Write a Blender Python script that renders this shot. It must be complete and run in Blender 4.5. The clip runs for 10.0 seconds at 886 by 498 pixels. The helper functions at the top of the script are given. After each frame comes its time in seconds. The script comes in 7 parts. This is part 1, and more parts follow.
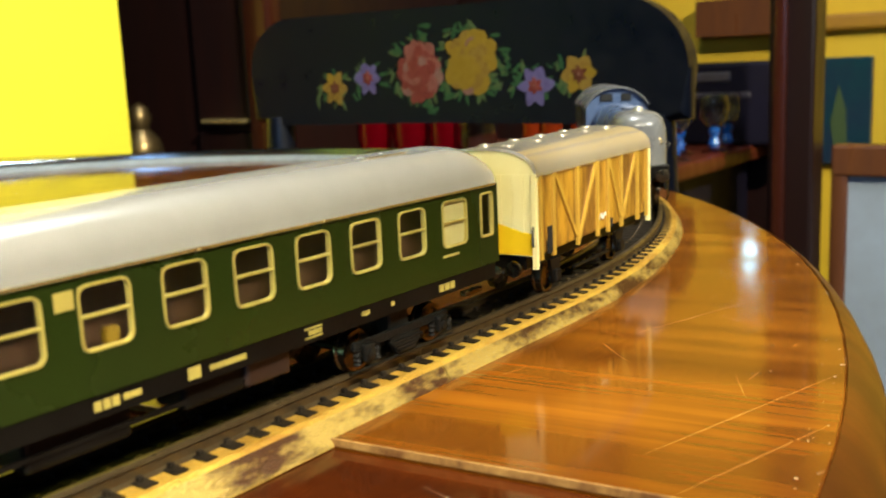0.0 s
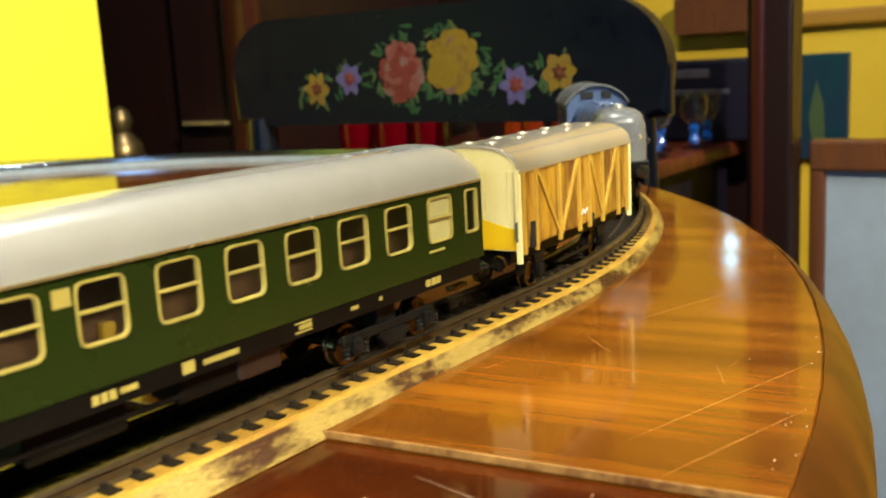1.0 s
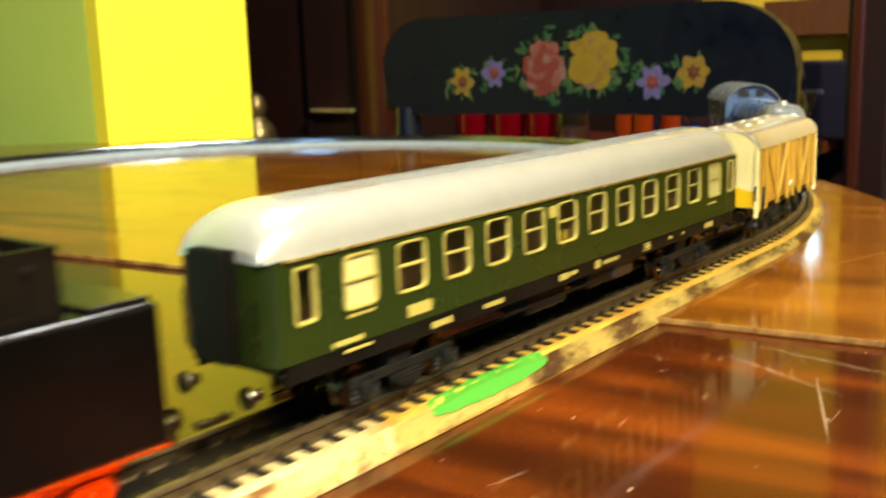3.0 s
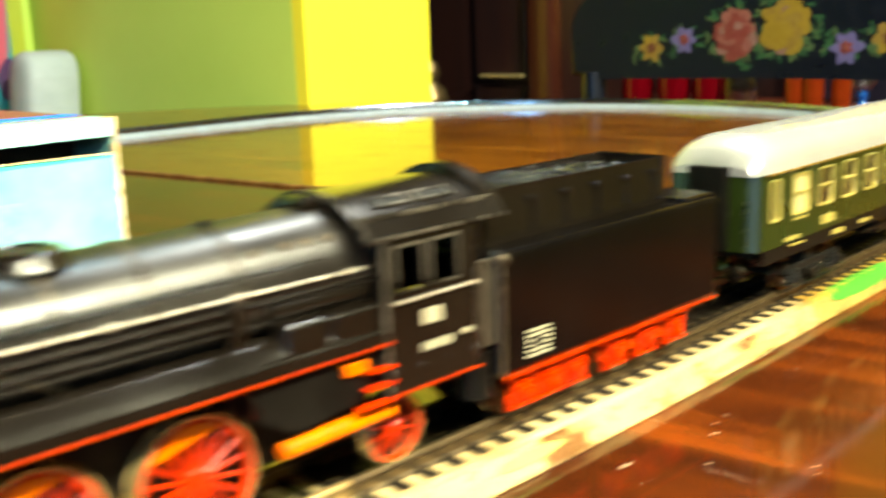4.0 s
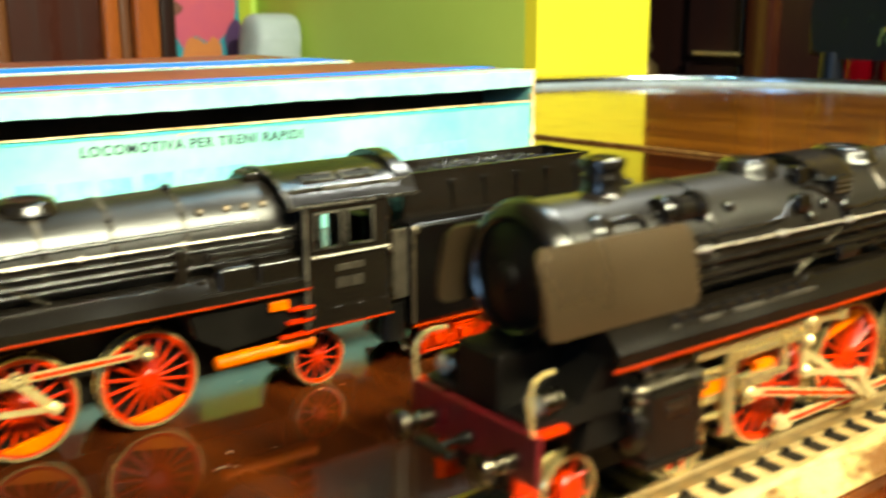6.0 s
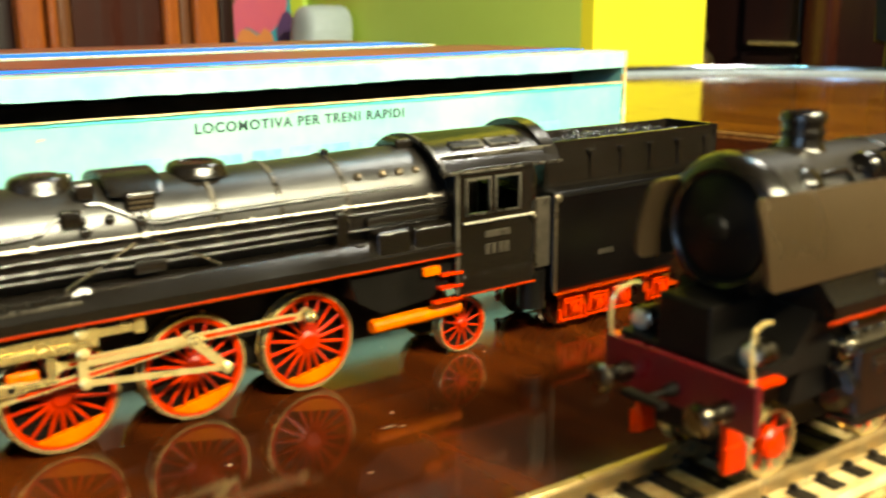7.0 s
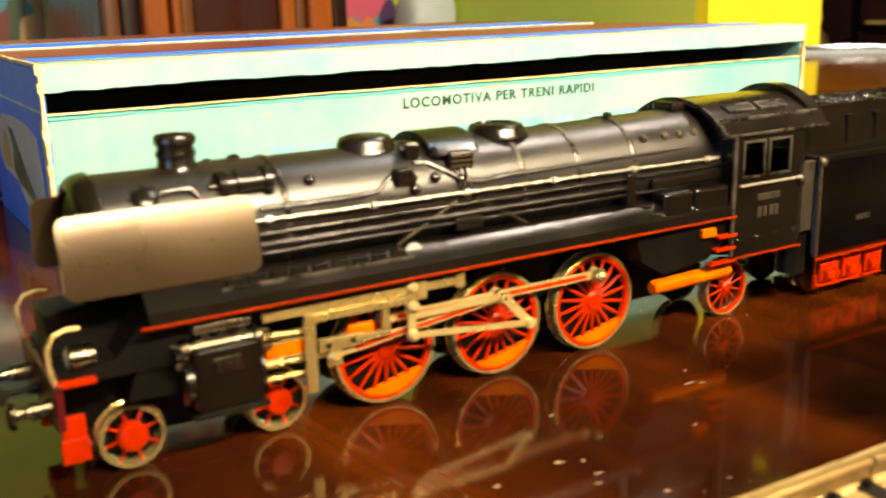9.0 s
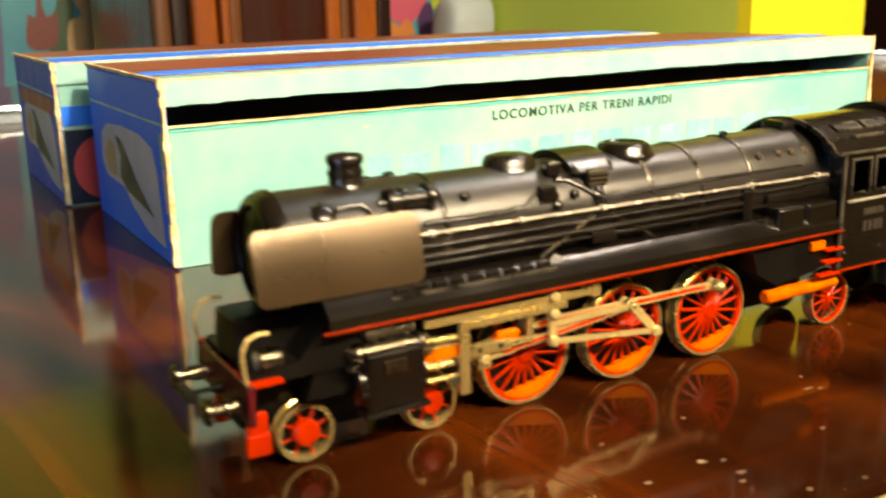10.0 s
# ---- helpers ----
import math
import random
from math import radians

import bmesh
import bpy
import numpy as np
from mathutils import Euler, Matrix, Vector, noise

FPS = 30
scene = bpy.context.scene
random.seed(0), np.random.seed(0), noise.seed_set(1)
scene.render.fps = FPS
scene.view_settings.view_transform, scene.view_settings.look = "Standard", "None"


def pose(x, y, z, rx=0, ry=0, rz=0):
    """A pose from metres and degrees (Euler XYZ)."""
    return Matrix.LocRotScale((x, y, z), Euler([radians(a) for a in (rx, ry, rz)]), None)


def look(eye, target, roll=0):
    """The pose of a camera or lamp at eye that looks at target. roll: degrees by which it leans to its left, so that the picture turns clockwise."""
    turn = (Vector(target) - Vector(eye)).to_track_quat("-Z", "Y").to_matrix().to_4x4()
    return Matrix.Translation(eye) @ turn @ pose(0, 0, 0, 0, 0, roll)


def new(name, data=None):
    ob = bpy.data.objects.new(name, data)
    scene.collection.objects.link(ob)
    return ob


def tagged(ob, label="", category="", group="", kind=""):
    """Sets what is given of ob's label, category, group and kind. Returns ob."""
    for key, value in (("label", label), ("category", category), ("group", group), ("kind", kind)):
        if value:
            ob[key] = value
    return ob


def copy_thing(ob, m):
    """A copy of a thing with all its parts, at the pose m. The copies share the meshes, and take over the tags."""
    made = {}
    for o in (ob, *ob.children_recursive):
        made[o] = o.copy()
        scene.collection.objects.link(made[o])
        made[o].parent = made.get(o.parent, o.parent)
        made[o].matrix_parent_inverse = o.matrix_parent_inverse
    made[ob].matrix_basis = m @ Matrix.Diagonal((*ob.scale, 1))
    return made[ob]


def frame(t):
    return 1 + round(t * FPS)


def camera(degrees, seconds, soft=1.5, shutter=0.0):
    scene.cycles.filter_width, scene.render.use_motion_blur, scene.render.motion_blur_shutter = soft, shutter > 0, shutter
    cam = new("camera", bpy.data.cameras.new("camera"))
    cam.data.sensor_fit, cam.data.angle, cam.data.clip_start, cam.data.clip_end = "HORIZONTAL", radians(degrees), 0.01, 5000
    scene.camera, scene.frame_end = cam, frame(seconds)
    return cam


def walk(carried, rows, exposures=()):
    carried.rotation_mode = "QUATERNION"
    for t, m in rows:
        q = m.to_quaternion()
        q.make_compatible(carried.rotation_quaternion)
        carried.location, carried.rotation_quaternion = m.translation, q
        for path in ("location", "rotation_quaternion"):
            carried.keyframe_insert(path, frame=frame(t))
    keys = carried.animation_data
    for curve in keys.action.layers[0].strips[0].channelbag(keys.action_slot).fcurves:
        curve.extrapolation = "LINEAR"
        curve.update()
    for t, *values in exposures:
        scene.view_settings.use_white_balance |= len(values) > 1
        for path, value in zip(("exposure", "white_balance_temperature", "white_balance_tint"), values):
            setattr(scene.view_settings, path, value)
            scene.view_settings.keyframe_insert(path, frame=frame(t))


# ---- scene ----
EXPOSURES = [(0, 1.34, 6500, 8), (1.0, 1.33, 6550, 8), (1.5, 1.42, 6500, 5), (2.2, 1.42, 6500, 5), (3.5, 1.72, 6900, 3), (4.0, 1.92, 6700, -2), (4.5, 1.66, 6700, -5), (5.5, 1.55, 6700, -4), (7.5, 1.60, 7700, 5), (8.5, 1.49, 8400, 18), (10, 1.36, 8450, 17)]
# ---- camera ----
cam = camera(48.28, 10.0, soft=1.9, shutter=0.7)
walk(cam, [
    (0, look((0.4300, -0.2601, 0.0821), (1.2255, 0.3185, -0.0979), -2.49)),
    (0.5, look((0.4286, -0.2616, 0.0831), (1.2361, 0.3015, -0.0929), -3.00)),
    (1, look((0.4251, -0.2626, 0.0819), (1.2305, 0.3019, -0.0989), -3.07)),
    (1.5, look((0.4065, -0.2625, 0.0838), (1.1981, 0.3219, -0.0948), -3.81)),
    (2, look((0.3764, -0.2590, 0.0857), (1.1614, 0.3331, -0.0972), -2.97)),
    (2.2, look((0.3555, -0.2570, 0.0892), (1.1391, 0.3371, -0.0925), -2.56)),
    (3.3, look((0.2506, -0.2580, 0.0877), (1.0146, 0.3582, -0.1036), -1.41)),
    (3.5, look((0.2208, -0.2519, 0.0862), (0.9670, 0.3822, -0.1167), -1.71)),
    (3.7, look((0.1947, -0.2471, 0.0897), (0.9269, 0.3978, -0.1295), -1.85)),
    (4, look((0.1587, -0.2377, 0.0926), (0.8596, 0.4429, -0.1210), -2.08)),
    (4.5, look((0.1270, -0.2294, 0.0871), (0.7982, 0.4715, -0.1543), -1.62)),
    (5, look((0.0990, -0.2271, 0.0895), (0.7456, 0.4994, -0.1426), -1.84)),
    (5.5, look((0.0604, -0.2159, 0.0926), (0.6842, 0.5316, -0.1358), -1.09)),
    (6, look((0.0287, -0.2010, 0.0907), (0.6296, 0.5632, -0.1436), -0.18)),
    (6.1, look((0.0247, -0.1993, 0.0895), (0.6201, 0.5685, -0.1473), -0.03)),
    (6.2, look((0.0220, -0.1979, 0.0884), (0.6159, 0.5696, -0.1531), 0.17)),
    (7.3, look((-0.0020, -0.1827, 0.0842), (0.5577, 0.6103, -0.1564), -0.72)),
    (7.5, look((-0.0082, -0.1796, 0.0836), (0.5434, 0.6182, -0.1600), -0.86)),
    (8, look((-0.0198, -0.1709, 0.0801), (0.5052, 0.6425, -0.1707), -1.47)),
    (8.3, look((-0.0238, -0.1695, 0.0815), (0.4956, 0.6474, -0.1691), -1.57)),
    (8.5, look((-0.0276, -0.1684, 0.0812), (0.4877, 0.6517, -0.1677), -1.53)),
    (9, look((-0.0364, -0.1656, 0.0802), (0.4681, 0.6612, -0.1685), -1.44)),
    (9.5, look((-0.0457, -0.1635, 0.0798), (0.4453, 0.6713, -0.1692), -1.45)),
    (10, look((-0.0637, -0.1642, 0.0865), (0.4197, 0.6754, -0.1613), -1.39)),
], EXPOSURES)
# ---- world and lights ----
world = bpy.data.worlds.new("room_dark")
world.use_nodes = True
scene.world = world
# the lens is focused on the near trains
cam.data.dof.use_dof = True
cam.data.dof.focus_distance, cam.data.dof.aperture_fstop = 0.30, 26
bg = world.node_tree.nodes["Background"]
bg.inputs[0].default_value = (0.9, 0.75, 0.6, 1)
bg.inputs[1].default_value = 0.008


def lamp(name, kind, energy, colour, m, size=0.3):
    d = bpy.data.lights.new(name, kind)
    d.energy, d.color = energy, colour
    if kind == "AREA":
        d.shape, d.size = "DISK", size
    else:
        d.shadow_soft_size = size
    ob = new(name, d)
    ob.matrix_world = m
    return ob


# a long shaded lamp over the near side of the table, a shaded room lamp further back, and dusk in the west window
TUBE = look((0.25, -0.465, 0.43), (0.25, -0.02, 0.02))
tube_bulb = lamp("tube_bulb", "AREA", 2.1, (1.0, 0.91, 0.68), TUBE, 0.5)
tube_bulb.data.shape, tube_bulb.data.size, tube_bulb.data.size_y = "RECTANGLE", 0.57, 0.05
tube_bulb.data.spread = radians(110)
ROOM = look((0.35, -1.3, 1.25), (0.98, 0.7, 0.15))
room_bulb = lamp("room_bulb", "SPOT", 112, (1.0, 0.96, 0.80), ROOM, 0.045)
room_bulb.data.spot_size, room_bulb.data.spot_blend = radians(104), 0.35
# unseen spot added for the cool glint on the table
SPOTLET = look((2.33, 0.375, 0.312), (0.80, -0.13, 0.0))
glint_bulb = lamp("glint_bulb", "SPOT", 0.055, (0.45, 0.84, 1.0), SPOTLET, 0.014)
glint_bulb.data.spot_size, glint_bulb.data.spot_blend = radians(70), 0.4
PENDANT = pose(1.06, 0.14, 1.36)
pendant_bulb = lamp("pendant_bulb", "AREA", 5.0, (1.0, 0.97, 0.95), PENDANT, 0.2)
# unseen lamp added for the blue glint on the far rails
COOL = pose(0.80, 0.28, 1.42)
cool_glint_bulb = lamp("cool_glint_bulb", "AREA", 1.2, (0.38, 0.76, 1.0), COOL, 0.07)
pendant_bulb.data.shape = "DISK"
lamp("window_daylight", "AREA", 8, (0.38, 0.60, 1.0), look((-2.44, -1.05, 0.66), (0.8, -0.05, 0.1)), 0.9)



# ---- materials ----
def material(name, colour, rough=0.5, metal=0.0, second=None, scale=60.0, mix=0.5, bump=0.0, bump_scale=400.0, coat=0.0,
             rough_var=0.1, stretch=(1, 1, 1), per_object=0.0, emit=0.0, trans=0.0, detail=5.0, sharp=None, spec=0.5):
    """A surface whose colour wavers between two tones at two scales, with fine relief and uneven gloss."""
    m = bpy.data.materials.new(name)
    m.use_nodes = True
    n, l = m.node_tree.nodes, m.node_tree.links
    b = n["Principled BSDF"]
    b.inputs["Metallic"].default_value = metal
    b.inputs["Specular IOR Level"].default_value = spec
    b.inputs["Coat Weight"].default_value = coat
    b.inputs["Coat Roughness"].default_value = 0.08
    b.inputs["Transmission Weight"].default_value = trans
    tc = n.new("ShaderNodeTexCoord")
    mp = n.new("ShaderNodeMapping")
    mp.inputs["Scale"].default_value = stretch
    l.new(tc.outputs["Object"], mp.inputs[0])
    n1, n2 = n.new("ShaderNodeTexNoise"), n.new("ShaderNodeTexNoise")
    n1.inputs["Scale"].default_value, n1.inputs["Detail"].default_value = scale, detail
    n2.inputs["Scale"].default_value, n2.inputs["Detail"].default_value = scale * 7, 4
    for k in (n1, n2):
        l.new(mp.outputs[0], k.inputs[0])
    add = n.new("ShaderNodeMath")
    add.operation = "MULTIPLY_ADD"
    add.inputs[1].default_value = 0.4
    l.new(n2.outputs[0], add.inputs[0])
    l.new(n1.outputs[0], add.inputs[2])
    ramp = n.new("ShaderNodeMapRange")
    lo, hi = (0.3, 0.95) if sharp is None else (0.72 - sharp, 0.72 + sharp)
    ramp.inputs[1].default_value, ramp.inputs[2].default_value = lo, hi
    ramp.inputs[3].default_value, ramp.inputs[4].default_value = 0.0, mix * 2
    l.new(add.outputs[0], ramp.inputs[0])
    mixer = n.new("ShaderNodeMix")
    mixer.data_type = "RGBA"
    c2 = second or tuple(c * 0.72 for c in colour)
    mixer.inputs["A"].default_value = (*colour, 1)
    mixer.inputs["B"].default_value = (*c2, 1)
    l.new(ramp.outputs[0], mixer.inputs["Factor"])
    out = mixer.outputs["Result"]
    if per_object:
        info = n.new("ShaderNodeObjectInfo")
        hsv = n.new("ShaderNodeHueSaturation")
        mr = n.new("ShaderNodeMapRange")
        mr.inputs[3].default_value, mr.inputs[4].default_value = 1 - per_object, 1 + per_object
        l.new(info.outputs["Random"], mr.inputs[0])
        l.new(mr.outputs[0], hsv.inputs["Value"])
        l.new(out, hsv.inputs["Color"])
        out = hsv.outputs[0]
    l.new(out, b.inputs["Base Color"])
    rr = n.new("ShaderNodeMapRange")
    rr.inputs[1].default_value, rr.inputs[2].default_value = 0.3, 0.8
    rr.inputs[3].default_value, rr.inputs[4].default_value = max(0.02, rough - rough_var), min(1.0, rough + rough_var)
    l.new(n1.outputs[0], rr.inputs[0])
    l.new(rr.outputs[0], b.inputs["Roughness"])
    if bump:
        nb = n.new("ShaderNodeTexNoise")
        nb.inputs["Scale"].default_value, nb.inputs["Detail"].default_value = bump_scale, 6
        l.new(mp.outputs[0], nb.inputs[0])
        bp = n.new("ShaderNodeBump")
        bp.inputs["Strength"].default_value, bp.inputs["Distance"].default_value = bump, 0.001
        l.new(nb.outputs[0], bp.inputs["Height"])
        l.new(bp.outputs[0], b.inputs["Normal"])
    if emit:
        b.inputs["Emission Color"].default_value = (*colour, 1)
        b.inputs["Emission Strength"].default_value = emit
    return m


def grained(name, light, mid, dark, rough, streak=26.0, along=0.5, wear=0.06, spec=0.5, contrast=0.4):
    """Varnished wood: long streaks across the board, broad tone changes, fine pores and rubbed gloss."""
    m = bpy.data.materials.new(name)
    m.use_nodes = True
    n, l = m.node_tree.nodes, m.node_tree.links
    b = n["Principled BSDF"]
    b.inputs["Specular IOR Level"].default_value = spec
    tc = n.new("ShaderNodeTexCoord")

    def noise(scale, stretch, detail, distort=0.0):
        mp = n.new("ShaderNodeMapping")
        mp.inputs["Scale"].default_value = stretch
        k = n.new("ShaderNodeTexNoise")
        k.inputs["Scale"].default_value, k.inputs["Detail"].default_value, k.inputs["Distortion"].default_value = scale, detail, distort
        l.new(tc.outputs["Object"], mp.inputs[0])
        l.new(mp.outputs[0], k.inputs[0])
        return k.outputs[0]

    broad = noise(9.0, (2.0, 0.6, 1), 7, 1.6)
    grain = noise(streak, (3.4, along * 0.16, 1), 10, 0.35)
    fine = noise(streak * 6, (3.0, along * 0.10, 1), 6, 0.2)
    mixv = n.new("ShaderNodeMath")
    mixv.operation = "MULTIPLY_ADD"
    mixv.inputs[1].default_value = 0.9
    l.new(grain, mixv.inputs[0])
    l.new(broad, mixv.inputs[2])
    mix2 = n.new("ShaderNodeMath")
    mix2.operation = "MULTIPLY_ADD"
    mix2.inputs[1].default_value = 0.28
    l.new(fine, mix2.inputs[0])
    l.new(mixv.outputs[0], mix2.inputs[2])
    # the three noises together lie round 1.09
    spread_ = n.new("ShaderNodeMapRange")
    spread_.inputs[1].default_value, spread_.inputs[2].default_value = 1.09 - contrast, 1.09 + contrast
    l.new(mix2.outputs[0], spread_.inputs[0])
    ramp = n.new("ShaderNodeValToRGB")
    e = ramp.color_ramp.elements
    e[0].position, e[0].color = 0.0, (*dark, 1)
    e[1].position, e[1].color = 1.0, (*light, 1)
    k = e.new(0.55)
    k.color = (*mid, 1)
    l.new(spread_.outputs[0], ramp.inputs[0])
    l.new(ramp.outputs[0], b.inputs["Base Color"])
    rub = noise(30, (1, 1, 1), 6)
    rr = n.new("ShaderNodeMapRange")
    rr.inputs[1].default_value, rr.inputs[2].default_value = 0.35, 0.75
    rr.inputs[3].default_value, rr.inputs[4].default_value = max(0.03, rough - wear), rough + wear
    l.new(rub, rr.inputs[0])
    l.new(rr.outputs[0], b.inputs["Roughness"])
    bp = n.new("ShaderNodeBump")
    bp.inputs["Strength"].default_value, bp.inputs["Distance"].default_value = 0.09, 0.001
    l.new(rub, bp.inputs["Height"])
    l.new(bp.outputs[0], b.inputs["Normal"])
    return m


M = {}
M["black"] = material("black_loco_paint", (0.0034, 0.0025, 0.0017), 0.24, second=(0.0068, 0.0048, 0.0031), scale=50, bump=0.08, bump_scale=900, rough_var=0.07, spec=0.55)
M["tender_black"] = material("glossy_black_plastic", (0.0012, 0.0010, 0.0010), 0.20, second=(0.0026, 0.0020, 0.0018), scale=50, rough_var=0.05, spec=0.36)
M["band"] = material("rubbed_metal", (0.16, 0.12, 0.07), 0.33, 0.6, second=(0.04, 0.03, 0.02), scale=160)
M["cast"] = material("black_cast_metal", (0.0040, 0.0030, 0.0021), 0.37, second=(0.0105, 0.0074, 0.0047), scale=60, bump=0.10, bump_scale=1000, rough_var=0.08, spec=0.72)
M["crimson"] = material("crimson_shade_paint", (0.12, 0.004, 0.008), 0.35, second=(0.07, 0.003, 0.005), scale=120, bump=0.05)
M["plate_cream"] = material("cream_painted_plate", (0.42, 0.38, 0.26), 0.5, second=(0.30, 0.27, 0.18), scale=300)
M["grey_loco"] = material("blue_grey_loco_paint", (0.075, 0.115, 0.215), 0.28, second=(0.06, 0.09, 0.17), scale=60)
M["black_matt"] = material("black_frame", (0.0017, 0.0016, 0.0015), 0.45, second=(0.006, 0.0048, 0.0036), scale=90, spec=0.14, bump=0.1, bump_scale=700)
M["red"] = material("red_wheel_paint", (0.64, 0.033, 0.0002), 0.31, second=(0.38, 0.013, 0.0002), scale=160, bump=0.1, spec=0.26)
M["steel"] = material("nickel_steel", (0.88, 0.72, 0.36), 0.24, 0.5, second=(0.56, 0.40, 0.15), scale=200, bump=0.05, bump_scale=900)
M["green"] = material("green_coach_lacquer", (0.0160, 0.0260, 0.0042), 0.3, second=(0.013, 0.0215, 0.0036), scale=25, spec=0.4)
M["roof"] = material("silver_roof_paint", (0.77, 0.76, 0.73), 0.26, 0.62, second=(0.64, 0.63, 0.60), scale=22, rough_var=0.05, bump=0.03, bump_scale=1500)
M["cream"] = material("cream_frame", (0.46, 0.37, 0.09), 0.4)
M["yellow_wagon"] = material("ochre_wagon", (0.37, 0.19, 0.017), 0.45, second=(0.12, 0.046, 0.006), scale=55, per_object=0.18, mix=0.6, sharp=0.16, stretch=(3, 3, 0.6))
M["cyan"] = material("pale_cyan_card", (0.075, 0.32, 0.34), 0.5, second=(0.24, 0.46, 0.36), scale=13, mix=0.6, sharp=0.3, bump=0.05, bump_scale=300)
M["blue"] = material("blue_card", (0.004, 0.13, 0.80), 0.45, second=(0.008, 0.19, 0.88), scale=30, spec=0.12)
M["card_dark"] = material("card_inside", (0.10, 0.07, 0.05), 0.8)
M["band_dark"] = material("rubbed_black_band", (0.010, 0.008, 0.006), 0.30, 0.4, second=(0.17, 0.145, 0.11), scale=140, sharp=0.12, mix=0.3)
M["lining"] = material("orange_red_lining", (0.40, 0.036, 0.001), 0.34, second=(0.22, 0.012, 0.001), scale=150, spec=0.2)
M["cyan_shadow"] = material("teal_edge_shadow", (0.03, 0.36, 0.38), 0.5, second=(0.08, 0.44, 0.42), scale=60)
M["navy"] = material("dark_navy_print", (0.012, 0.020, 0.050), 0.5, second=(0.02, 0.03, 0.06), scale=60, spec=0.12)
# paler bed of the near sections, up to x 0.46
M["ballast_pale"] = material("pale_near_ballast", (0.56, 0.44, 0.21), 0.40, 0.2, second=(0.28, 0.13, 0.02), scale=60, bump=1.0, bump_scale=1300, mix=0.45, sharp=0.15, stretch=(0.5, 1, 1))
M["rose_pale"] = material("painted_pale_pink", (0.20, 0.12, 0.09), 0.5, second=(0.14, 0.06, 0.05), scale=260)
M["wood_table"] = grained("table_wood", (0.25, 0.083, 0.006), (0.140, 0.043, 0.0036), (0.046, 0.012, 0.002), 0.12, 30.0, spec=0.42, contrast=0.36)
M["wood_rim_shade"] = grained("shaded_rim_wood", (0.13, 0.036, 0.003), (0.060, 0.016, 0.0018), (0.020, 0.005, 0.001), 0.34, 30.0, spec=0.26, contrast=0.36)
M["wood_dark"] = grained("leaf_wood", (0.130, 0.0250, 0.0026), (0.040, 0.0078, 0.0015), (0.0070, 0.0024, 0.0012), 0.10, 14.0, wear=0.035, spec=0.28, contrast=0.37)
M["ballast"] = material("tin_ballast", (0.56, 0.35, 0.05), 0.42, 0.2, second=(0.26, 0.12, 0.012), scale=60, bump=1.0, bump_scale=1300, mix=0.5, sharp=0.2, stretch=(0.5, 1, 1))
M["slope"] = material("pale_near_slope", (0.56, 0.42, 0.15), 0.36, 0.2, second=(0.13, 0.050, 0.003), scale=60, bump=1.0, bump_scale=1200, mix=0.55, sharp=0.08, stretch=(0.7, 1, 1), detail=8.0)
M["slope_dark"] = material("dark_rusty_tin_slope", (0.42, 0.29, 0.075), 0.38, 0.4, second=(0.060, 0.022, 0.006), scale=85, bump=1.0, bump_scale=1100, mix=0.6, sharp=0.10, stretch=(0.40, 1, 1), detail=9.0)
M["lime"] = material("yellow_green_paint", (0.20, 0.30, 0.05), 0.5, second=(0.26, 0.32, 0.08), scale=120)
M["rail_bright"] = material("worn_bright_rail", (0.82, 0.78, 0.68), 0.26, 0.65, second=(0.46, 0.38, 0.27), scale=260)
M["ballast_far_sheen"] = material("blue_sheen_ballast", (0.31, 0.38, 0.43), 0.40, 0.4, second=(0.20, 0.20, 0.18), scale=90, bump=0.8, bump_scale=1500, mix=0.3)
M["wall_yellow"] = material("yellow_wall", (0.93, 0.82, 0.04), 0.7, second=(0.89, 0.77, 0.04), scale=5)
M["wall_green"] = material("green_wall", (0.58, 0.75, 0.13), 0.7, second=(0.54, 0.70, 0.11), scale=5)
M["wood_cab"] = material("cabinet_wood", (0.020, 0.0065, 0.005), 0.4, second=(0.009, 0.0035, 0.003), scale=6, stretch=(6, 6, 1), spec=0.3)
M["chair_black"] = material("black_blue_lacquer", (0.0009, 0.0022, 0.0068), 0.36, second=(0.0014, 0.0028, 0.0078), spec=0.3)
M["deflector"] = material("dusty_black_plate", (0.070, 0.044, 0.021), 0.36, 0.6, second=(0.100, 0.064, 0.032), scale=30, bump=0.05, bump_scale=500, spec=0.9)
M["steel_dark"] = material("tarnished_steel", (0.24, 0.205, 0.15), 0.3, 1.0, second=(0.07, 0.058, 0.04), scale=220)
M["steel_warm"] = material("yellowed_nickel", (0.80, 0.62, 0.27), 0.24, 0.75, second=(0.52, 0.37, 0.13), scale=200, bump=0.05, bump_scale=900)
M["orange"] = material("orange_red_paint", (0.80, 0.20, 0.001), 0.34, second=(0.62, 0.08, 0.001), scale=150, spec=0.15)
M["far_rail_sheen"] = material("polished_blue_sheen_rail", (0.56, 0.66, 0.74), 0.15, 1.0, second=(0.36, 0.40, 0.42), scale=150, rough_var=0.03)
M["lens"] = material("lamp_glass", (0.7, 0.66, 0.55), 0.08, 0.6)
M["void"] = material("dark_slot", (0.004, 0.004, 0.004), 0.8)
M["white"] = material("white_print", (0.78, 0.76, 0.68), 0.5, second=(0.6, 0.58, 0.5), scale=300)
M["plate"] = material("tarnished_plate", (0.060, 0.048, 0.034), 0.36, 0.7, second=(0.12, 0.10, 0.075), scale=300)
M["coal"] = material("coal", (0.012, 0.012, 0.013), 0.22, scale=200, bump=0.3, bump_scale=1200)
M["rail"] = material("tin_rail", (0.15, 0.105, 0.05), 0.36, 0.7, second=(0.06, 0.04, 0.02), scale=150)
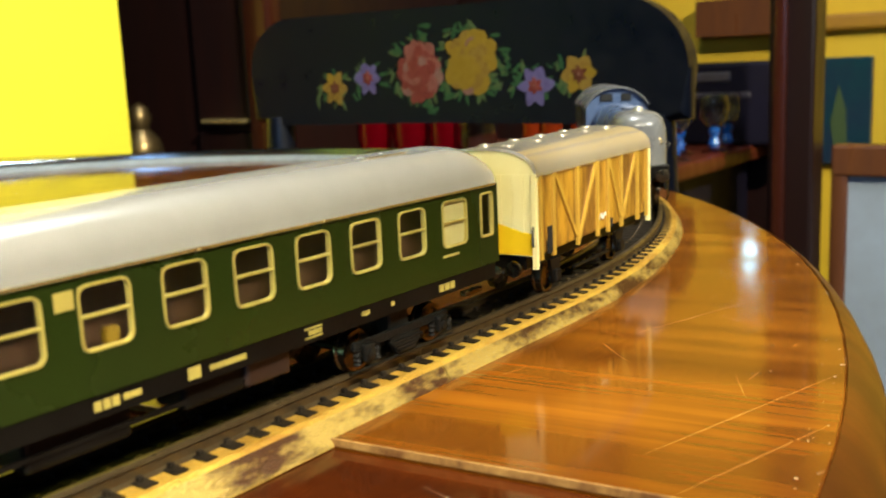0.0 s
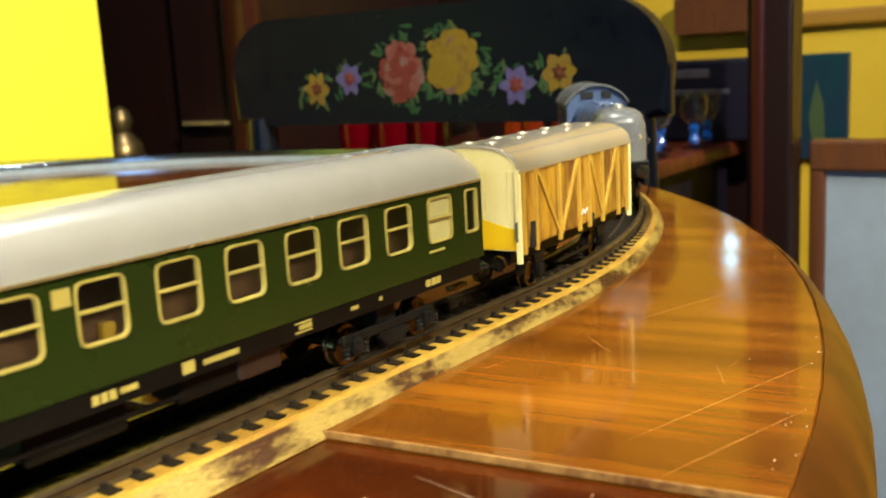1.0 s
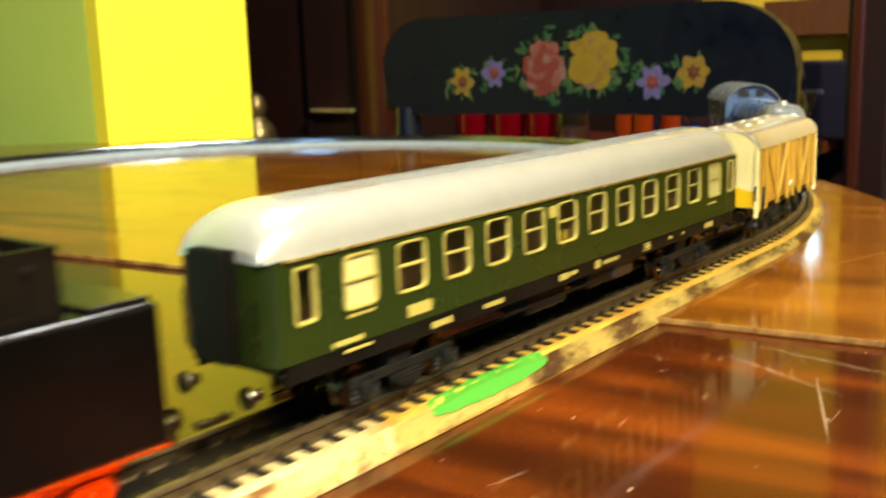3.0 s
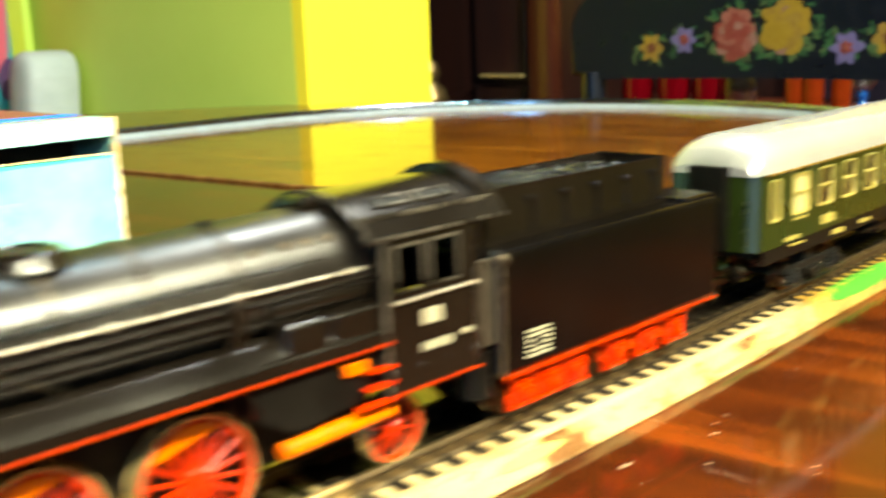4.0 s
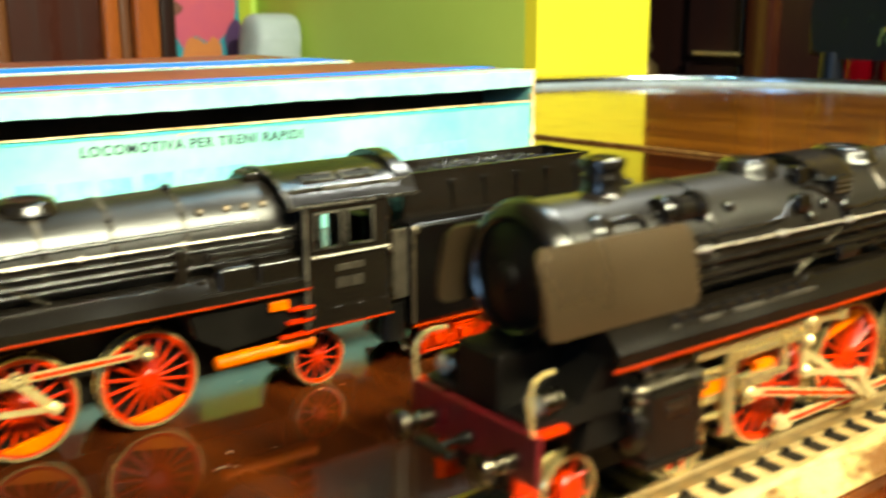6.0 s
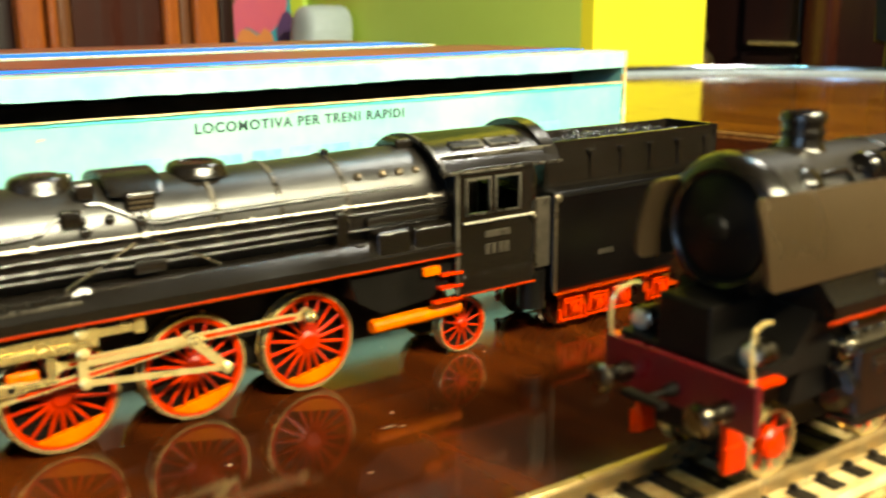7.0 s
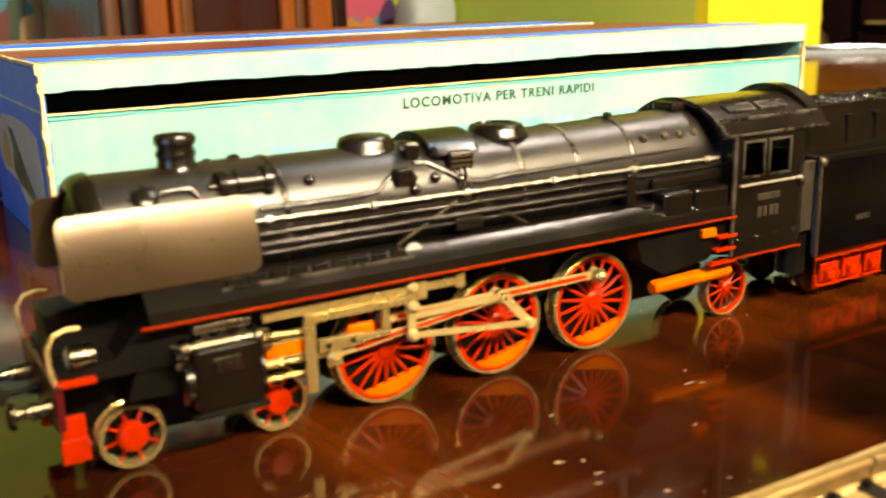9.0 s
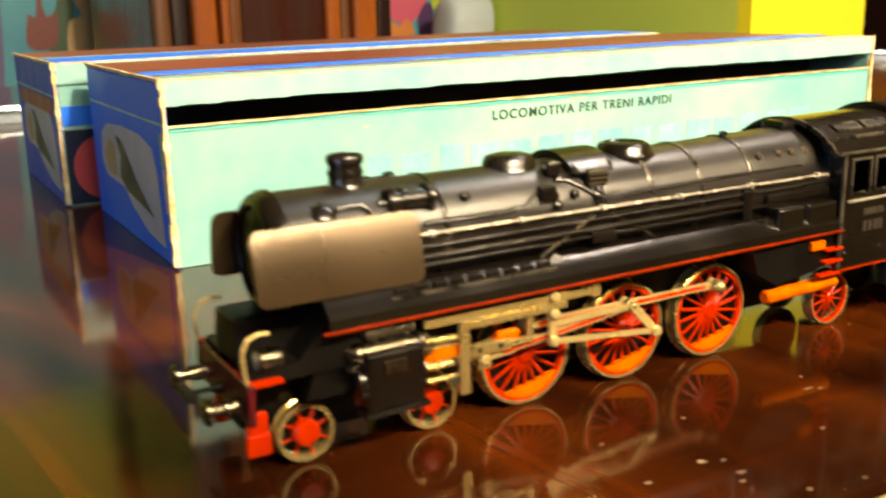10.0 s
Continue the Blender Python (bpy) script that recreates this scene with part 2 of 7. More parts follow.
M["sleeper"] = material("black_sleeper", (0.006, 0.005, 0.004), 0.55, second=(0.018, 0.013, 0.008), scale=200, per_object=0.3, spec=0.10)
M["grass_green"] = material("green_scenic_paint", (0.030, 0.18, 0.012), 0.5, second=(0.05, 0.22, 0.02), scale=200)
M["bloom_brown"] = material("painted_brown", (0.060, 0.014, 0.006), 0.5, second=(0.11, 0.03, 0.012), scale=260)
M["nose_warm_lit"] = material("warm_lit_tan_grey", (0.17, 0.165, 0.15), 0.28, second=(0.11, 0.115, 0.125), scale=60)
M["stripe_grey"] = material("dull_violet_grey", (0.085, 0.070, 0.085), 0.5, second=(0.05, 0.04, 0.05), scale=30)
M["wood_top"] = material("red_polished_top", (0.13, 0.024, 0.010), 0.38, second=(0.07, 0.013, 0.006), scale=10, stretch=(6, 6, 0.6), spec=0.25)
M["gold_ridge"] = material("golden_worn_ridge", (0.62, 0.34, 0.030), 0.4, 0.3, second=(0.24, 0.10, 0.01), scale=120, sharp=0.15, stretch=(0.4, 1, 1))
M["wagon_warm_light"] = material("warm_light_yellow", (0.86, 0.58, 0.015), 0.4, second=(0.78, 0.48, 0.012), scale=40)
M["wagon_cool_light"] = material("cool_light_blue", (0.05, 0.36, 0.75), 0.4)
M["faint_print"] = material("faint_print", (0.24, 0.50, 0.48), 0.5, second=(0.11, 0.37, 0.38), scale=45, mix=0.6, sharp=0.25)
M["rail_gold"] = material("golden_tin_rail", (0.46, 0.34, 0.16), 0.34, 0.7, second=(0.28, 0.17, 0.06), scale=150)
M["blue_glint_glass"] = material("blue_glint_glass", (0.01, 0.12, 0.55), 0.06, trans=0.35, rough_var=0.02)
M["glass"] = material("window_glass", (0.9, 0.9, 0.88), 0.05, trans=1.0)
M["coach_inside"] = material("brown_compartment", (0.05, 0.026, 0.014), 0.6, second=(0.085, 0.04, 0.016), scale=40)
M["frost"] = material("frosted_pane", (0.50, 0.46, 0.20), 0.5, second=(0.40, 0.36, 0.15), scale=90)
M["wagon_end"] = material("cream_wagon_end", (0.86, 0.78, 0.40), 0.4, second=(0.78, 0.68, 0.28), scale=40)
M["cream_edge"] = material("worn_card_edge", (0.80, 0.68, 0.40), 0.7, second=(0.50, 0.34, 0.15), scale=160, mix=0.6, sharp=0.15)
M["stain"] = material("yellow_green_stain", (0.42, 0.50, 0.16), 0.6, second=(0.36, 0.52, 0.30), scale=120)
M["ink"] = material("dark_ink", (0.014, 0.040, 0.042), 0.6, second=(0.03, 0.06, 0.06), scale=300)
M["pale"] = material("pale_print", (0.40, 0.62, 0.58), 0.55, second=(0.24, 0.50, 0.50), scale=60, mix=0.6, sharp=0.2)
M["box_top"] = material("red_brown_lid_print", (0.10, 0.022, 0.014), 0.4, second=(0.22, 0.06, 0.03), scale=14, mix=0.6)
M["violet"] = material("vivid_blue_print", (0.014, 0.070, 0.66), 0.45, second=(0.02, 0.05, 0.5), scale=40, spec=0.12)
M["print_grey"] = material("pale_lilac_print", (0.62, 0.58, 0.64), 0.5, second=(0.42, 0.40, 0.46), scale=40)
M["print_dark"] = material("dark_print", (0.05, 0.05, 0.07), 0.5)
M["print_red"] = material("red_print", (0.5, 0.06, 0.08), 0.5)
M["brown_box"] = material("red_brown_box", (0.022, 0.010, 0.006), 0.5, scale=100)
M["bogie"] = material("dusty_bogie", (0.0022, 0.0022, 0.0021), 0.42, second=(0.010, 0.0095, 0.008), scale=260, spec=0.14, bump=0.3, bump_scale=900)
M["wagon_rib"] = material("ochre_rib", (0.52, 0.32, 0.042), 0.45, second=(0.36, 0.20, 0.024), scale=90)
M["roof_tan"] = material("tan_silver_roof", (0.67, 0.60, 0.48), 0.23, 0.72, second=(0.57, 0.50, 0.39), scale=16, rough_var=0.03, bump=0.02, bump_scale=1500)
M["cyan_light"] = material("cyan_flap", (0.10, 0.36, 0.37), 0.5, second=(0.28, 0.46, 0.40), scale=14, mix=0.6, sharp=0.3)
M["wall_ochre"] = material("ochre_moulding", (0.40, 0.20, 0.015), 0.5, second=(0.32, 0.15, 0.012), scale=12)
M["wall_amber"] = material("amber_wall", (0.70, 0.46, 0.02), 0.7, second=(0.62, 0.38, 0.015), scale=4)
M["wood_orange"] = material("polished_red_wood", (0.40, 0.105, 0.016), 0.25, second=(0.20, 0.045, 0.009), scale=10, stretch=(6, 6, 0.6), coat=0.3)
M["wood_brown"] = material("brown_wood", (0.15, 0.052, 0.017), 0.35, second=(0.08, 0.026, 0.009), scale=10, stretch=(6, 6, 0.6))
M["wood_red_dark"] = material("dark_red_wood", (0.048, 0.010, 0.005), 0.34, second=(0.026, 0.006, 0.003), scale=10, stretch=(6, 6, 0.6), spec=0.3)
M["leaf_a"] = material("painted_green", (0.008, 0.039, 0.019), 0.5, second=(0.019, 0.068, 0.019), scale=300)
M["leaf_b"] = material("painted_olive", (0.028, 0.055, 0.017), 0.5, second=(0.062, 0.093, 0.031), scale=300)
M["rose_red"] = material("painted_red", (0.090, 0.007, 0.006), 0.5, second=(0.155, 0.030, 0.022), scale=260, mix=0.6)
M["rose_pink"] = material("painted_pink", (0.120, 0.020, 0.016), 0.5, second=(0.19, 0.070, 0.052), scale=260, mix=0.6)
M["rose_yellow"] = material("painted_yellow", (0.17, 0.098, 0.004), 0.5, second=(0.21, 0.135, 0.010), scale=260, mix=0.6)
M["rose_gold"] = material("painted_gold", (0.116, 0.055, 0.006), 0.5, second=(0.205, 0.130, 0.019), scale=260, mix=0.6)
M["petal_violet"] = material("painted_violet", (0.045, 0.034, 0.115), 0.5, second=(0.095, 0.080, 0.185), scale=260, mix=0.6)
M["brass"] = material("dull_brass", (0.25, 0.17, 0.07), 0.4, 0.9, scale=60)
M["clear_glass"] = material("clear_glass", (0.92, 0.94, 0.95), 0.03, trans=1.0, rough_var=0.01)
M["red_glass"] = material("red_glass", (0.13, 0.0006, 0.004), 0.05, trans=0.12, rough_var=0.02)
M["orange_glass"] = material("orange_glass", (0.24, 0.026, 0.004), 0.06, trans=0.15, rough_var=0.02)
M["dark_violet"] = material("dark_violet_plastic", (0.010, 0.008, 0.017), 0.55, scale=20, spec=0.12)
M["pale_panel"] = material("pale_blue_panel", (0.34, 0.40, 0.48), 0.4, second=(0.26, 0.29, 0.32), scale=7)
M["teal"] = material("dark_teal_paint", (0.006, 0.045, 0.050), 0.4, second=(0.006, 0.02, 0.045), scale=14)
M["turquoise"] = material("turquoise_paint", (0.03, 0.30, 0.34), 0.5, second=(0.02, 0.2, 0.28), scale=8)
M["sand"] = material("sand_paint", (0.55, 0.36, 0.16), 0.55, second=(0.45, 0.3, 0.14), scale=20)
M["pink"] = material("pink_paint", (0.60, 0.10, 0.14), 0.5, second=(0.5, 0.08, 0.16), scale=16)
M["orange_paint"] = material("orange_paint", (0.62, 0.22, 0.05), 0.5, second=(0.5, 0.16, 0.05), scale=18)
M["leaf_lime"] = material("lime_paint", (0.45, 0.5, 0.03), 0.5, second=(0.35, 0.42, 0.04), scale=18)
M["plum"] = material("plum_paint", (0.08, 0.03, 0.12), 0.5, scale=20)
M["grey_cloth"] = material("pale_grey_cloth", (0.48, 0.53, 0.55), 0.8, second=(0.38, 0.43, 0.45), scale=25, bump=0.2, bump_scale=600)
M["pale_wood"] = material("pale_raw_wood", (0.36, 0.20, 0.06), 0.45, second=(0.10, 0.035, 0.008), scale=90, mix=0.6, sharp=0.2)
M["scratch"] = material("pale_scratch", (0.50, 0.25, 0.07), 0.35, second=(0.38, 0.16, 0.035), scale=60)
M["fleck"] = material("pale_fleck", (0.52, 0.43, 0.30), 0.5, second=(0.26, 0.16, 0.07), scale=300)
M["floor"] = material("floor_wood", (0.03, 0.015, 0.008), 0.4, scale=5)
# for the unseen walls and ceiling, darkened to cut bounced light
M["plaster"] = material("bounce_dark_plaster", (0.09, 0.07, 0.05), 0.8, scale=4)


# ---- geometry helpers ----
def part(name, bm, mat, parent=None, label="", smooth=True, m=None):
    me = bpy.data.meshes.new(name)
    bmesh.ops.recalc_face_normals(bm, faces=bm.faces[:])
    if smooth:
        for f in bm.faces:
            f.smooth = True
        for e in bm.edges:
            if len(e.link_faces) == 2:
                turn = e.calc_face_angle(0)
                a, b = (f.calc_area() for f in e.link_faces)
                if turn > radians(38) or (turn > radians(9) and max(a, b) > 6 * min(a, b)):
                    e.smooth = False
    bm.to_mesh(me)
    bm.free()
    me.materials.append(mat)
    ob = new(name, me)
    if parent is not None:
        ob.parent = parent
    if m is not None:
        ob.matrix_local = m
    if label:
        tagged(ob, label)
    return ob


def thing(name, m, label, category, group="", kind=""):
    ob = new(name)
    ob.empty_display_size = 0.01
    ob.matrix_world = m
    return tagged(ob, label, category, group, kind)


def box(bm, x0, x1, y0, y1, z0, z1, bevel=0.0, seg=2, m=None):
    vs = [bm.verts.new((x, y, z)) for x in (x0, x1) for y in (y0, y1) for z in (z0, z1)]
    fs = [bm.faces.new([vs[i] for i in q]) for q in ((0, 1, 3, 2), (4, 6, 7, 5), (0, 4, 5, 1), (2, 3, 7, 6), (0, 2, 6, 4), (1, 5, 7, 3))]
    if m is not None:
        bmesh.ops.transform(bm, matrix=m, verts=vs)
    if bevel:
        es = {e for f in fs for e in f.edges}
        bmesh.ops.bevel(bm, geom=list(es), offset=bevel, segments=seg, affect="EDGES", profile=0.5)
    return bm


def ring(bm, centre, u, v, r, n, squash=1.0):
    return [bm.verts.new(Vector(centre) + u * (r * math.cos(2 * math.pi * i / n)) + v * (r * squash * math.sin(2 * math.pi * i / n))) for i in range(n)]


def bridge(bm, a, b):
    n = len(a)
    for i in range(n):
        bm.faces.new((a[i], a[(i + 1) % n], b[(i + 1) % n], b[i]))


def lathe(bm, p, axis, profile, n=24, caps=True):
    """Rings of (distance along axis, radius) from the point p."""
    axis = Vector(axis).normalized()
    u = axis.orthogonal().normalized()
    v = axis.cross(u)
    rings = [ring(bm, Vector(p) + axis * d, u, v, max(r, 1e-6), n) for d, r in profile]
    for a, b in zip(rings, rings[1:]):
        bridge(bm, a, b)
    if caps:
        bm.faces.new(rings[0])
        bm.faces.new(rings[-1])
    return bm


def rod(bm, a, b, r, n=10, r2=None):
    a, b = Vector(a), Vector(b)
    return lathe(bm, a, b - a, [(0, r), ((b - a).length, r if r2 is None else r2)], n)


def tube(bm, pts, r, n=8):
    pts = [Vector(p) for p in pts]
    rings = []
    ref = None
    for i, p in enumerate(pts):
        d = (pts[min(i + 1, len(pts) - 1)] - pts[max(i - 1, 0)]).normalized()
        u = (ref - d * ref.dot(d)).normalized() if ref is not None else d.orthogonal().normalized()
        ref = u
        rings.append(ring(bm, p, u, d.cross(u), r, n))
    for a, b in zip(rings, rings[1:]):
        bridge(bm, a, b)
    bm.faces.new(rings[0])
    bm.faces.new(rings[-1])
    return bm


def prism(bm, pts, axis, d0, d1):
    """A flat outline drawn in the two other axes (in the order x, y, z), thickened along axis from d0 to d1."""
    def at(p, d):
        q = list(p)
        q.insert(axis, d)
        return bm.verts.new(q)
    a, b = [at(p, d0) for p in pts], [at(p, d1) for p in pts]
    bridge(bm, a, b)
    bm.faces.new(a)
    bm.faces.new(b)
    return bm


def sweep(bm, profile, path, closed_profile=True):
    """A profile of (outwards, up) carried along a path of (x, y, angle of travel)."""
    rows = []
    for x, y, a in path:
        nx, ny = math.sin(a), -math.cos(a)
        rows.append([bm.verts.new((x + nx * o, y + ny * o, h)) for o, h in profile])
    n = len(profile)
    for r, s in zip(rows, rows[1:]):
        for i in range(n if closed_profile else n - 1):
            bm.faces.new((r[i], r[(i + 1) % n], s[(i + 1) % n], s[i]))
    if closed_profile:
        bm.faces.new(rows[0])
        bm.faces.new(rows[-1])
    return bm


def B():
    return bmesh.new()


# ---- table ----
TABLE_TURN = 6.6
table = thing("dining_table", pose(0.53, 0.436, 0, 0, 0, TABLE_TURN), "oval polished brown wooden extending table with a dark leaf", "table")
TR, TH, LEAF = 0.668, 0.048, 0.6185


SEAM = 0.0105
# the rim: a worn crease, then a rolled edge
RIM = [(-0.020, -TH), (-0.006, -0.046), (-0.0008, -0.040), (0, -0.030), (-0.0006, -0.021), (-0.0026, -0.0135), (-0.0058, -0.0072), (-0.0092, -0.0028), (-0.0118, -0.0007), (-0.0128, 0.0)]
TOP = [(-0.022, -TH + 0.002), (-0.0131, -0.044), (-0.0131, -0.0006), (-0.0137, 0.0)]
RIM += [(-0.0130, -0.0004), (-0.0130, -0.044)]


def half_top(sign, extra, outline, rim=False):
    """A half-round top with a rolled rim; local x from the seam outwards."""
    bm = B()
    rows = []
    n = 72
    for i in range(-1, n + 2):
        a = radians(-90 + 180 * min(max(i, 0), n) / n)
        x0 = -sign * extra if i in (-1, n + 1) else 0.0
        rows.append([bm.verts.new((x0 + sign * (TR + o) * math.cos(a), (TR + o) * math.sin(a), h)) for o, h in outline])
    if not extra:
        rows = rows[1:-1]
    if rim:
        for r, s in zip(rows, rows[1:]):
            bridge(bm, r, s)
        bm.faces.new(rows[0])
        bm.faces.new(rows[-1])
        return bm
    for r, s in zip(rows, rows[1:]):
        for i in range(len(r) - 1):
            bm.faces.new((r[i], r[i + 1], s[i + 1], s[i]))
    for k in (0, -1):
        bm.faces.new([r[k] for r in rows])
    bm.faces.new(rows[0] + rows[-1][::-1])
    return bm


# the flat tops, a little inside the rolled rims, whose darker wood paints their shade
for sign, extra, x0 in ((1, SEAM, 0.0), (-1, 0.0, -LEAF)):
    # the left half takes the leaf's dark wood to stand in for dimmer light
    half = part("tabletop_half", half_top(sign, extra, TOP), M["wood_table"] if sign > 0 else M["wood_dark"], table, "worn glossy orange-brown half with scratches" if sign > 0 else "glossy half in the leaf's dark wood, for the dimmer light there", m=pose(x0, 0, 0.002))
    part("rim", half_top(sign, extra, RIM, True), M["wood_rim_shade"], half, "rolled edge darkened for its shade, worn along the crease")
bm = B()
side_line = [(TR + o, h) for o, h in RIM[:10]]
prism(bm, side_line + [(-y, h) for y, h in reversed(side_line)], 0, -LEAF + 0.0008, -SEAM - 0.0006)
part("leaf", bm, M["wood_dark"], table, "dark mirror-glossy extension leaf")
# pale worn edge along the seam
bm = B()
box(bm, -SEAM - 0.0002, -SEAM + 0.0005, -TR + 0.013, TR - 0.013, 0.0006, 0.00222)
part("seam_edge", bm, M["pale_wood"], table, "pale worn wooden edge", smooth=False)


def scratch(bm, x, y, ang, length, width, z):
    """A hair-thin curved scratch lying on the polish."""
    if length < 0.04 and math.hypot(abs(x) + length / 2, abs(y) + length / 2) > TR - 0.015:
        return
    rnd_ = random.Random(int(x * 9173 + y * 7919))
    n = 6
    left, right = [], []
    for i in range(n + 1):
        t = i / n
        a = radians(ang) + (t - 0.5) * rnd_.uniform(-0.15, 0.15) * (length < 0.04)
        px, py = x + length * (t - 0.5) * math.cos(a), y + length * (t - 0.5) * math.sin(a)
        w = width * (0.25 + math.sin(math.pi * t)) * 0.5
        left.append(bm.verts.new((px - w * math.sin(a), py + w * math.cos(a), z)))
        right.append(bm.verts.new((px + w * math.sin(a), py - w * math.cos(a), z)))
    for i in range(n):
        bm.faces.new((left[i], left[i + 1], right[i + 1], right[i]))


rnd = random.Random(21)
bm = B()
for i in range(80):
    scratch(bm, rnd.uniform(0.03, 0.40), rnd.uniform(-0.64, -0.48), rnd.choice((-18, -15, 70, 20, -60)) + rnd.uniform(-12, 12), rnd.uniform(0.003, 0.018), rnd.uniform(0.00004, 0.00010), 0.00206)
for x, y, ang, ln in ((0.043, -0.6345, -22.5, 0.076), (0.0145, -0.641, -23, 0.052), (0.12, -0.600, -24, 0.06), (0.075, -0.590, 40, 0.02)):
    scratch(bm, x, y, ang, ln, 0.00012, 0.00207)
tagged(part("scratches", bm, M["scratch"], table, "fine pale scratches in the varnish", smooth=False), kind="stuff")
bm = B()
# larger chips and smears: place, length along the grain's cross direction, breadth
for cx, cy, ln, br in ((-0.3096, -0.5440, 0.0020, 0.0011), (-0.3081, -0.5402, 0.0008, 0.0006), (-0.3048, -0.5452, 0.0013, 0.0006), (-0.2948, -0.5639, 0.0030, 0.0016), (-0.2990, -0.5660, 0.0022, 0.0009),
                       (-0.3033, -0.5679, 0.0020, 0.0010), (-0.2853, -0.5428, 0.0022, 0.0004), (-0.2664, -0.5359, 0.0024, 0.0006), (-0.2402, -0.5450, 0.0012, 0.0007), (-0.2560, -0.5500, 0.0008, 0.0005),
                       (-0.5186, -0.4192, 0.0012, 0.0008), (-0.5150, -0.4215, 0.0006, 0.0005), (-0.5164, -0.4265, 0.0012, 0.0007), (-0.5190, -0.4290, 0.0008, 0.0005), (-0.5326, -0.4186, 0.0009, 0.0006),
                       (-0.4724, -0.4114, 0.0020, 0.0005), (-0.4700, -0.4130, 0.0010, 0.0004), (-0.5277, -0.4020, 0.0007, 0.0004), (-0.5010, -0.4420, 0.0006, 0.0004), (-0.4880, -0.4250, 0.0009, 0.0003)):
    a0 = rnd.uniform(-0.6, 0.2)
    pts = []
    for k in range(11):
        t = 2 * math.pi * k / 11
        u, v = ln * rnd.uniform(0.5, 1.2) * math.cos(t), 0.6 * br * rnd.uniform(0.3, 1.3) * math.sin(t)
        pts.append((cx + u * math.cos(a0) - v * math.sin(a0), cy + u * math.sin(a0) + v * math.cos(a0)))
    bm.faces.new([bm.verts.new((*q, 0.00014)) for q in pts])
for i in range(240):
    x, y = rnd.uniform(-LEAF + 0.02, -0.01), rnd.uniform(-0.64, -0.30)
    r = rnd.choice((0.00012, 0.00018, 0.00025, 0.0003, 0.0005))
    a0 = rnd.uniform(0, 6)
    vs = [bm.verts.new((x + r * rnd.uniform(0.4, 1.6) * math.cos(a0 + 2 * math.pi * k / 7), y + r * rnd.uniform(0.4, 1.2) * math.sin(a0 + 2 * math.pi * k / 7), 0.00006 + 0.00001 * (i % 5))) for k in range(7)]
    bm.faces.new(vs)
for i in range(40):
    scratch(bm, rnd.uniform(-0.40, -0.02), rnd.uniform(-0.645, -0.54), rnd.choice((-20, 10, 75)) + rnd.uniform(-14, 14), rnd.uniform(0.003, 0.014), rnd.uniform(0.00004, 0.00010), 0.00007)
for x, y, ang, ln in ((-0.030, -0.612, 72, 0.06), (-0.046, -0.600, 58, 0.05), (-0.070, -0.618, 14, 0.05)):
    scratch(bm, x, y, ang, ln, 0.0002, 0.00008)
tagged(part("dust_flecks", bm, M["fleck"], table, "pale flecks of dust and chipped varnish", smooth=False), kind="stuff")
# pale specks paint the glints of worn varnish along the rim
bm = B()
for i in range(220):
    a = radians(rnd.uniform(-90, -15))
    q = rnd.random()
    rr = TR - (0.0135 + 0.006 * rnd.random() ** 2 if q < 0.75 else rnd.uniform(0.03, 0.2))
    x, y, r = rr * math.cos(a), rr * math.sin(a), rnd.choice((0.0001, 0.00013, 0.0002, 0.00025, 0.0004))
    vs = [bm.verts.new((x + r * rnd.uniform(0.5, 1.8) * math.cos(2 * math.pi * k / 6), y + r * rnd.uniform(0.5, 1.2) * math.sin(2 * math.pi * k / 6), 0.00208 + 0.00001 * (i % 4))) for k in range(6)]
    bm.faces.new(vs)
tagged(part("rim_glints", bm, M["fleck"], table, "pale specks painting the glints of worn, chipped varnish near the rim", smooth=False), kind="stuff")
for sx in (0.25, -LEAF - 0.25):
    for sy in (-0.3, 0.3):
        bm = B()
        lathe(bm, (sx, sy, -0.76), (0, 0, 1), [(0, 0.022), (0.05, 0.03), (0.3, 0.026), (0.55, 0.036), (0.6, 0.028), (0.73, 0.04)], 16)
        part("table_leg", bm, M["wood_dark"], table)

# ---- track ----
# the open end lies slightly askew, up to XB
YC, XA, XB, R1, R2, TILT = -0.097, 0.695, 0.36, 0.437, 0.335, radians(1.5)


def track_path(step=0.006, start=-0.45):
    pts = []
    x = start
    while x < XA:
        if x < XB:
            pts.append((x, YC + (XB - x) * math.tan(TILT), -TILT))
        else:
            pts.append((x, YC, 0.0))
        x += step
    n = int(R1 * math.pi / 2 / step)
    for i in range(n):
        a = math.pi / 2 * i / n
        pts.append((XA + R1 * math.sin(a), YC + R1 - R1 * math.cos(a), a))
    n = int(R2 * math.pi / 2 / step)
    cx, cy = XA + R1 - R2, YC + R1
    for i in range(n):
        a = math.pi / 2 * i / n
        pts.append((cx + R2 * math.cos(a), cy + R2 * math.sin(a), a + math.pi / 2))
    x = cx
    while x > start:
        pts.append((x, cy + R2, math.pi))
        x -= step
    return pts


PATH = track_path()
track = thing("track", pose(0, 0, 0), "oval of tinplate toy railway track with worn golden ballast", "track")
BED = [(0.0195, 0.0003), (0.0192, 0.0009), (0.0158, 0.0060), (0.0146, 0.0066), (-0.0146, 0.0066), (-0.0158, 0.0060), (-0.0192, 0.0009), (-0.0195, 0.0003)]
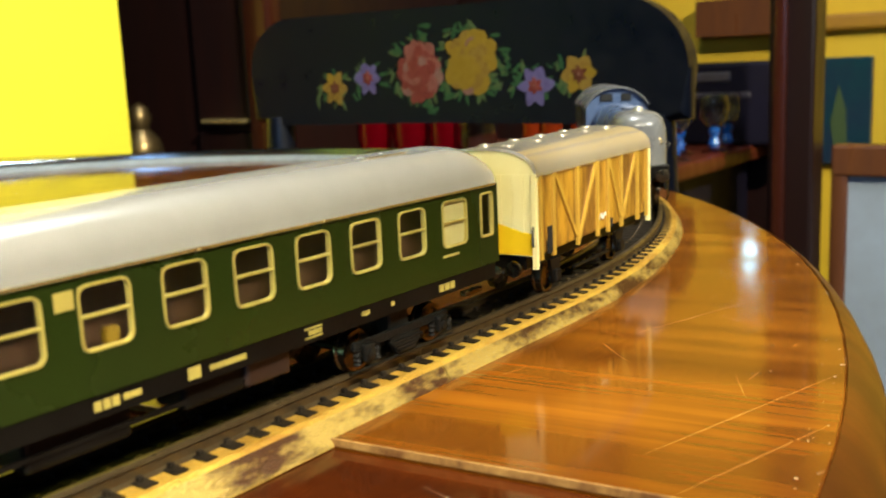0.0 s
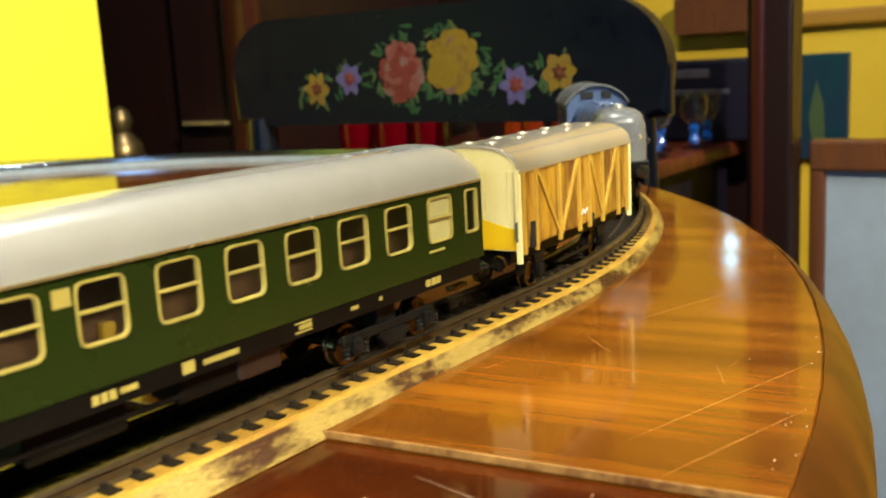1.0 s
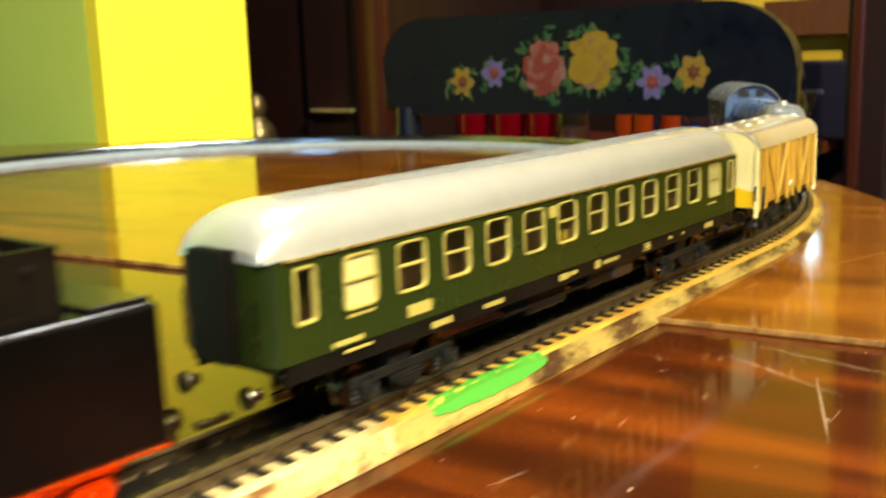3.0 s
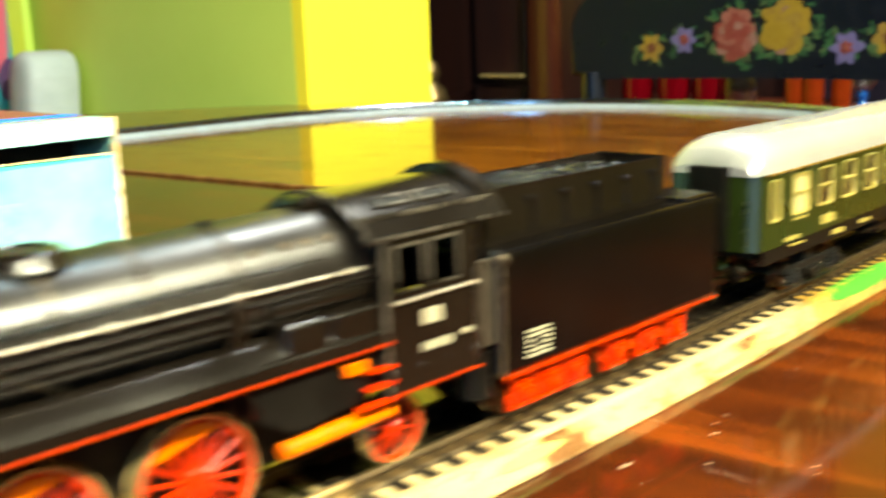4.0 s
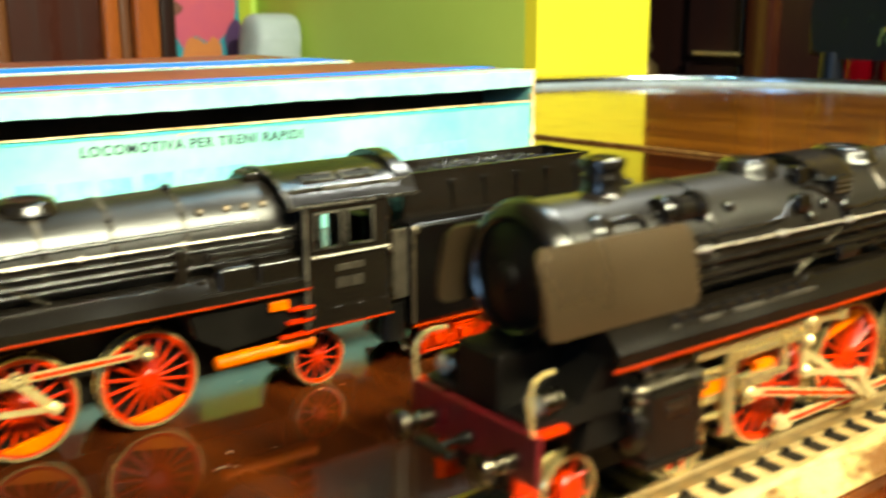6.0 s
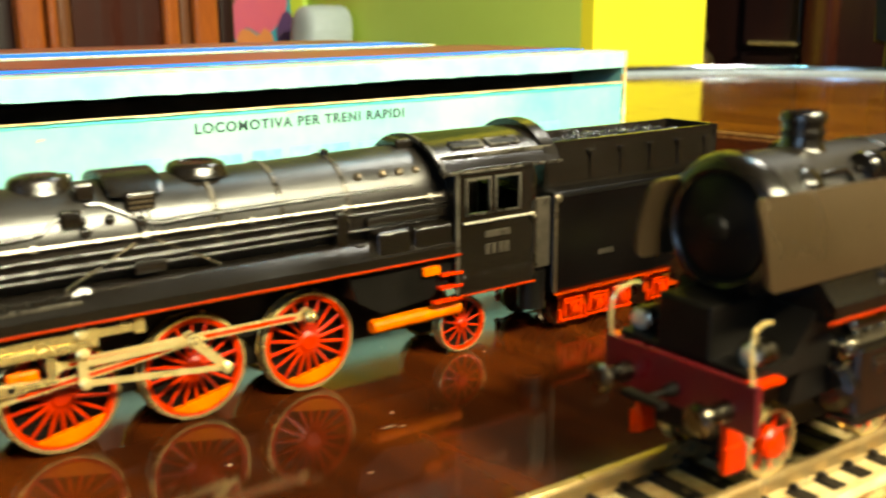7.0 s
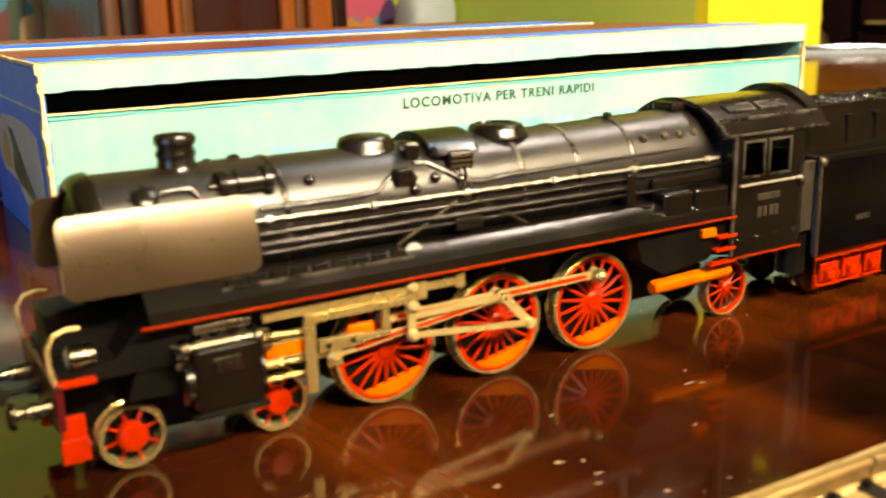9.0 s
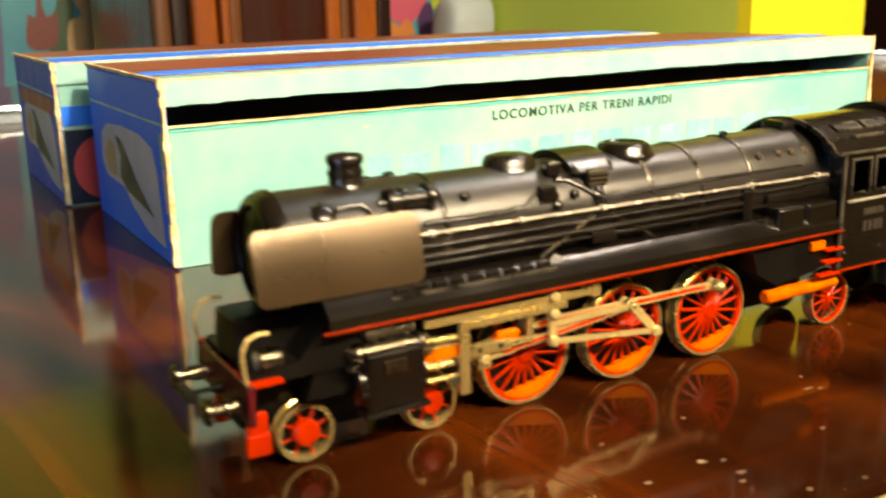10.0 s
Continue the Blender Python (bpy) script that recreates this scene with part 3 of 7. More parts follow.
# one straight or curved section of tin after another, with a fine gap at each joint
LENGTH = 30
for i in range(0, len(PATH) - 1, LENGTH):
    piece = [PATH[j] for j in range(i, min(i + LENGTH + 1, len(PATH)))]
    if len(piece) < 2:
        continue
    x, y, a = piece[-1]
    piece[-1] = (x - 0.0005 * math.cos(a), y - 0.0005 * math.sin(a), a)
    # bluish far ballast and rails hold the cool light's sheen in their colour
    sec = part("track_section", sweep(B(), BED, piece), M["ballast_far_sheen"] if y > 0.3 else M["ballast_pale"] if x < 0.46 else M["ballast"], track)
    if y < 0.3:
        x0 = piece[0][0]
        for sgn in (1, -1):
            outline = [(sgn * 0.01945, 0.0004), (sgn * 0.01935, 0.0010), (sgn * 0.0161, 0.0059), (sgn * 0.0156, 0.0057), (sgn * 0.0186, 0.0006)]
            part("bed_slope", sweep(B(), outline, piece), M["slope_dark"] if x0 > 0.44 else M["slope"], sec)
        if x > 0.36:
            # black strip laid between the rails in place of the train's shadow
            part("bed_floor", sweep(B(), [(-0.0072, 0.0062), (0.0072, 0.0062), (0.0072, 0.0068), (-0.0072, 0.0068)], piece), M["sleeper"], sec, "black strip painting the train's shadow between the rails")
            part("shoulder", sweep(B(), [(-0.0163, 0.0056), (-0.0153, 0.0064), (-0.0146, 0.0069), (-0.0157, 0.0063)], piece), M["gold_ridge"], sec, "golden worn ridge")
    for o in (-0.0083, 0.0083):
        prof = [(o - 0.0013, 0.0066), (o + 0.0013, 0.0066), (o + 0.0005, 0.0074), (o + 0.0005, 0.0092), (o + 0.0011, 0.0097), (o + 0.0010, 0.0103), (o + 0.0006, 0.0107),
                (o - 0.0006, 0.0107), (o - 0.0010, 0.0103), (o - 0.0011, 0.0097), (o - 0.0005, 0.0092), (o - 0.0005, 0.0074)]
        part("rail", sweep(B(), prof, piece), M["far_rail_sheen"] if y > 0.3 else M["rail"] if x > 0.40 else M["rail_gold"], sec)


def along(d):
    """Place and heading d metres along the track from its open end."""
    i = min(int(d / 0.006), len(PATH) - 2)
    f = d / 0.006 - i
    (x, y, a), (u, v, b) = PATH[i], PATH[i + 1]
    return x + (u - x) * f, y + (v - y) * f, a + (b - a) * f


bm = B()
box(bm, -0.0016, 0.0016, -0.0134, 0.0134, 0.0060, 0.0070)
sleeper = part("sleeper", bm, M["sleeper"], track)
bm = B()
for o in (-0.0083, 0.0083):
    for k in (-1, 1):
        box(bm, -0.0006, 0.0006, o + k * 0.0016 - 0.0007, o + k * 0.0016 + 0.0007, 0.0068, 0.0081, 0.0002, 1)
part("rail_chair", bm, M["sleeper"], sleeper)
bm = B()
lathe(bm, (0, 0, 0.0066), (0, 0, 1), [(0, 0.0008), (0.0008, 0.0007), (0.0011, 0.0003)], 8)
part("contact_stud", bm, M["rail"], sleeper)
first = True
PITCH, d = 0.0074, 0.36
count = 0
while d < 1.75:
    x, y, a = along(d)
    m = pose(x, y, 0, 0, 0, math.degrees(a))
    if first:
        sleeper.matrix_local, first = m, False
    else:
        copy_thing(sleeper, m)
    d += PITCH
rest = B()
while d < 2.75:
    x, y, a = along(d)
    box(rest, -0.0015, 0.0015, -0.0122, 0.0122, 0.0060, 0.0069, m=pose(x, y, 0, 0, 0, math.degrees(a)))
    d += PITCH
tagged(part("far_sleepers", rest, M["sleeper"], track, "dark sleepers of the far side"), kind="stuff")

# worn patches of scenic paint on the outer slope of the bed
def paint_patch(x0, x1, q0, q1, over, mat, label, seed):
    """A ragged patch on the slope from q0 to q1 of its height, reaching over the shoulder where over is true."""
    rnd = random.Random(seed)
    bm = B()
    rows = []
    n = 26
    for i in range(n + 1):
        t = i / n
        swell = math.sin(math.pi * t) ** 0.45
        mid = (q0 + q1) / 2
        x = x0 + (x1 - x0) * t
        lo, hi = mid + (q0 - mid) * swell * rnd.uniform(0.75, 1.1), mid + (q1 - mid) * swell * (1.0 if over else rnd.uniform(0.75, 1.1))
        line = [(0.0197 - 0.00325 * q, 0.0013 + 0.0049 * q) for q in (lo, (lo + hi) / 2, hi)]
        if over:
            line.append((0.0150 - 0.0030 * swell * rnd.uniform(0.5, 1.0), 0.0070))
        rows.append([bm.verts.new((x, YC + max(0.0, XB - x) * math.tan(TILT) - o, z)) for o, z in line])
    for r, u in zip(rows, rows[1:]):
        for k in range(len(r) - 1):
            bm.faces.new((r[k], r[k + 1], u[k + 1], u[k]))
    part("paint_patch", bm, mat, track, label, smooth=False)


paint_patch(0.464, 0.516, 0.35, 1.0, True, M["grass_green"], "bright green paint patch", 4)
paint_patch(0.384, 0.430, 0.02, 0.45, False, M["lime"], "yellow-green paint patch", 5)
paint_patch(0.300, 0.322, 0.30, 0.80, False, M["lime"], "yellow-green paint patch", 6)


# ---- steam locomotives (drawn in millimetres; nose towards -x) ----
def pm(name, bm, mat, parent, label="", smooth=True, at=None):
    bmesh.ops.scale(bm, vec=(0.001, 0.001, 0.001), verts=bm.verts[:])
    return part(name, bm, mat, parent, label, smooth, None if at is None else pose(*(c * 0.001 for c in at)))


def mirrored(fn):
    """Draws fn(bm, s) for both sides into one mesh."""
    bm = B()
    for s in (-1, 1):
        fn(bm, s)
    return bm


def spoke_ring(spoke, wheel, angles):
    """Turns the first spoke to the first angle and sets its likes at the others."""
    turn = lambda a: Matrix.Rotation(-a, 4, "Y")
    spoke.matrix_local = turn(angles[0])
    for a in angles[1:]:
        ob = new("spoke", spoke.data)
        ob.parent = wheel
        ob.matrix_local = turn(a)


def spoked_wheel(parent, name, x, s, r, spokes, y=7.4, phase=None):
    """A wheel with its red spoked centre and a bright tyre; s is the side."""
    z = r
    bm = B()
    o = s * 1.9
    lathe(bm, (0, o - s * 1.1, 0), (0, s, 0), [(0, r * 0.895), (1.1, r * 0.895), (1.2, r * 0.87), (1.1, r * 0.815), (0.3, r * 0.80)], 40, False)
    if phase is not None:
        pts = []
        for i in range(13):
            a = phase + math.pi + (i / 12 - 0.5) * 1.55
            pts.append((math.cos(a) * r * 0.83, math.sin(a) * r * 0.83))
    w = pm(name, bm, M["red"], parent, at=(x, s * y, z))
    if phase is not None:
        # orange in place of the wheel's red paints the lamplight on the weight
        bm = B()
        prism(bm, pts, 1, o - s * 1.0, o + s * 0.25)
        pm("counterweight", bm, M["orange"], w, "crescent weight in orange-red for the lamplight it catches")
    bm = B()
    lathe(bm, (0, o - s * 1.6, 0), (0, s, 0), [(0, r * 0.2), (1.7, r * 0.2), (2.1, r * 0.14)], 16)
    pm("hub", bm, M["red"], w)
    bm = B()
    rod(bm, Vector((r * 0.15, o - s * 0.3, 0)), Vector((r * 0.83, o - s * 0.5, 0)), r * 0.040, 6, r * 0.028)
    spoke_ring(pm("spoke", bm, M["red"], w), w, [2 * math.pi * (i + 0.5) / spokes for i in range(spokes)])
    bm = B()
    lathe(bm, (0, -s * 0.9, 0), (0, s, 0), [(0, r * 0.99), (0.5, r), (0.8, r * 0.972), (2.9, r * 0.965), (3.05, r * 0.95), (3.05, r * 0.90), (0.6, r * 0.885), (0, r * 0.885)], 48, False)
    pm("tyre", bm, M["steel_warm"], w)
    bm = B()
    lathe(bm, (0, -s * 0.7, 0), (0, s, 0), [(0, r * 0.88), (0.3, r * 0.88)], 24)
    pm("wheel_back", bm, M["black_matt"], w)
    return w


def solid_wheel(parent, x, s, r, y=7.4):
    bm = B()
    lathe(bm, (0, s * 0.2, 0), (0, s, 0), [(0, r * 0.40), (2.1, r * 0.43), (2.6, r * 0.36), (2.7, r * 0.16)], 20)
    w = pm("bogie_wheel", bm, M["red"], parent, at=(x, s * y, r))
    bm = B()
    rod(bm, Vector((r * 0.25, s * 1.0, 0)), Vector((r * 0.80, s * 1.0, 0)), r * 0.05, 6)
    spoke_ring(pm("spoke", bm, M["red"], w), w, [0.3 + math.pi * k / 4 for k in range(8)])
    bm = B()
    lathe(bm, (0, -s * 0.9, 0), (0, s, 0), [(0, r * 0.99), (0.5, r), (0.8, r * 0.93), (2.8, r * 0.94), (3.0, r * 0.92), (3.0, r * 0.80), (0.6, r * 0.78), (0, r * 0.78)], 40, False)
    pm("tyre", bm, M["steel_warm"], w)
    bm = B()
    lathe(bm, (0, -s * 0.6, 0), (0, s, 0), [(0, r * 0.7), (0.5, r * 0.7)], 20)
    pm("wheel_back", bm, M["black_matt"], w)
    return w


def bar(bm, a, b, y, w, th):
    """A flat bar between two (x, z) points at the depth y, w high and th thick, with round ends."""
    ax, az, bx, bz = *a, *b
    ang = math.atan2(bz - az, bx - ax)
    pts = []
    for i in range(7):
        t = ang + math.pi / 2 + math.pi * i / 6
        pts.append((ax + w / 2 * math.cos(t), az + w / 2 * math.sin(t)))
    for i in range(7):
        t = ang - math.pi / 2 + math.pi * i / 6
        pts.append((bx + w / 2 * math.cos(t), bz + w / 2 * math.sin(t)))
    return prism(bm, pts, 1, y - th / 2, y + th / 2)


def boiler_y(z, r=11.3, zc=40.3):
    return math.sqrt(max(0.0, r * r - (z - zc) ** 2))


def side_panel(bm, x0, x1, z0, z1, y0, y1, holes):
    """One sheet between two depths with rectangular holes (x0, x1, z0, z1) cut through it."""
    xs = sorted({x0, x1, *(v for h in holes for v in h[:2])})
    zs = sorted({z0, z1, *(v for h in holes for v in h[2:])})
    grid = {(i, j, k): bm.verts.new((x, y, z)) for i, x in enumerate(xs) for j, z in enumerate(zs) for k, y in enumerate((y0, y1))}

    def solid(i, j):
        if not (0 <= i < len(xs) - 1 and 0 <= j < len(zs) - 1):
            return False
        cx, cz = (xs[i] + xs[i + 1]) / 2, (zs[j] + zs[j + 1]) / 2
        return not any(h[0] < cx < h[1] and h[2] < cz < h[3] for h in holes)

    for i in range(len(xs) - 1):
        for j in range(len(zs) - 1):
            if not solid(i, j):
                continue
            for k in (0, 1):
                bm.faces.new([grid[p + (k,)] for p in ((i, j), (i + 1, j), (i + 1, j + 1), (i, j + 1))])
            for di, dj, a, b in ((-1, 0, (i, j), (i, j + 1)), (1, 0, (i + 1, j), (i + 1, j + 1)), (0, -1, (i, j), (i + 1, j)), (0, 1, (i, j + 1), (i + 1, j + 1))):
                if not solid(i + di, j + dj):
                    bm.faces.new([grid[a + (0,)], grid[b + (0,)], grid[b + (1,)], grid[a + (1,)]])
    return bm


def arch(w, z0, rise, n=16):
    """An arched roof line from one eave to the other."""
    r = (w * w + rise * rise) / (2 * rise)
    a = math.asin(min(1, w / r))
    return [(r * math.sin(-a + 2 * a * i / n), z0 + rise - r + r * math.cos(-a + 2 * a * i / n)) for i in range(n + 1)]


def curved_plate(bm, x0, x1, z0, z1, s, r=2.0, th=0.8, nx=12, nz=18):
    """An upright plate with rounded corners that leans inwards in a curve towards its top."""
    sheets = []
    for off in (0.0, th):
        rows = []
        for k in range(nz + 1):
            z = z0 + (z1 - z0) * (0.5 - 0.5 * math.cos(math.pi * k / nz))
            d = min(z - z0, z1 - z)
            inset = r - math.sqrt(max(0.0, r * r - (r - d) ** 2)) if d < r else 0.0
            y = s * (13.5 - 0.017 * (z - z0) ** 2 - off)
            rows.append([bm.verts.new((x0 + inset + (x1 - x0 - 2 * inset) * q / nx, y, z)) for q in range(nx + 1)])
        for a, b in zip(rows, rows[1:]):
            for q in range(nx):
                bm.faces.new((a[q], a[q + 1], b[q + 1], b[q]))
        sheets.append(rows)
    front, back = sheets
    rim = [front[0][q] for q in range(nx + 1)] + [front[k][nx] for k in range(1, nz + 1)] + [front[nz][q] for q in range(nx - 1, -1, -1)] + [front[k][0] for k in range(nz - 1, 0, -1)]
    rim2 = [back[0][q] for q in range(nx + 1)] + [back[k][nx] for k in range(1, nz + 1)] + [back[nz][q] for q in range(nx - 1, -1, -1)] + [back[k][0] for k in range(nz - 1, 0, -1)]
    bridge(bm, rim, rim2)
    return bm


def locomotive(m, phase, label, decals):
    t = thing("steam_locomotive", m, label, "locomotive", "model steam locomotives")
    K, F, R, S = M["black"], M["black_matt"], M["red"], M["steel"]
    LN = M["lining"]
    # boiler
    bm = B()
    prof = [(-3.6, 7.5), (-3.4, 9.6), (-2.6, 10.9), (-2.0, 11.3), (31, 11.3), (84.5, 11.3), (98.8, 11.4), (114.6, 11.7), (127.5, 12.0), (141.0, 12.2)]
    lathe(bm, (0, 0, 40.3), (1, 0, 0), prof, 48)
    boiler = pm("boiler", bm, M["cast"], t)
    for x, r in ((30.6, 11.3), (83.6, 11.3), (98.2, 11.4), (114.0, 11.7)):
        bm = B()
        lathe(bm, (x, 0, 40.3), (1, 0, 0), [(0, r - 0.5), (0, r + 0.15), (0.25, r + 0.32), (0.95, r + 0.32), (1.2, r + 0.15), (1.2, r - 0.5)], 48)
        pm("boiler_band", bm, M["band_dark"], boiler, "black band with rubbed bright spots")
    bm = B()
    lathe(bm, (-3.5, 0, 40.3), (-1, 0, 0), [(0, 8.6), (0.6, 8.4), (1.4, 6.0), (1.8, 2.4), (2.4, 2.0), (2.6, 0.8)], 32)
    rod(bm, (-4.6, -6.5, 40.3), (-4.6, 6.5, 40.3), 0.45, 8)
    pm("smokebox_door", bm, F, boiler)
    bm = B()
    lathe(bm, (-4.4, 0, 40.3), (1, 0, 0), [(0, 8.8), (-0.5, 9.4), (-0.3, 10.4), (0.6, 11.3), (2.2, 11.9), (3.4, 11.9), (3.8, 11.2)], 48, False)
    pm("smokebox_ring", bm, K, boiler)
    for s in (-1, 1):
        bm = B()
        lathe(bm, (6.5, s * 7.6, 47.3), (0, s, 1.0), [(-0.8, 3.3), (0.3, 3.2), (0.6, 2.7), (1.2, 2.3), (1.6, 1.4), (1.7, 0.3)], 24)
        boss = pm("pipe_flange", bm, K, boiler)
        bm = B()
        tube(bm, [(9.0, s * 8.4, 48.6), (11.5, s * 8.7, 48.9), (14.0, s * 8.8, 48.9), (15.0, s * 9.2, 48.0), (15.4, s * 9.6, 46.6)], 0.45)
        pm("pipe", bm, K, boiler)
        for q in range(8):
            bm = B()
            a_ = math.pi * q / 4
            lathe(bm, (6.5 + 2.7 * math.cos(a_), s * (7.7 - 2.7 * 0.71 * math.sin(a_)), 47.4 + 2.7 * 0.71 * math.sin(a_)), (0, s, 1.0), [(0, 0.4), (0.7, 0.36), (0.9, 0.2)], 6)
            pm("bolt", bm, K, boss)
        for q in range(3):
            bm = B()
            tube(bm, [(67.4 + q * 1.6, s * 10.0, 46.6), (67.8 + q * 1.3, s * 10.9, 44.6), (68.2 + q * 1.1, s * 11.6, 42.4)], 0.32, 6)
            pm("drop_pipe", bm, K, boiler)
        bm = B()
        box(bm, 57.6, 61.0, s * 6.6 - 1.6, s * 6.6 + 1.6, 49.0, 52.4, 0.5)
        pm("valve_box", bm, K, boiler)
        bm = B()
        box(bm, 53.6, 57.6, s * 10.2 - 1.3, s * 10.2 + 1.3, 44.6, 48.0, 0.6)
        pm("valve_box", bm, K, boiler)
    bm = B()
    lathe(bm, (14.9, 0, 50.4), (0, 0, 1), [(0, 4.4), (0.8, 3.7), (1.6, 3.4), (3.0, 3.3), (3.1, 3.6), (3.9, 3.6), (4.0, 3.25), (5.2, 3.25), (5.3, 3.7), (6.4, 3.75), (6.9, 3.4), (6.9, 2.6), (4.0, 2.4)], 28, False)
    lathe(bm, (14.9, 0, 53.5), (0, 0, 1), [(0, 2.5), (0.3, 2.5)], 20)
    pm("chimney", bm, K, boiler)
    bm = B()
    lathe(bm, (53, 0, 50.5), (0, 0, 1), [(0, 6.6), (1.0, 6.0), (2.2, 5.7), (2.9, 5.1), (3.3, 3.6), (3.35, 0.5)], 28)
    bmesh.ops.scale(bm, vec=(1, 0.85, 1), verts=bm.verts[:])
    pm("steam_dome", bm, K, boiler)
    bm = B()
    lathe(bm, (84.7, 0, 50.5), (0, 0, 1), [(0, 7.0), (0.9, 6.3), (1.9, 6.1), (2.6, 5.6), (2.9, 4.7), (2.5, 4.2), (2.5, 0.3)], 28)
    pm("sand_dome", bm, K, boiler)
    # saddle-shaped feedwater box across the boiler
    bm = B()
    out = [(13.4 * math.sin(radians(a)), 40.3 + 13.2 * math.cos(radians(a))) for a in range(-46, 47, 8)]
    inn = [(11.0 * math.sin(radians(a)), 40.3 + 11.0 * math.cos(radians(a))) for a in range(46, -47, -8)]
    prism(bm, out + inn, 0, 63.4, 74.6)
    es = [e for e in bm.edges if abs(e.verts[0].co.x - e.verts[1].co.x) < 0.01]
    bmesh.ops.bevel(bm, geom=es, offset=1.6, segments=3, affect="EDGES", profile=0.6)
    pm("feedwater_box", bm, K, boiler)
    for s in (-1, 1):
        bm = B()
        box(bm, 66.2, 72.0, s * 9.2 - 1.2, s * 9.2 + 1.2, 46.2, 50.0, 0.5)
        pm("valve_box", bm, K, boiler)
        for j in range(3):
            bm = B()
            box(bm, 66.8, 71.4, s * 10.4 - 0.15, s * 10.4 + 0.15, 46.9 + j, 47.3 + j)
            pm("louvre", bm, M["band"], boiler)
    bm = B()
    for s in (-1, 1):
        lathe(bm, (19.4, s * 7.9, 48.4), (1, 0, 0), [(-1.6, 0.6), (-0.2, 0.8), (0, 2.6), (1.1, 2.9), (1.2, 2.2), (3.0, 2.2), (3.1, 2.7), (4.0, 2.7), (4.1, 2.3), (8.2, 2.3), (8.3, 3.0), (9.6, 3.0), (9.9, 1.6)], 20)
    pm("feedwater_heater", bm, K, boiler)
    bm = B()
    rod(bm, (114.6, -1.5, 51.2), (114.6, -1.5, 52.6), 0.8, 10)
    lathe(bm, (114.6, -1.5, 52.2), (0, 0, 1), [(0, 0.6), (0.3, 1.1), (0.9, 1.0), (1.2, 0.3)], 12)
    pm("whistle", bm, K, boiler)
    bm = B()
    box(bm, 133.0, 138.4, -3.5, 3.5, 51.5, 54.2, 0.8)
    pm("safety_valve", bm, K, boiler)
    for s in (-1, 1):
        for x in (118.5, 125, 129.5, 134):
            bm = B()
            z = 47.6
            lathe(bm, (x, s * boiler_y(z, 11.9), z), (0, s, 0.55), [(-0.3, 1.0), (0.5, 1.0), (0.9, 0.5)], 12)
            pm("washout_plug", bm, M["band"], boiler)
        for x, z in ((57.5, 45.5), (57.8, 43.6), (62.8, 45.3), (68.5, 44.4), (36.5, 47.6)):
            bm = B()
            lathe(bm, (x, s * boiler_y(z), z), (0, s, 0.3), [(-0.4, 1.1), (0.9, 1.0), (1.3, 0.4)], 12)
            pm("valve_cap", bm, K, boiler)
    # handrail and pipes
    for s in (-1, 1):
        bm = B()
        rod(bm, (24.5, s * 12.1, 42.2), (139.5, s * 12.7, 41.6), 0.32, 8)
        for x in (27, 48, 69, 91, 113, 136):
            lathe(bm, (x - 0.7, s * 12.1 + s * 0.6 * (x - 24) / 115, 42.2 - 0.6 * (x - 24) / 115), (1, 0, 0), [(0, 0.4), (0.2, 0.75), (1.2, 0.75), (1.4, 0.4)], 8)
            rod(bm, (x, s * 10.8, 41.8), (x, s * 12.2, 41.9), 0.45, 8)
        pm("handrail", bm, M["rail_bright"], boiler, "bright worn metal handrail")
    for s in (-1, 1):
        for z, x0, x1, r in ((39.6, 25, 141, 0.45), (37.6, 25, 113, 0.75), (36.0, 25, 141, 0.4)):
            bm = B()
            rod(bm, (x0, s * 11.7, z), (x1, s * 12.0, z), r, 8)
            pm("pipe", bm, K, boiler)
        y = lambda z: s * (boiler_y(z) + 0.3)
        runs = ([(26, y(44.0), 44.0), (45, y(43.9), 43.9), (50, y(44.4), 44.4), (52.5, y(46.2), 46.2), (55.5, y(47.1), 47.1), (58, y(47.2), 47.2)],
                [(59, y(48.4), 48.4), (62, y(48.2), 48.2), (66, y(46.0), 46.0), (69, y(44.2), 44.2), (73, y(43.6), 43.6), (80, y(44.0), 44.0), (100, y(44.2), 44.2), (140, y(44.4), 44.4)])
        for run in runs:
            bm = B()
            tube(bm, run, 0.5)
            pm("pipe", bm, K, boiler)
        for run in ([(53, s * 12.0, 33.5), (60, s * 11.9, 37), (67, s * 11.9, 40.6)], [(71, s * 11.9, 40.6), (78, s * 11.9, 37), (84, s * 12.2, 33.6)]):
            bm = B()
            tube(bm, run, 0.45 if run[0][0] < 60 else 0.35)
            pm("control_rod", bm, M["steel_dark"], boiler)
    # running board with sloping skirt
    bm = B()
    box(bm, 3.0, 141.2, -5.2, 5.2, 27.4, 33.0)
    board = pm("running_board", bm, K, t)
    for s in (-1, 1):
        bm = B()
        prism(bm, [(s * 5, 33.2), (s * 12.8, 33.4), (s * 13.8, 33.0), (s * 15.8, 30.8), (s * 16.6, 30.0), (s * 16.6, 27.2), (s * 5, 27.2)], 0, 3.0, 141.2)
        pm("board_skirt", bm, K, board)
        for i in range(9):
            bm = B()
            box(bm, 17.5 + i * 4.1, 20.6 + i * 4.1, s * 14.0 - 0.9, s * 14.0 + 0.9, 31.6, 33.2, 0.25)
            pm("tread_plate", bm, K, board)
        bm = B()
        box(bm, 16.4, 55.0, s * 15.1 - 0.3, s * 15.1 + 0.3, 31.0, 31.9, 0.15)
        pm("tread_edge", bm, M["band_dark"], board)
        bm = B()
        box(bm, 55, 141, s * 12.9 - 0.5, s * 12.9 + 0.5, 31.6, 33.0, 0.2)
        pm("pipe_cover", bm, K, board)
        bm = B()
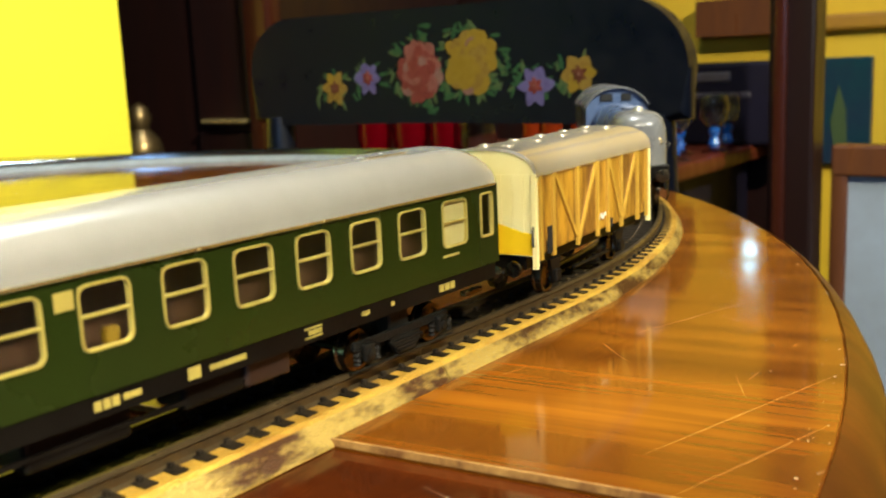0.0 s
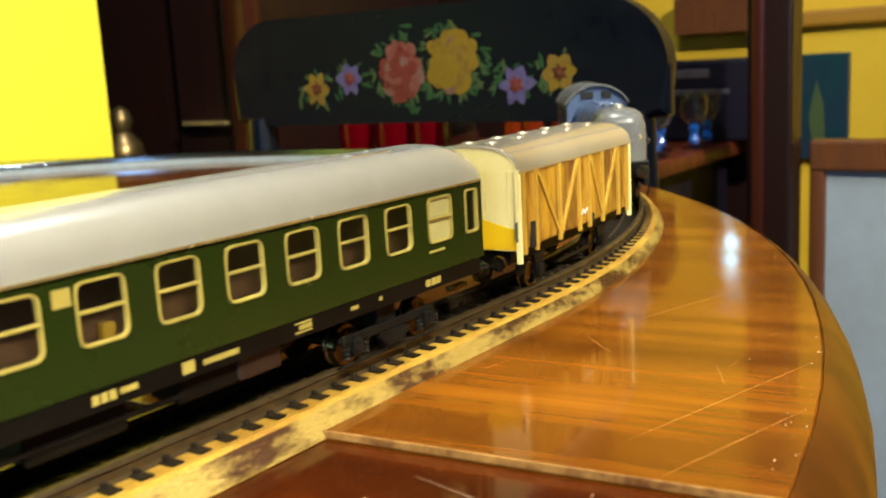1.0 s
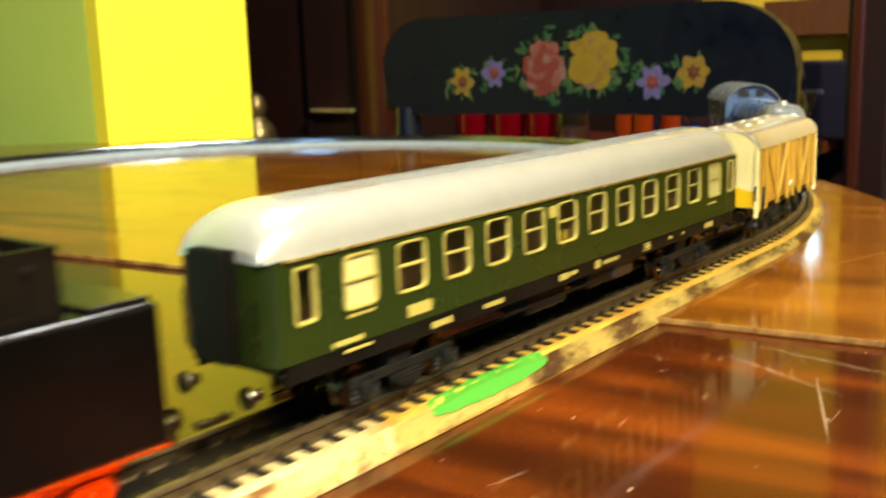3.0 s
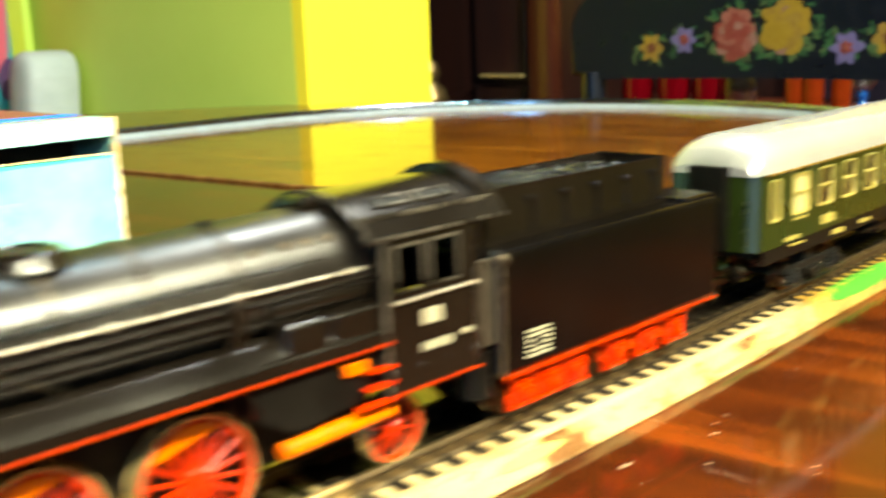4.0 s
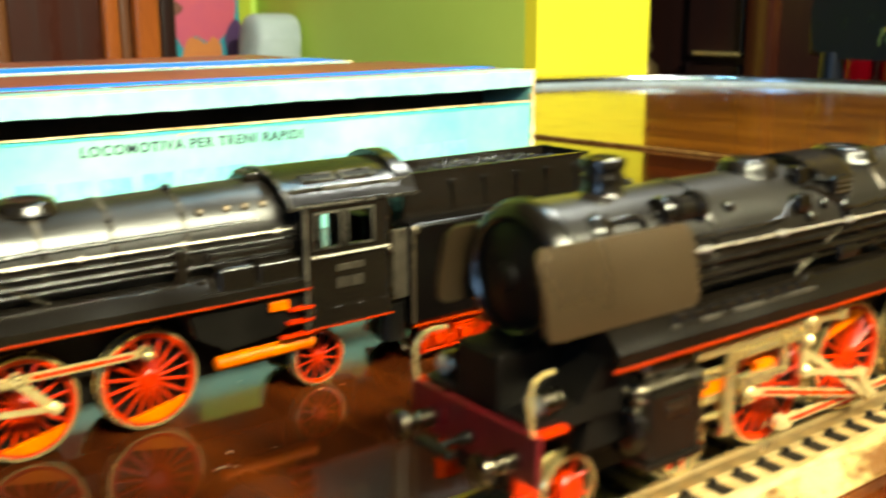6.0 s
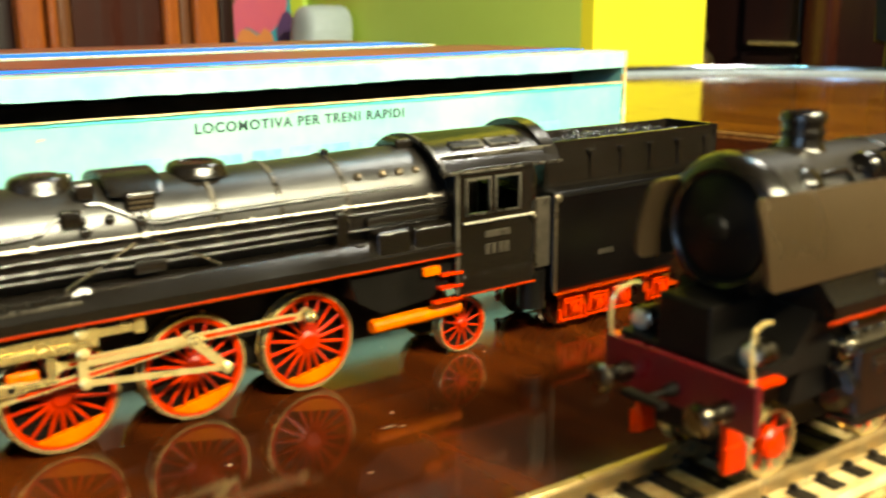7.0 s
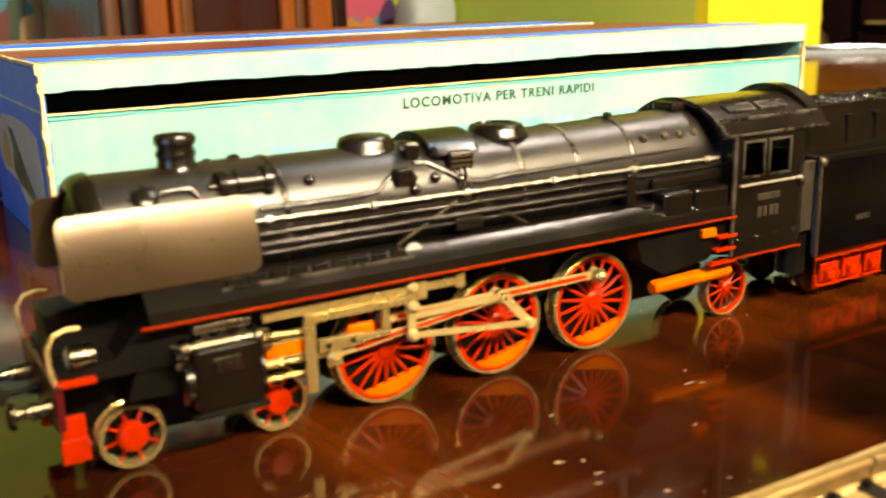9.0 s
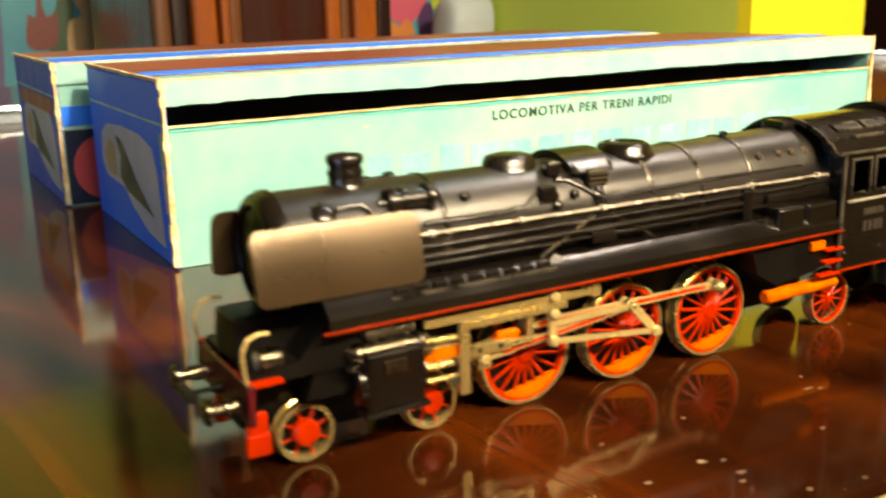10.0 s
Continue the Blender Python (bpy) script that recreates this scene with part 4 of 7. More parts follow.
        lathe(bm, (55.5, s * 13.3, 31.4), (0, s, 0.5), [(0, 2.6), (1.0, 2.5), (1.3, 2.0)], 20)
        pm("link_cover", bm, K, board)
        bm = B()
        box(bm, 66, 72.5, s * 12.2 - 0.8, s * 12.2 + 0.8, 34.4, 37.0, 0.4)
        pm("maker_plate", bm, K, board)
        bm = B()
        box(bm, 119.6, 128.4, s * 13.4 - 2.7, s * 13.4 + 2.7, 28.4, 35.8, 0.9, 3)
        pm("air_tank", bm, K, board)
        bm = B()
        box(bm, 129.4, 140.4, s * 13.3 - 2.6, s * 13.3 + 2.6, 28.4, 35.6, 0.9, 3)
        pm("air_tank", bm, K, board)
        bm = B()
        box(bm, 114.5, 141.0, s * 15.3 - 0.8, s * 15.3 + 0.8, 29.6, 30.8, 0.3)
        pm("tank_ledge", bm, K, board)
        bm = B()
        box(bm, 118.6, 140.8, s * 12.0 - 1.0, s * 12.0 + 1.0, 36.4, 38.8, 0.6)
        pm("casing", bm, K, board)
        bm = B()
        box(bm, 114.8, 117.4, s * 13.0 - 1.2, s * 13.0 + 1.2, 30.4, 33.6, 0.4)
        pm("lubricator", bm, K, board)
        bm = B()
        box(bm, 110.8, 113.6, s * 11.8 - 1.4, s * 11.8 + 1.4, 29.0, 41.0, 0.6)
        pm("pump", bm, K, board)
    bm = mirrored(lambda b, s: box(b, 1.6, 142.0, s * 16.75 - 0.25, s * 16.75 + 0.25, 27.55, 27.98))
    pm("red_edge", bm, LN, board, "thin orange-red lining strip")
    # smoke deflectors
    for s in (-1, 1):
        bm = B()
        curved_plate(bm, -9.1, 24.6, 33.4, 46.9, s)
        d = pm("smoke_deflector", bm, M["deflector"], t, "dusty grey-black upright plate")
        bm = B()
        for x in (-3, 16):
            rod(bm, (x, s * 12.6, 40), (x, s * 9.8, 41), 0.5, 6)
        pm("bracket", bm, F, d)
    # frame, cylinders, buffer beam
    bm = B()
    box(bm, -11.5, 140, -5.5, 5.5, 8, 30, 0.6)
    prism(bm, [(-11.5, 19.5), (-11.5, 21.5), (-2, 22.5), (4, 30), (12, 31), (12, 19.5)], 1, -13.5, 13.5)
    for s in (-1, 1):
        prism(bm, [(-1, 14), (9, 14), (9.5, 26), (4, 27)], 1, s * 11.5 - 1.2, s * 11.5 + 1.2)
        prism(bm, [(112, 27.5), (141.5, 27.5), (141.5, 22.5), (134.5, 18.0), (121, 16.5), (114, 20.5)], 1, s * 11 - 4.0, s * 11 + 4.0)
    box(bm, -6, 33, -5.0, 5.0, 4.2, 8.5, 0.5)
    pm("frame", bm, F, t)
    for s in (-1, 1):
        bm = B()
        box(bm, 9.6, 22.2, s * 14.0 - 3.4, s * 14.0 + 3.4, 10.4, 22.6, 1.0)
        lathe(bm, (8.0, s * 12.8, 15.4), (1, 0, 0), [(0, 3.0), (0.6, 4.4), (14.6, 4.4), (15.4, 2.6)], 24)
        cyl = pm("cylinder", bm, K, t)
        bm = B()
        lathe(bm, (7.6, s * 14.6, 21.9), (1, 0, 0), [(0, 1.0), (0.5, 2.1), (1.6, 2.3), (2.0, 1.9), (13.4, 1.9), (13.8, 2.3), (15.0, 2.2), (15.6, 1.0)], 20)
        lathe(bm, (10.4, s * 14.0, 25.4), (1, 0, 0), [(0, 0.7), (0.4, 1.35), (10.6, 1.35), (11.0, 0.8)], 16)
        for z in (18.4, 20.0):
            rod(bm, (8.4, s * 14.8, z), (9.6, s * 14.8, z), 0.6, 8)
        pm("valve_chest", bm, M["steel_dark"], cyl, "bright worn metal valve chest")
        for xe, dr in ((7.9, -1), (23.4, 1)):
            for q in range(8):
                bm = B()
                a_ = math.pi * (q + 0.5) / 4
                lathe(bm, (xe, s * 14.6 + 1.9 * math.cos(a_), 21.0 + 1.9 * math.sin(a_)), (dr, 0, 0), [(0, 0.42), (0.9, 0.40), (1.1, 0.2)], 6)
                pm("cover_bolt", bm, M["steel_dark"], cyl)
        for q in range(3):
            bm = B()
            lathe(bm, (12.6 + q * 3.4, s * 14.4, 23.6), (0, 0, 1), [(0, 0.9), (0.6, 0.8), (0.8, 0.5), (1.4, 0.5)], 10)
            pm("oil_cup", bm, M["steel_dark"], cyl)
        bm = B()
        box(bm, 9.0, 23.0, s * 15.0 - 2.6, s * 15.0 + 2.6, 9.5, 10.6, 0.3)
        pm("cylinder_foot", bm, K, cyl)
        bm = B()
        box(bm, 13.2, 18.2, s * 17.5 - 0.25, s * 17.5 + 0.25, 17.6, 20.4, 0.1)
        for j in range(3):
            rod(bm, (14 + j * 1.7, s * 17.4, 19), (14 + j * 1.7, s * 17.95, 19), 0.5, 8)
        pm("name_plate", bm, M["steel_dark"], cyl)
    bm = B()
    box(bm, -12.8, -11.5, -15.6, 15.6, 12.6, 20.6, 0.3)
    # the beam's red is darkened to stand for the shade on its front
    beam = pm("buffer_beam", bm, M["crimson"], t, "red buffer beam darkened to crimson for the shade on it")
    for s in (-1, 1):
        bm = B()
        lathe(bm, (-12.8, s * 10.3, 15.4), (-1, 0, 0), [(0, 1.7), (3.2, 1.5), (3.3, 1.0), (5.6, 1.0), (5.8, 2.6), (6.6, 2.5), (7.0, 1.6)], 20)
        pm("buffer", bm, M["steel_dark"], beam)
        bm = B()
        box(bm, -11.5, -7.5, s * 9.0 - 0.6, s * 9.0 + 0.6, 4.4, 12.6, 0.3)
        box(bm, -12.0, -7.2, s * 9.7 - 0.5, s * 9.7 + 0.5, 4.2, 8.6, 0.3)
        box(bm, -12.4, -6.0, s * 14 - 1.3, s * 14 + 1.3, 19.8, 20.7, 0.2)
        pm("rail_guard", bm, R, beam)
        bm = B()
        lathe(bm, (-9.5, s * 11.2, 23.4), (1, 0, 0), [(0, 1.9), (0.3, 2.3), (4.2, 2.1), (4.6, 1.2)], 20)
        rod(bm, (-7.5, s * 11.2, 20.5), (-7.5, s * 11.2, 23), 0.6, 8)
        lamp_body = pm("head_lamp", bm, M["steel_dark"], t)
        bm = B()
        lathe(bm, (-9.6, s * 11.2, 23.4), (-1, 0, 0), [(0, 1.8), (0.35, 1.2), (0.45, 0.2)], 16)
        pm("lens", bm, M["lens"], lamp_body)
        bm = B()
        tube(bm, [(-12.3, s * 14.4, 19.8), (-12.9, s * 14.4, 23), (-13.0, s * 14.2, 26.5), (-11.8, s * 13.8, 28.6), (-9.6, s * 13.4, 29.2), (-7.5, s * 13.2, 29.0)], 0.38)
        pm("grab_rail", bm, S, t)
    bm = B()
    lathe(bm, (-12.8, 0, 15.5), (-1, 0, 0), [(0, 1.2), (2.0, 0.9), (2.2, 0.5), (7.0, 0.5)], 10)
    box(bm, -20.5, -18.5, -4.2, 4.2, 14.9, 16.1, 0.3)
    pm("coupling", bm, F, beam)
    # wheels
    for s in (-1, 1):
        for x in (50.9, 78.0, 104.7):
            spoked_wheel(t, "driving_wheel", x, s, 11.8, 18, phase=phase)
        for x in (0, 27.4):
            solid_wheel(t, x, s, 6.3)
        spoked_wheel(t, "trailing_wheel", 147.9, s, 7.4, 12)
    # valve gear on both sides
    px, pz = 7.3 * math.cos(phase), 7.3 * math.sin(phase)
    for s in (-1, 1):
        y = s * 11.6
        pins = [(x + px, 11.8 + pz) for x in (50.9, 78.0, 104.7)]
        bm = B()
        bar(bm, pins[0], pins[2], y, 1.7, 0.7)
        for q in pins:
            lathe(bm, (q[0], y - s * 0.8, q[1]), (0, s, 0), [(0, 1.6), (1.6, 1.6), (2.0, 1.0), (2.6, 0.9), (2.8, 0.3)], 14)
        rod_ = pm("coupling_rod", bm, S, t)
        # red strips on the rods paint the wheels' reflection in the flutes
        for k_ in (0, 1):
            bm = B()
            p_, q_ = Vector(pins[k_]), Vector(pins[k_ + 1])
            bar(bm, tuple(p_.lerp(q_, 0.12)), tuple(p_.lerp(q_, 0.88)), y + s * 0.37, 0.8, 0.12)
            pm("flute", bm, R, rod_, "red strip along the rod's flute for the wheels' reflection")
        for q in pins[1:]:
            bm = B()
            lathe(bm, (q[0], y + s * 0.8, q[1]), (0, s, 0), [(0, 1.7), (0.9, 1.75), (1.5, 1.5), (2.2, 0.9), (2.5, 0.3)], 10)
            pm("crank_boss", bm, M["steel_warm"], rod_)
        cross = (38.6 + px * 0.55, 14.6)
        bm = B()
        bar(bm, cross, pins[1], s * 13.0, 1.5, 0.8)
        for q in (cross, pins[1]):
            lathe(bm, (q[0], s * 12.3, q[1]), (0, s, 0), [(0, 1.6), (1.5, 1.6), (2.2, 0.9)], 14)
        rod_ = pm("connecting_rod", bm, S, t)
        bm = B()
        d_ = Vector((pins[1][0] - cross[0], 0, pins[1][1] - cross[1]))
        p_, q_ = (cross[0] + d_.x * 0.12, cross[1] + d_.z * 0.12), (cross[0] + d_.x * 0.88, cross[1] + d_.z * 0.88)
        bar(bm, p_, q_, s * 13.42, 0.75, 0.12)
        pm("flute", bm, R, rod_, "red strip along the rod's flute for the wheels' reflection")
        bm = B()
        box(bm, cross[0] - 3.5, cross[0] + 6, s * 13.6 - 0.9, s * 13.6 + 0.9, 15.8, 18.4, 0.3)
        box(bm, cross[0] - 1.6, cross[0] + 1.6, s * 13.2 - 0.8, s * 13.2 + 0.8, 12.4, 18, 0.4)
        rod(bm, (21, s * 12.8, 15.4), (cross[0], s * 12.8, 15.0), 0.7, 10)
        rod(bm, (21, s * 13.4, 21.0), (33, s * 13.4, 20.6), 0.7, 10)
        rod(bm, (21, s * 13.4, 12.6), (33, s * 13.4, 12.6), 0.6, 10)
        xh = pm("crosshead", bm, M["steel_warm"], t)
        for q in (-1.6, 3.4):
            bm = B()
            rod(bm, (cross[0] + q, s * 14.3, 17.1), (cross[0] + q, s * 14.56, 17.1), 0.55, 12)
            pm("pin_hole", bm, F, xh)
        bm = B()
        box(bm, 24.0, 33.0, s * 13.0 - 0.5, s * 13.0 + 0.5, 16.4, 19.4, 0.3)
        sb = pm("slide_bar", bm, M["orange"], t, "orange-red slide bar")
        bm = B()
        for z in (16.2, 19.3):
            box(bm, 23.0, 33.0, s * 13.1 - 0.55, s * 13.1 + 0.55, z - 0.2, z + 0.4, 0.15)
        pm("bar_edge", bm, M["steel_warm"], sb)
        bm = B()
        box(bm, 40.5, 46.4, s * 13.5 - 0.5, s * 13.5 + 0.5, 17.6, 20.0, 0.8, 3)
        pm("radius_link", bm, M["orange"], t, "orange link block behind the bracket")
        for x0, x1, yy, hw, z0, z1 in ((23.4, 66.0, 14.2, 0.7, 24.0, 26.0), (33, 55, 14.8, 0.4, 22.2, 23.9), (31.2, 33.6, 14.4, 0.6, 8.6, 24.6), (64.2, 66.4, 14.4, 0.8, 23.4, 26.8),
                                       (47.6, 49.4, 14.2, 0.5, 17.2, 23.0), (42.0, 49.4, 14.25, 0.5, 16.6, 18.0), (53.0, 57.4, 14.5, 0.9, 22.6, 26.6)):
            bm = B()
            box(bm, x0, x1, s * yy - hw, s * yy + hw, z0, z1, 0.25)
            pm("guide_bracket", bm, M["steel_warm"], t, "yellowed metal valve gear bracket")
        link = (54.0, 15.6)
        rc = (pins[1][0] - 8.8 * math.cos(phase + 0.55) * 1.0, pins[1][1] - 8.8 * math.sin(phase + 0.55))
        bm = B()
        bar(bm, (54.2, 26.0), link, s * 14.6, 1.8, 0.8)
        for z in (25.4, 21.5, 15.6):
            lathe(bm, (54.2, s * 14.2, z), (0, s, 0), [(0, 1.3), (1.2, 1.3), (1.8, 0.7)], 12)
        bar(bm, link, rc, s * 14.8, 1.2, 0.6)
        bar(bm, (55, 19.2), (pins[1][0] - 2, pins[1][1] + 0.4), s * 14.0, 1.3, 0.6)
        bar(bm, pins[1], rc, s * 14.4, 2.0, 0.8)
        lathe(bm, (rc[0], s * 14.2, rc[1]), (0, s, 0), [(0, 1.3), (1.3, 1.3), (1.8, 0.6)], 12)
        pm("valve_rod", bm, S, t)
        # red pipework, steps
        bm = B()
        lathe(bm, (118.6, s * 13.4, 13.4), (1, 0, 0.02), [(0, 1.3), (0.5, 1.7), (24.6, 1.7), (25.2, 1.2)], 16)
        pm("injector_pipe", bm, M["orange"], t, "orange-red cylinder under the cab")
        bm = B()
        box(bm, 131.6, 136.4, s * 15.6 - 0.6, s * 15.6 + 0.6, 23.6, 25.8, 0.3)
        pm("step_box", bm, M["orange"], t)
        bm = B()
        for z, x0 in ((23.3, 136.4), (20.2, 135.8), (17.0, 134.0)):
            box(bm, x0, 142.4, s * 16.0 - 0.9, s * 16.0 + 0.9, z - 0.35, z + 0.35, 0.1)
        pm("step", bm, R, t)
    # cab
    bm = B()
    roofline = arch(16.5, 47.0, 7.6)
    wallline = [(-16.4, 20)] + arch(15.9, 46.8, 7.0) + [(16.4, 20)]
    prism(bm, wallline, 0, 141.0, 142.0)
    cab = pm("cab", bm, K, t)
    for s in (-1, 1):
        bm = B()
        y0, y1 = sorted((s * 9.4, s * 13.6))
        box(bm, 140.7, 141.1, y0, y1, 46.4, 49.6, 0.15)
        pm("front_window", bm, M["void"], cab, "small dark spectacle window")
    bm = B()
    box(bm, 141, 164, -15.7, 15.7, 19, 20.2)
    pm("cab_floor", bm, F, cab)
    for s in (-1, 1):
        bm = B()
        y0, y1 = sorted((s * 15.7, s * 16.5))
        side_panel(bm, 141.0, 164.5, 17.4, 47.6, y0, y1, [(143.8, 150.4, 36.9, 44.9), (152.6, 159.6, 36.9, 44.9)])
        pm("cab_side", bm, K, cab)
        y0, y1 = sorted((s * 16.4, s * 16.9))
        for x0, x1 in ((143.8, 150.4), (152.6, 159.6)):
            bm = B()
            side_panel(bm, x0 - 0.5, x1 + 0.5, 36.4, 45.4, y0, y1, [(x0, x1, 36.9, 44.9)])
            pm("window_frame", bm, M["band_dark"], cab)
        bm = B()
        rod(bm, (142.6, s * 16.9, 34.8), (164.2, s * 16.9, 34.8), 0.4, 8)
        pm("cab_rail", bm, M["rail_bright"], cab)
        bm = B()
        rod(bm, (164.6, s * 16.4, 19), (164.6, s * 16.4, 46), 0.5, 8)
        lathe(bm, (164.4, s * 16.4, 33.6), (0, s, 0), [(0, 0.9), (1.0, 0.9), (1.3, 0.4)], 10)
        pm("cab_grab_rail", bm, M["steel_dark"], cab)
        for k in range(4):
            bm = B()
            lathe(bm, (143.0 + k * 6.6, s * 16.4, 21.6), (0, s, 0), [(0, 0.5), (0.3, 0.45), (0.5, 0.2)], 8)
            pm("rivet", bm, K, cab)
    for s in (-1, 1):
        bm = B()
        y0, y1 = sorted((s * 16.75, s * 17.1))
        box(bm, 141.4, 165.0, y0, y1, 17.2, 17.7)
        pm("red_edge", bm, LN, cab, "thin orange-red lining strip")
    bm = B()
    inner = [(p[0] * 0.965, p[1] - 0.7) for p in reversed(roofline)]
    prism(bm, roofline + inner, 0, 137.6, 173.6)
    cab_roof = pm("cab_roof", bm, K, cab)
    bm = B()
    outer = [(p[0] * 1.012, p[1] + 0.35) for p in roofline]
    prism(bm, outer + [(p[0] * 0.975, p[1] - 0.8) for p in reversed(roofline)], 0, 137.2, 138.2)
    pm("roof_rim", bm, M["band_dark"], cab_roof, "rubbed front rim of the roof")
    for s in (-1, 1):
        bm = B()
        box(bm, 138.0, 173.6, s * 16.6 - 0.35, s * 16.6 + 0.35, 46.6, 47.3, 0.15)
        pm("rain_strip", bm, M["band_dark"], cab_roof)
    bm = B()
    hump = arch(15.2, 48.4, 7.9)
    prism(bm, hump + [(p[0] * 0.93, p[1] - 2.6) for p in reversed(hump)], 0, 169.8, 174.0)
    pm("roof_hump", bm, K, cab_roof, "raised rear rim of the roof")
    for s in (-1, 1):
        bm = B()
        box(bm, 138.2, 172.8, s * 13.25 - 0.4, s * 13.25 + 0.4, 49.8, 50.65, 0.2)
        pm("gutter", bm, M["band_dark"], cab_roof)
    for s in (-1, 1):
        bm = B()
        box(bm, 140.6, 141.6, s * 16.3 - 0.35, s * 16.3 + 0.35, 17.6, 46.8, 0.15)
        pm("cab_corner", bm, M["band_dark"], cab)
    for x in (148.4, 159.6):
        for s in (-1, 1):
            tilt = Matrix.Translation((0, s * 9.9, 52.25)) @ Matrix.Rotation(-s * radians(27), 4, "X")
            bm = B()
            for a in ((x - 4.7, x + 4.7, -1.5, -1.0), (x - 4.7, x + 4.7, 1.0, 1.5), (x - 4.7, x - 4.2, -1.0, 1.0), (x + 4.2, x + 4.7, -1.0, 1.0)):
                box(bm, *a, -0.5, 0.42, m=tilt)
            pm("vent_rim", bm, M["band_dark"], cab)
            bm = B()
            box(bm, x - 4.2, x + 4.2, -1.0, 1.0, -0.4, 0.16, m=tilt)
            pm("roof_vent", bm, M["void"], cab, "dark roof slot")
    if decals == "bright":
        for s in (-1, 1):
            y0, y1 = sorted((s * 16.45, s * 16.75))
            for x0, x1, z0, z1 in [(150.0, 154.6, 29.2, 32.2), (160.5, 163.0, 25.0, 26.0)] + [(149.6 + j * 1.6, 150.7 + j * 1.6, 24.0, 25.8) for j in range(5)]:
                bm = B()
                box(bm, x0, x1, y0, y1, z0, z1, 0.1)
                pm("number_plate", bm, M["plate_cream"], cab, "cream painted plate")
    else:
        for s in (-1, 1):
            y0, y1 = sorted((s * 16.45, s * 16.7))
            for x0, x1, z0, z1 in [(149.2, 157.0, 30.6, 32.2)] + [(149.4 + j * 2.0, 149.4 + j * 2.0 + wd, 26.4, 29.0) for j, wd in enumerate((1.4, 1.2, 1.6, 1.3))]:
                bm = B()
                box(bm, x0, x1, y0, y1, z0, z1, 0.1)
                pm("number_plate", bm, M["plate"], cab, "raised tarnished metal plate")
    # tender
    bm = B()
    box(bm, 171.5, 256.0, -16.5, 16.5, 12.2, 38.8, 1.4, 3)
    tender_body = pm("tender_body", bm, M["tender_black"], t)
    bm = B()
    for s in (-1, 1):
        prism(bm, [(s * 10.0, 38.6), (s * 10.0, 44), (s * 9.4, 48.6), (s * 9.6, 50.4), (s * 8.8, 50.4), (s * 8.6, 48.6), (s * 9.0, 44), (s * 9.0, 38.6)], 0, 174.5, 241.0)
        for j in range(5):
            x = 190 + j * 11.5
            box(bm, x - 0.5, x + 0.5, s * 10.0 - 0.6, s * 10.0 + 0.6, 40, 47.5, 0.2)
            box(bm, x - 1.2, x + 1.2, s * 10.2 - 0.6, s * 10.2 + 0.6, 46.6, 47.6, 0.2)
    box(bm, 173.8, 175.0, -10, 10, 38.6, 50.2, 0.2)
    box(bm, 240.2, 241.4, -10, 10, 38.6, 50.6, 0.2)
    box(bm, 243, 255, -15, 15, 38.6, 39.8, 0.4)
    bm2 = B()
    rnd = random.Random(5)
    prism(bm2, [(175, 40), (240, 40), (240, 46.5), (225, 48.5), (200, 48.8), (180, 47.5), (175, 46.5)], 1, -8.9, 8.9)
    for i in range(230):
        r = rnd.uniform(0.7, 1.5)
        c = Vector((rnd.uniform(177, 239), rnd.uniform(-8, 8), 0))
        c.z = 47.6 + rnd.uniform(-0.3, 0.9) + (0.6 if 195 < c.x < 228 else -0.6)
        vs = bmesh.ops.create_icosphere(bm2, subdivisions=1, radius=r)["verts"]
        for v in vs:
            v.co = v.co * rnd.uniform(0.75, 1.2) + c
    pm("coal_bunker", bm, K, tender_body)
    pm("coal", bm2, M["coal"], tender_body, "heap of glossy black coal", smooth=False)
    for s in (-1, 1):
        bm = B()
        rod(bm, (171.8, s * 16.6, 13), (171.8, s * 16.6, 38), 0.55, 8)
        lathe(bm, (172.4, s * 16.4, 37.4), (0, s, 0.2), [(0, 1.2), (0.8, 1.2), (1.2, 0.5)], 10)
        pm("tender_handrail", bm, M["band"], tender_body)
        bm = B()
        box(bm, 166.5, 171.2, s * 14.8 - 0.6, s * 14.8 + 0.6, 20, 38, 0.3)
        pm("end_panel", bm, M["plate"], tender_body, "grey metal end panel")
        bm = B()
        rod(bm, (168, s * 12, 9), (168, s * 12, 19), 3.6, 14)
        pm("hose_box", bm, F, tender_body)
    bm = mirrored(lambda b, s: box(b, 172, 255.5, s * 16.5 - 0.3, s * 16.5 + 0.3, 12.0, 12.5))
    pm("red_edge", bm, LN, tender_body, "thin dark red lining strip")
    for x0, x1 in ((176.4, 204.0), (208.4, 247.0)):
        n = 3
        bm = B()
        box(bm, x0 + 2, x1 - 2, -12.6, 12.6, 9.6, 11.4, 0.2)
        bg_ = pm("tender_bogie", bm, F, t)
        step = (x1 - x0) / n
        for s in (-1, 1):
            bm = B()
            box(bm, x0, x1, s * 13.2 - 0.5, s * 13.2 + 0.5, 9.2, 11.6, 0.3)
            pm("side_frame", bm, R, bg_, "orange-red cast side frame")
            bm = B()
            box(bm, x0 + 0.8, x1 - 0.8, s * 12.6 - 0.3, s * 12.6 + 0.3, 5.4, 9.6, 0.2)
            pm("frame_plate", bm, M["lining"], bg_, "dark red inner frame")
            for j in range(n):
                xc = x0 + (j + 0.5) * step
                bm = B()
                box(bm, xc - 1.4, xc + 1.4, s * 13.8 - 0.8, s * 13.8 + 0.8, 4.2, 8.0, 0.5)
                lathe(bm, (xc, s * 14.4, 6.4), (0, s, 0), [(0, 1.5), (0.7, 1.4), (0.9, 0.5)], 10)
                pm("axle_box", bm, R, bg_)
                for k in range(3):
                    bm = B()
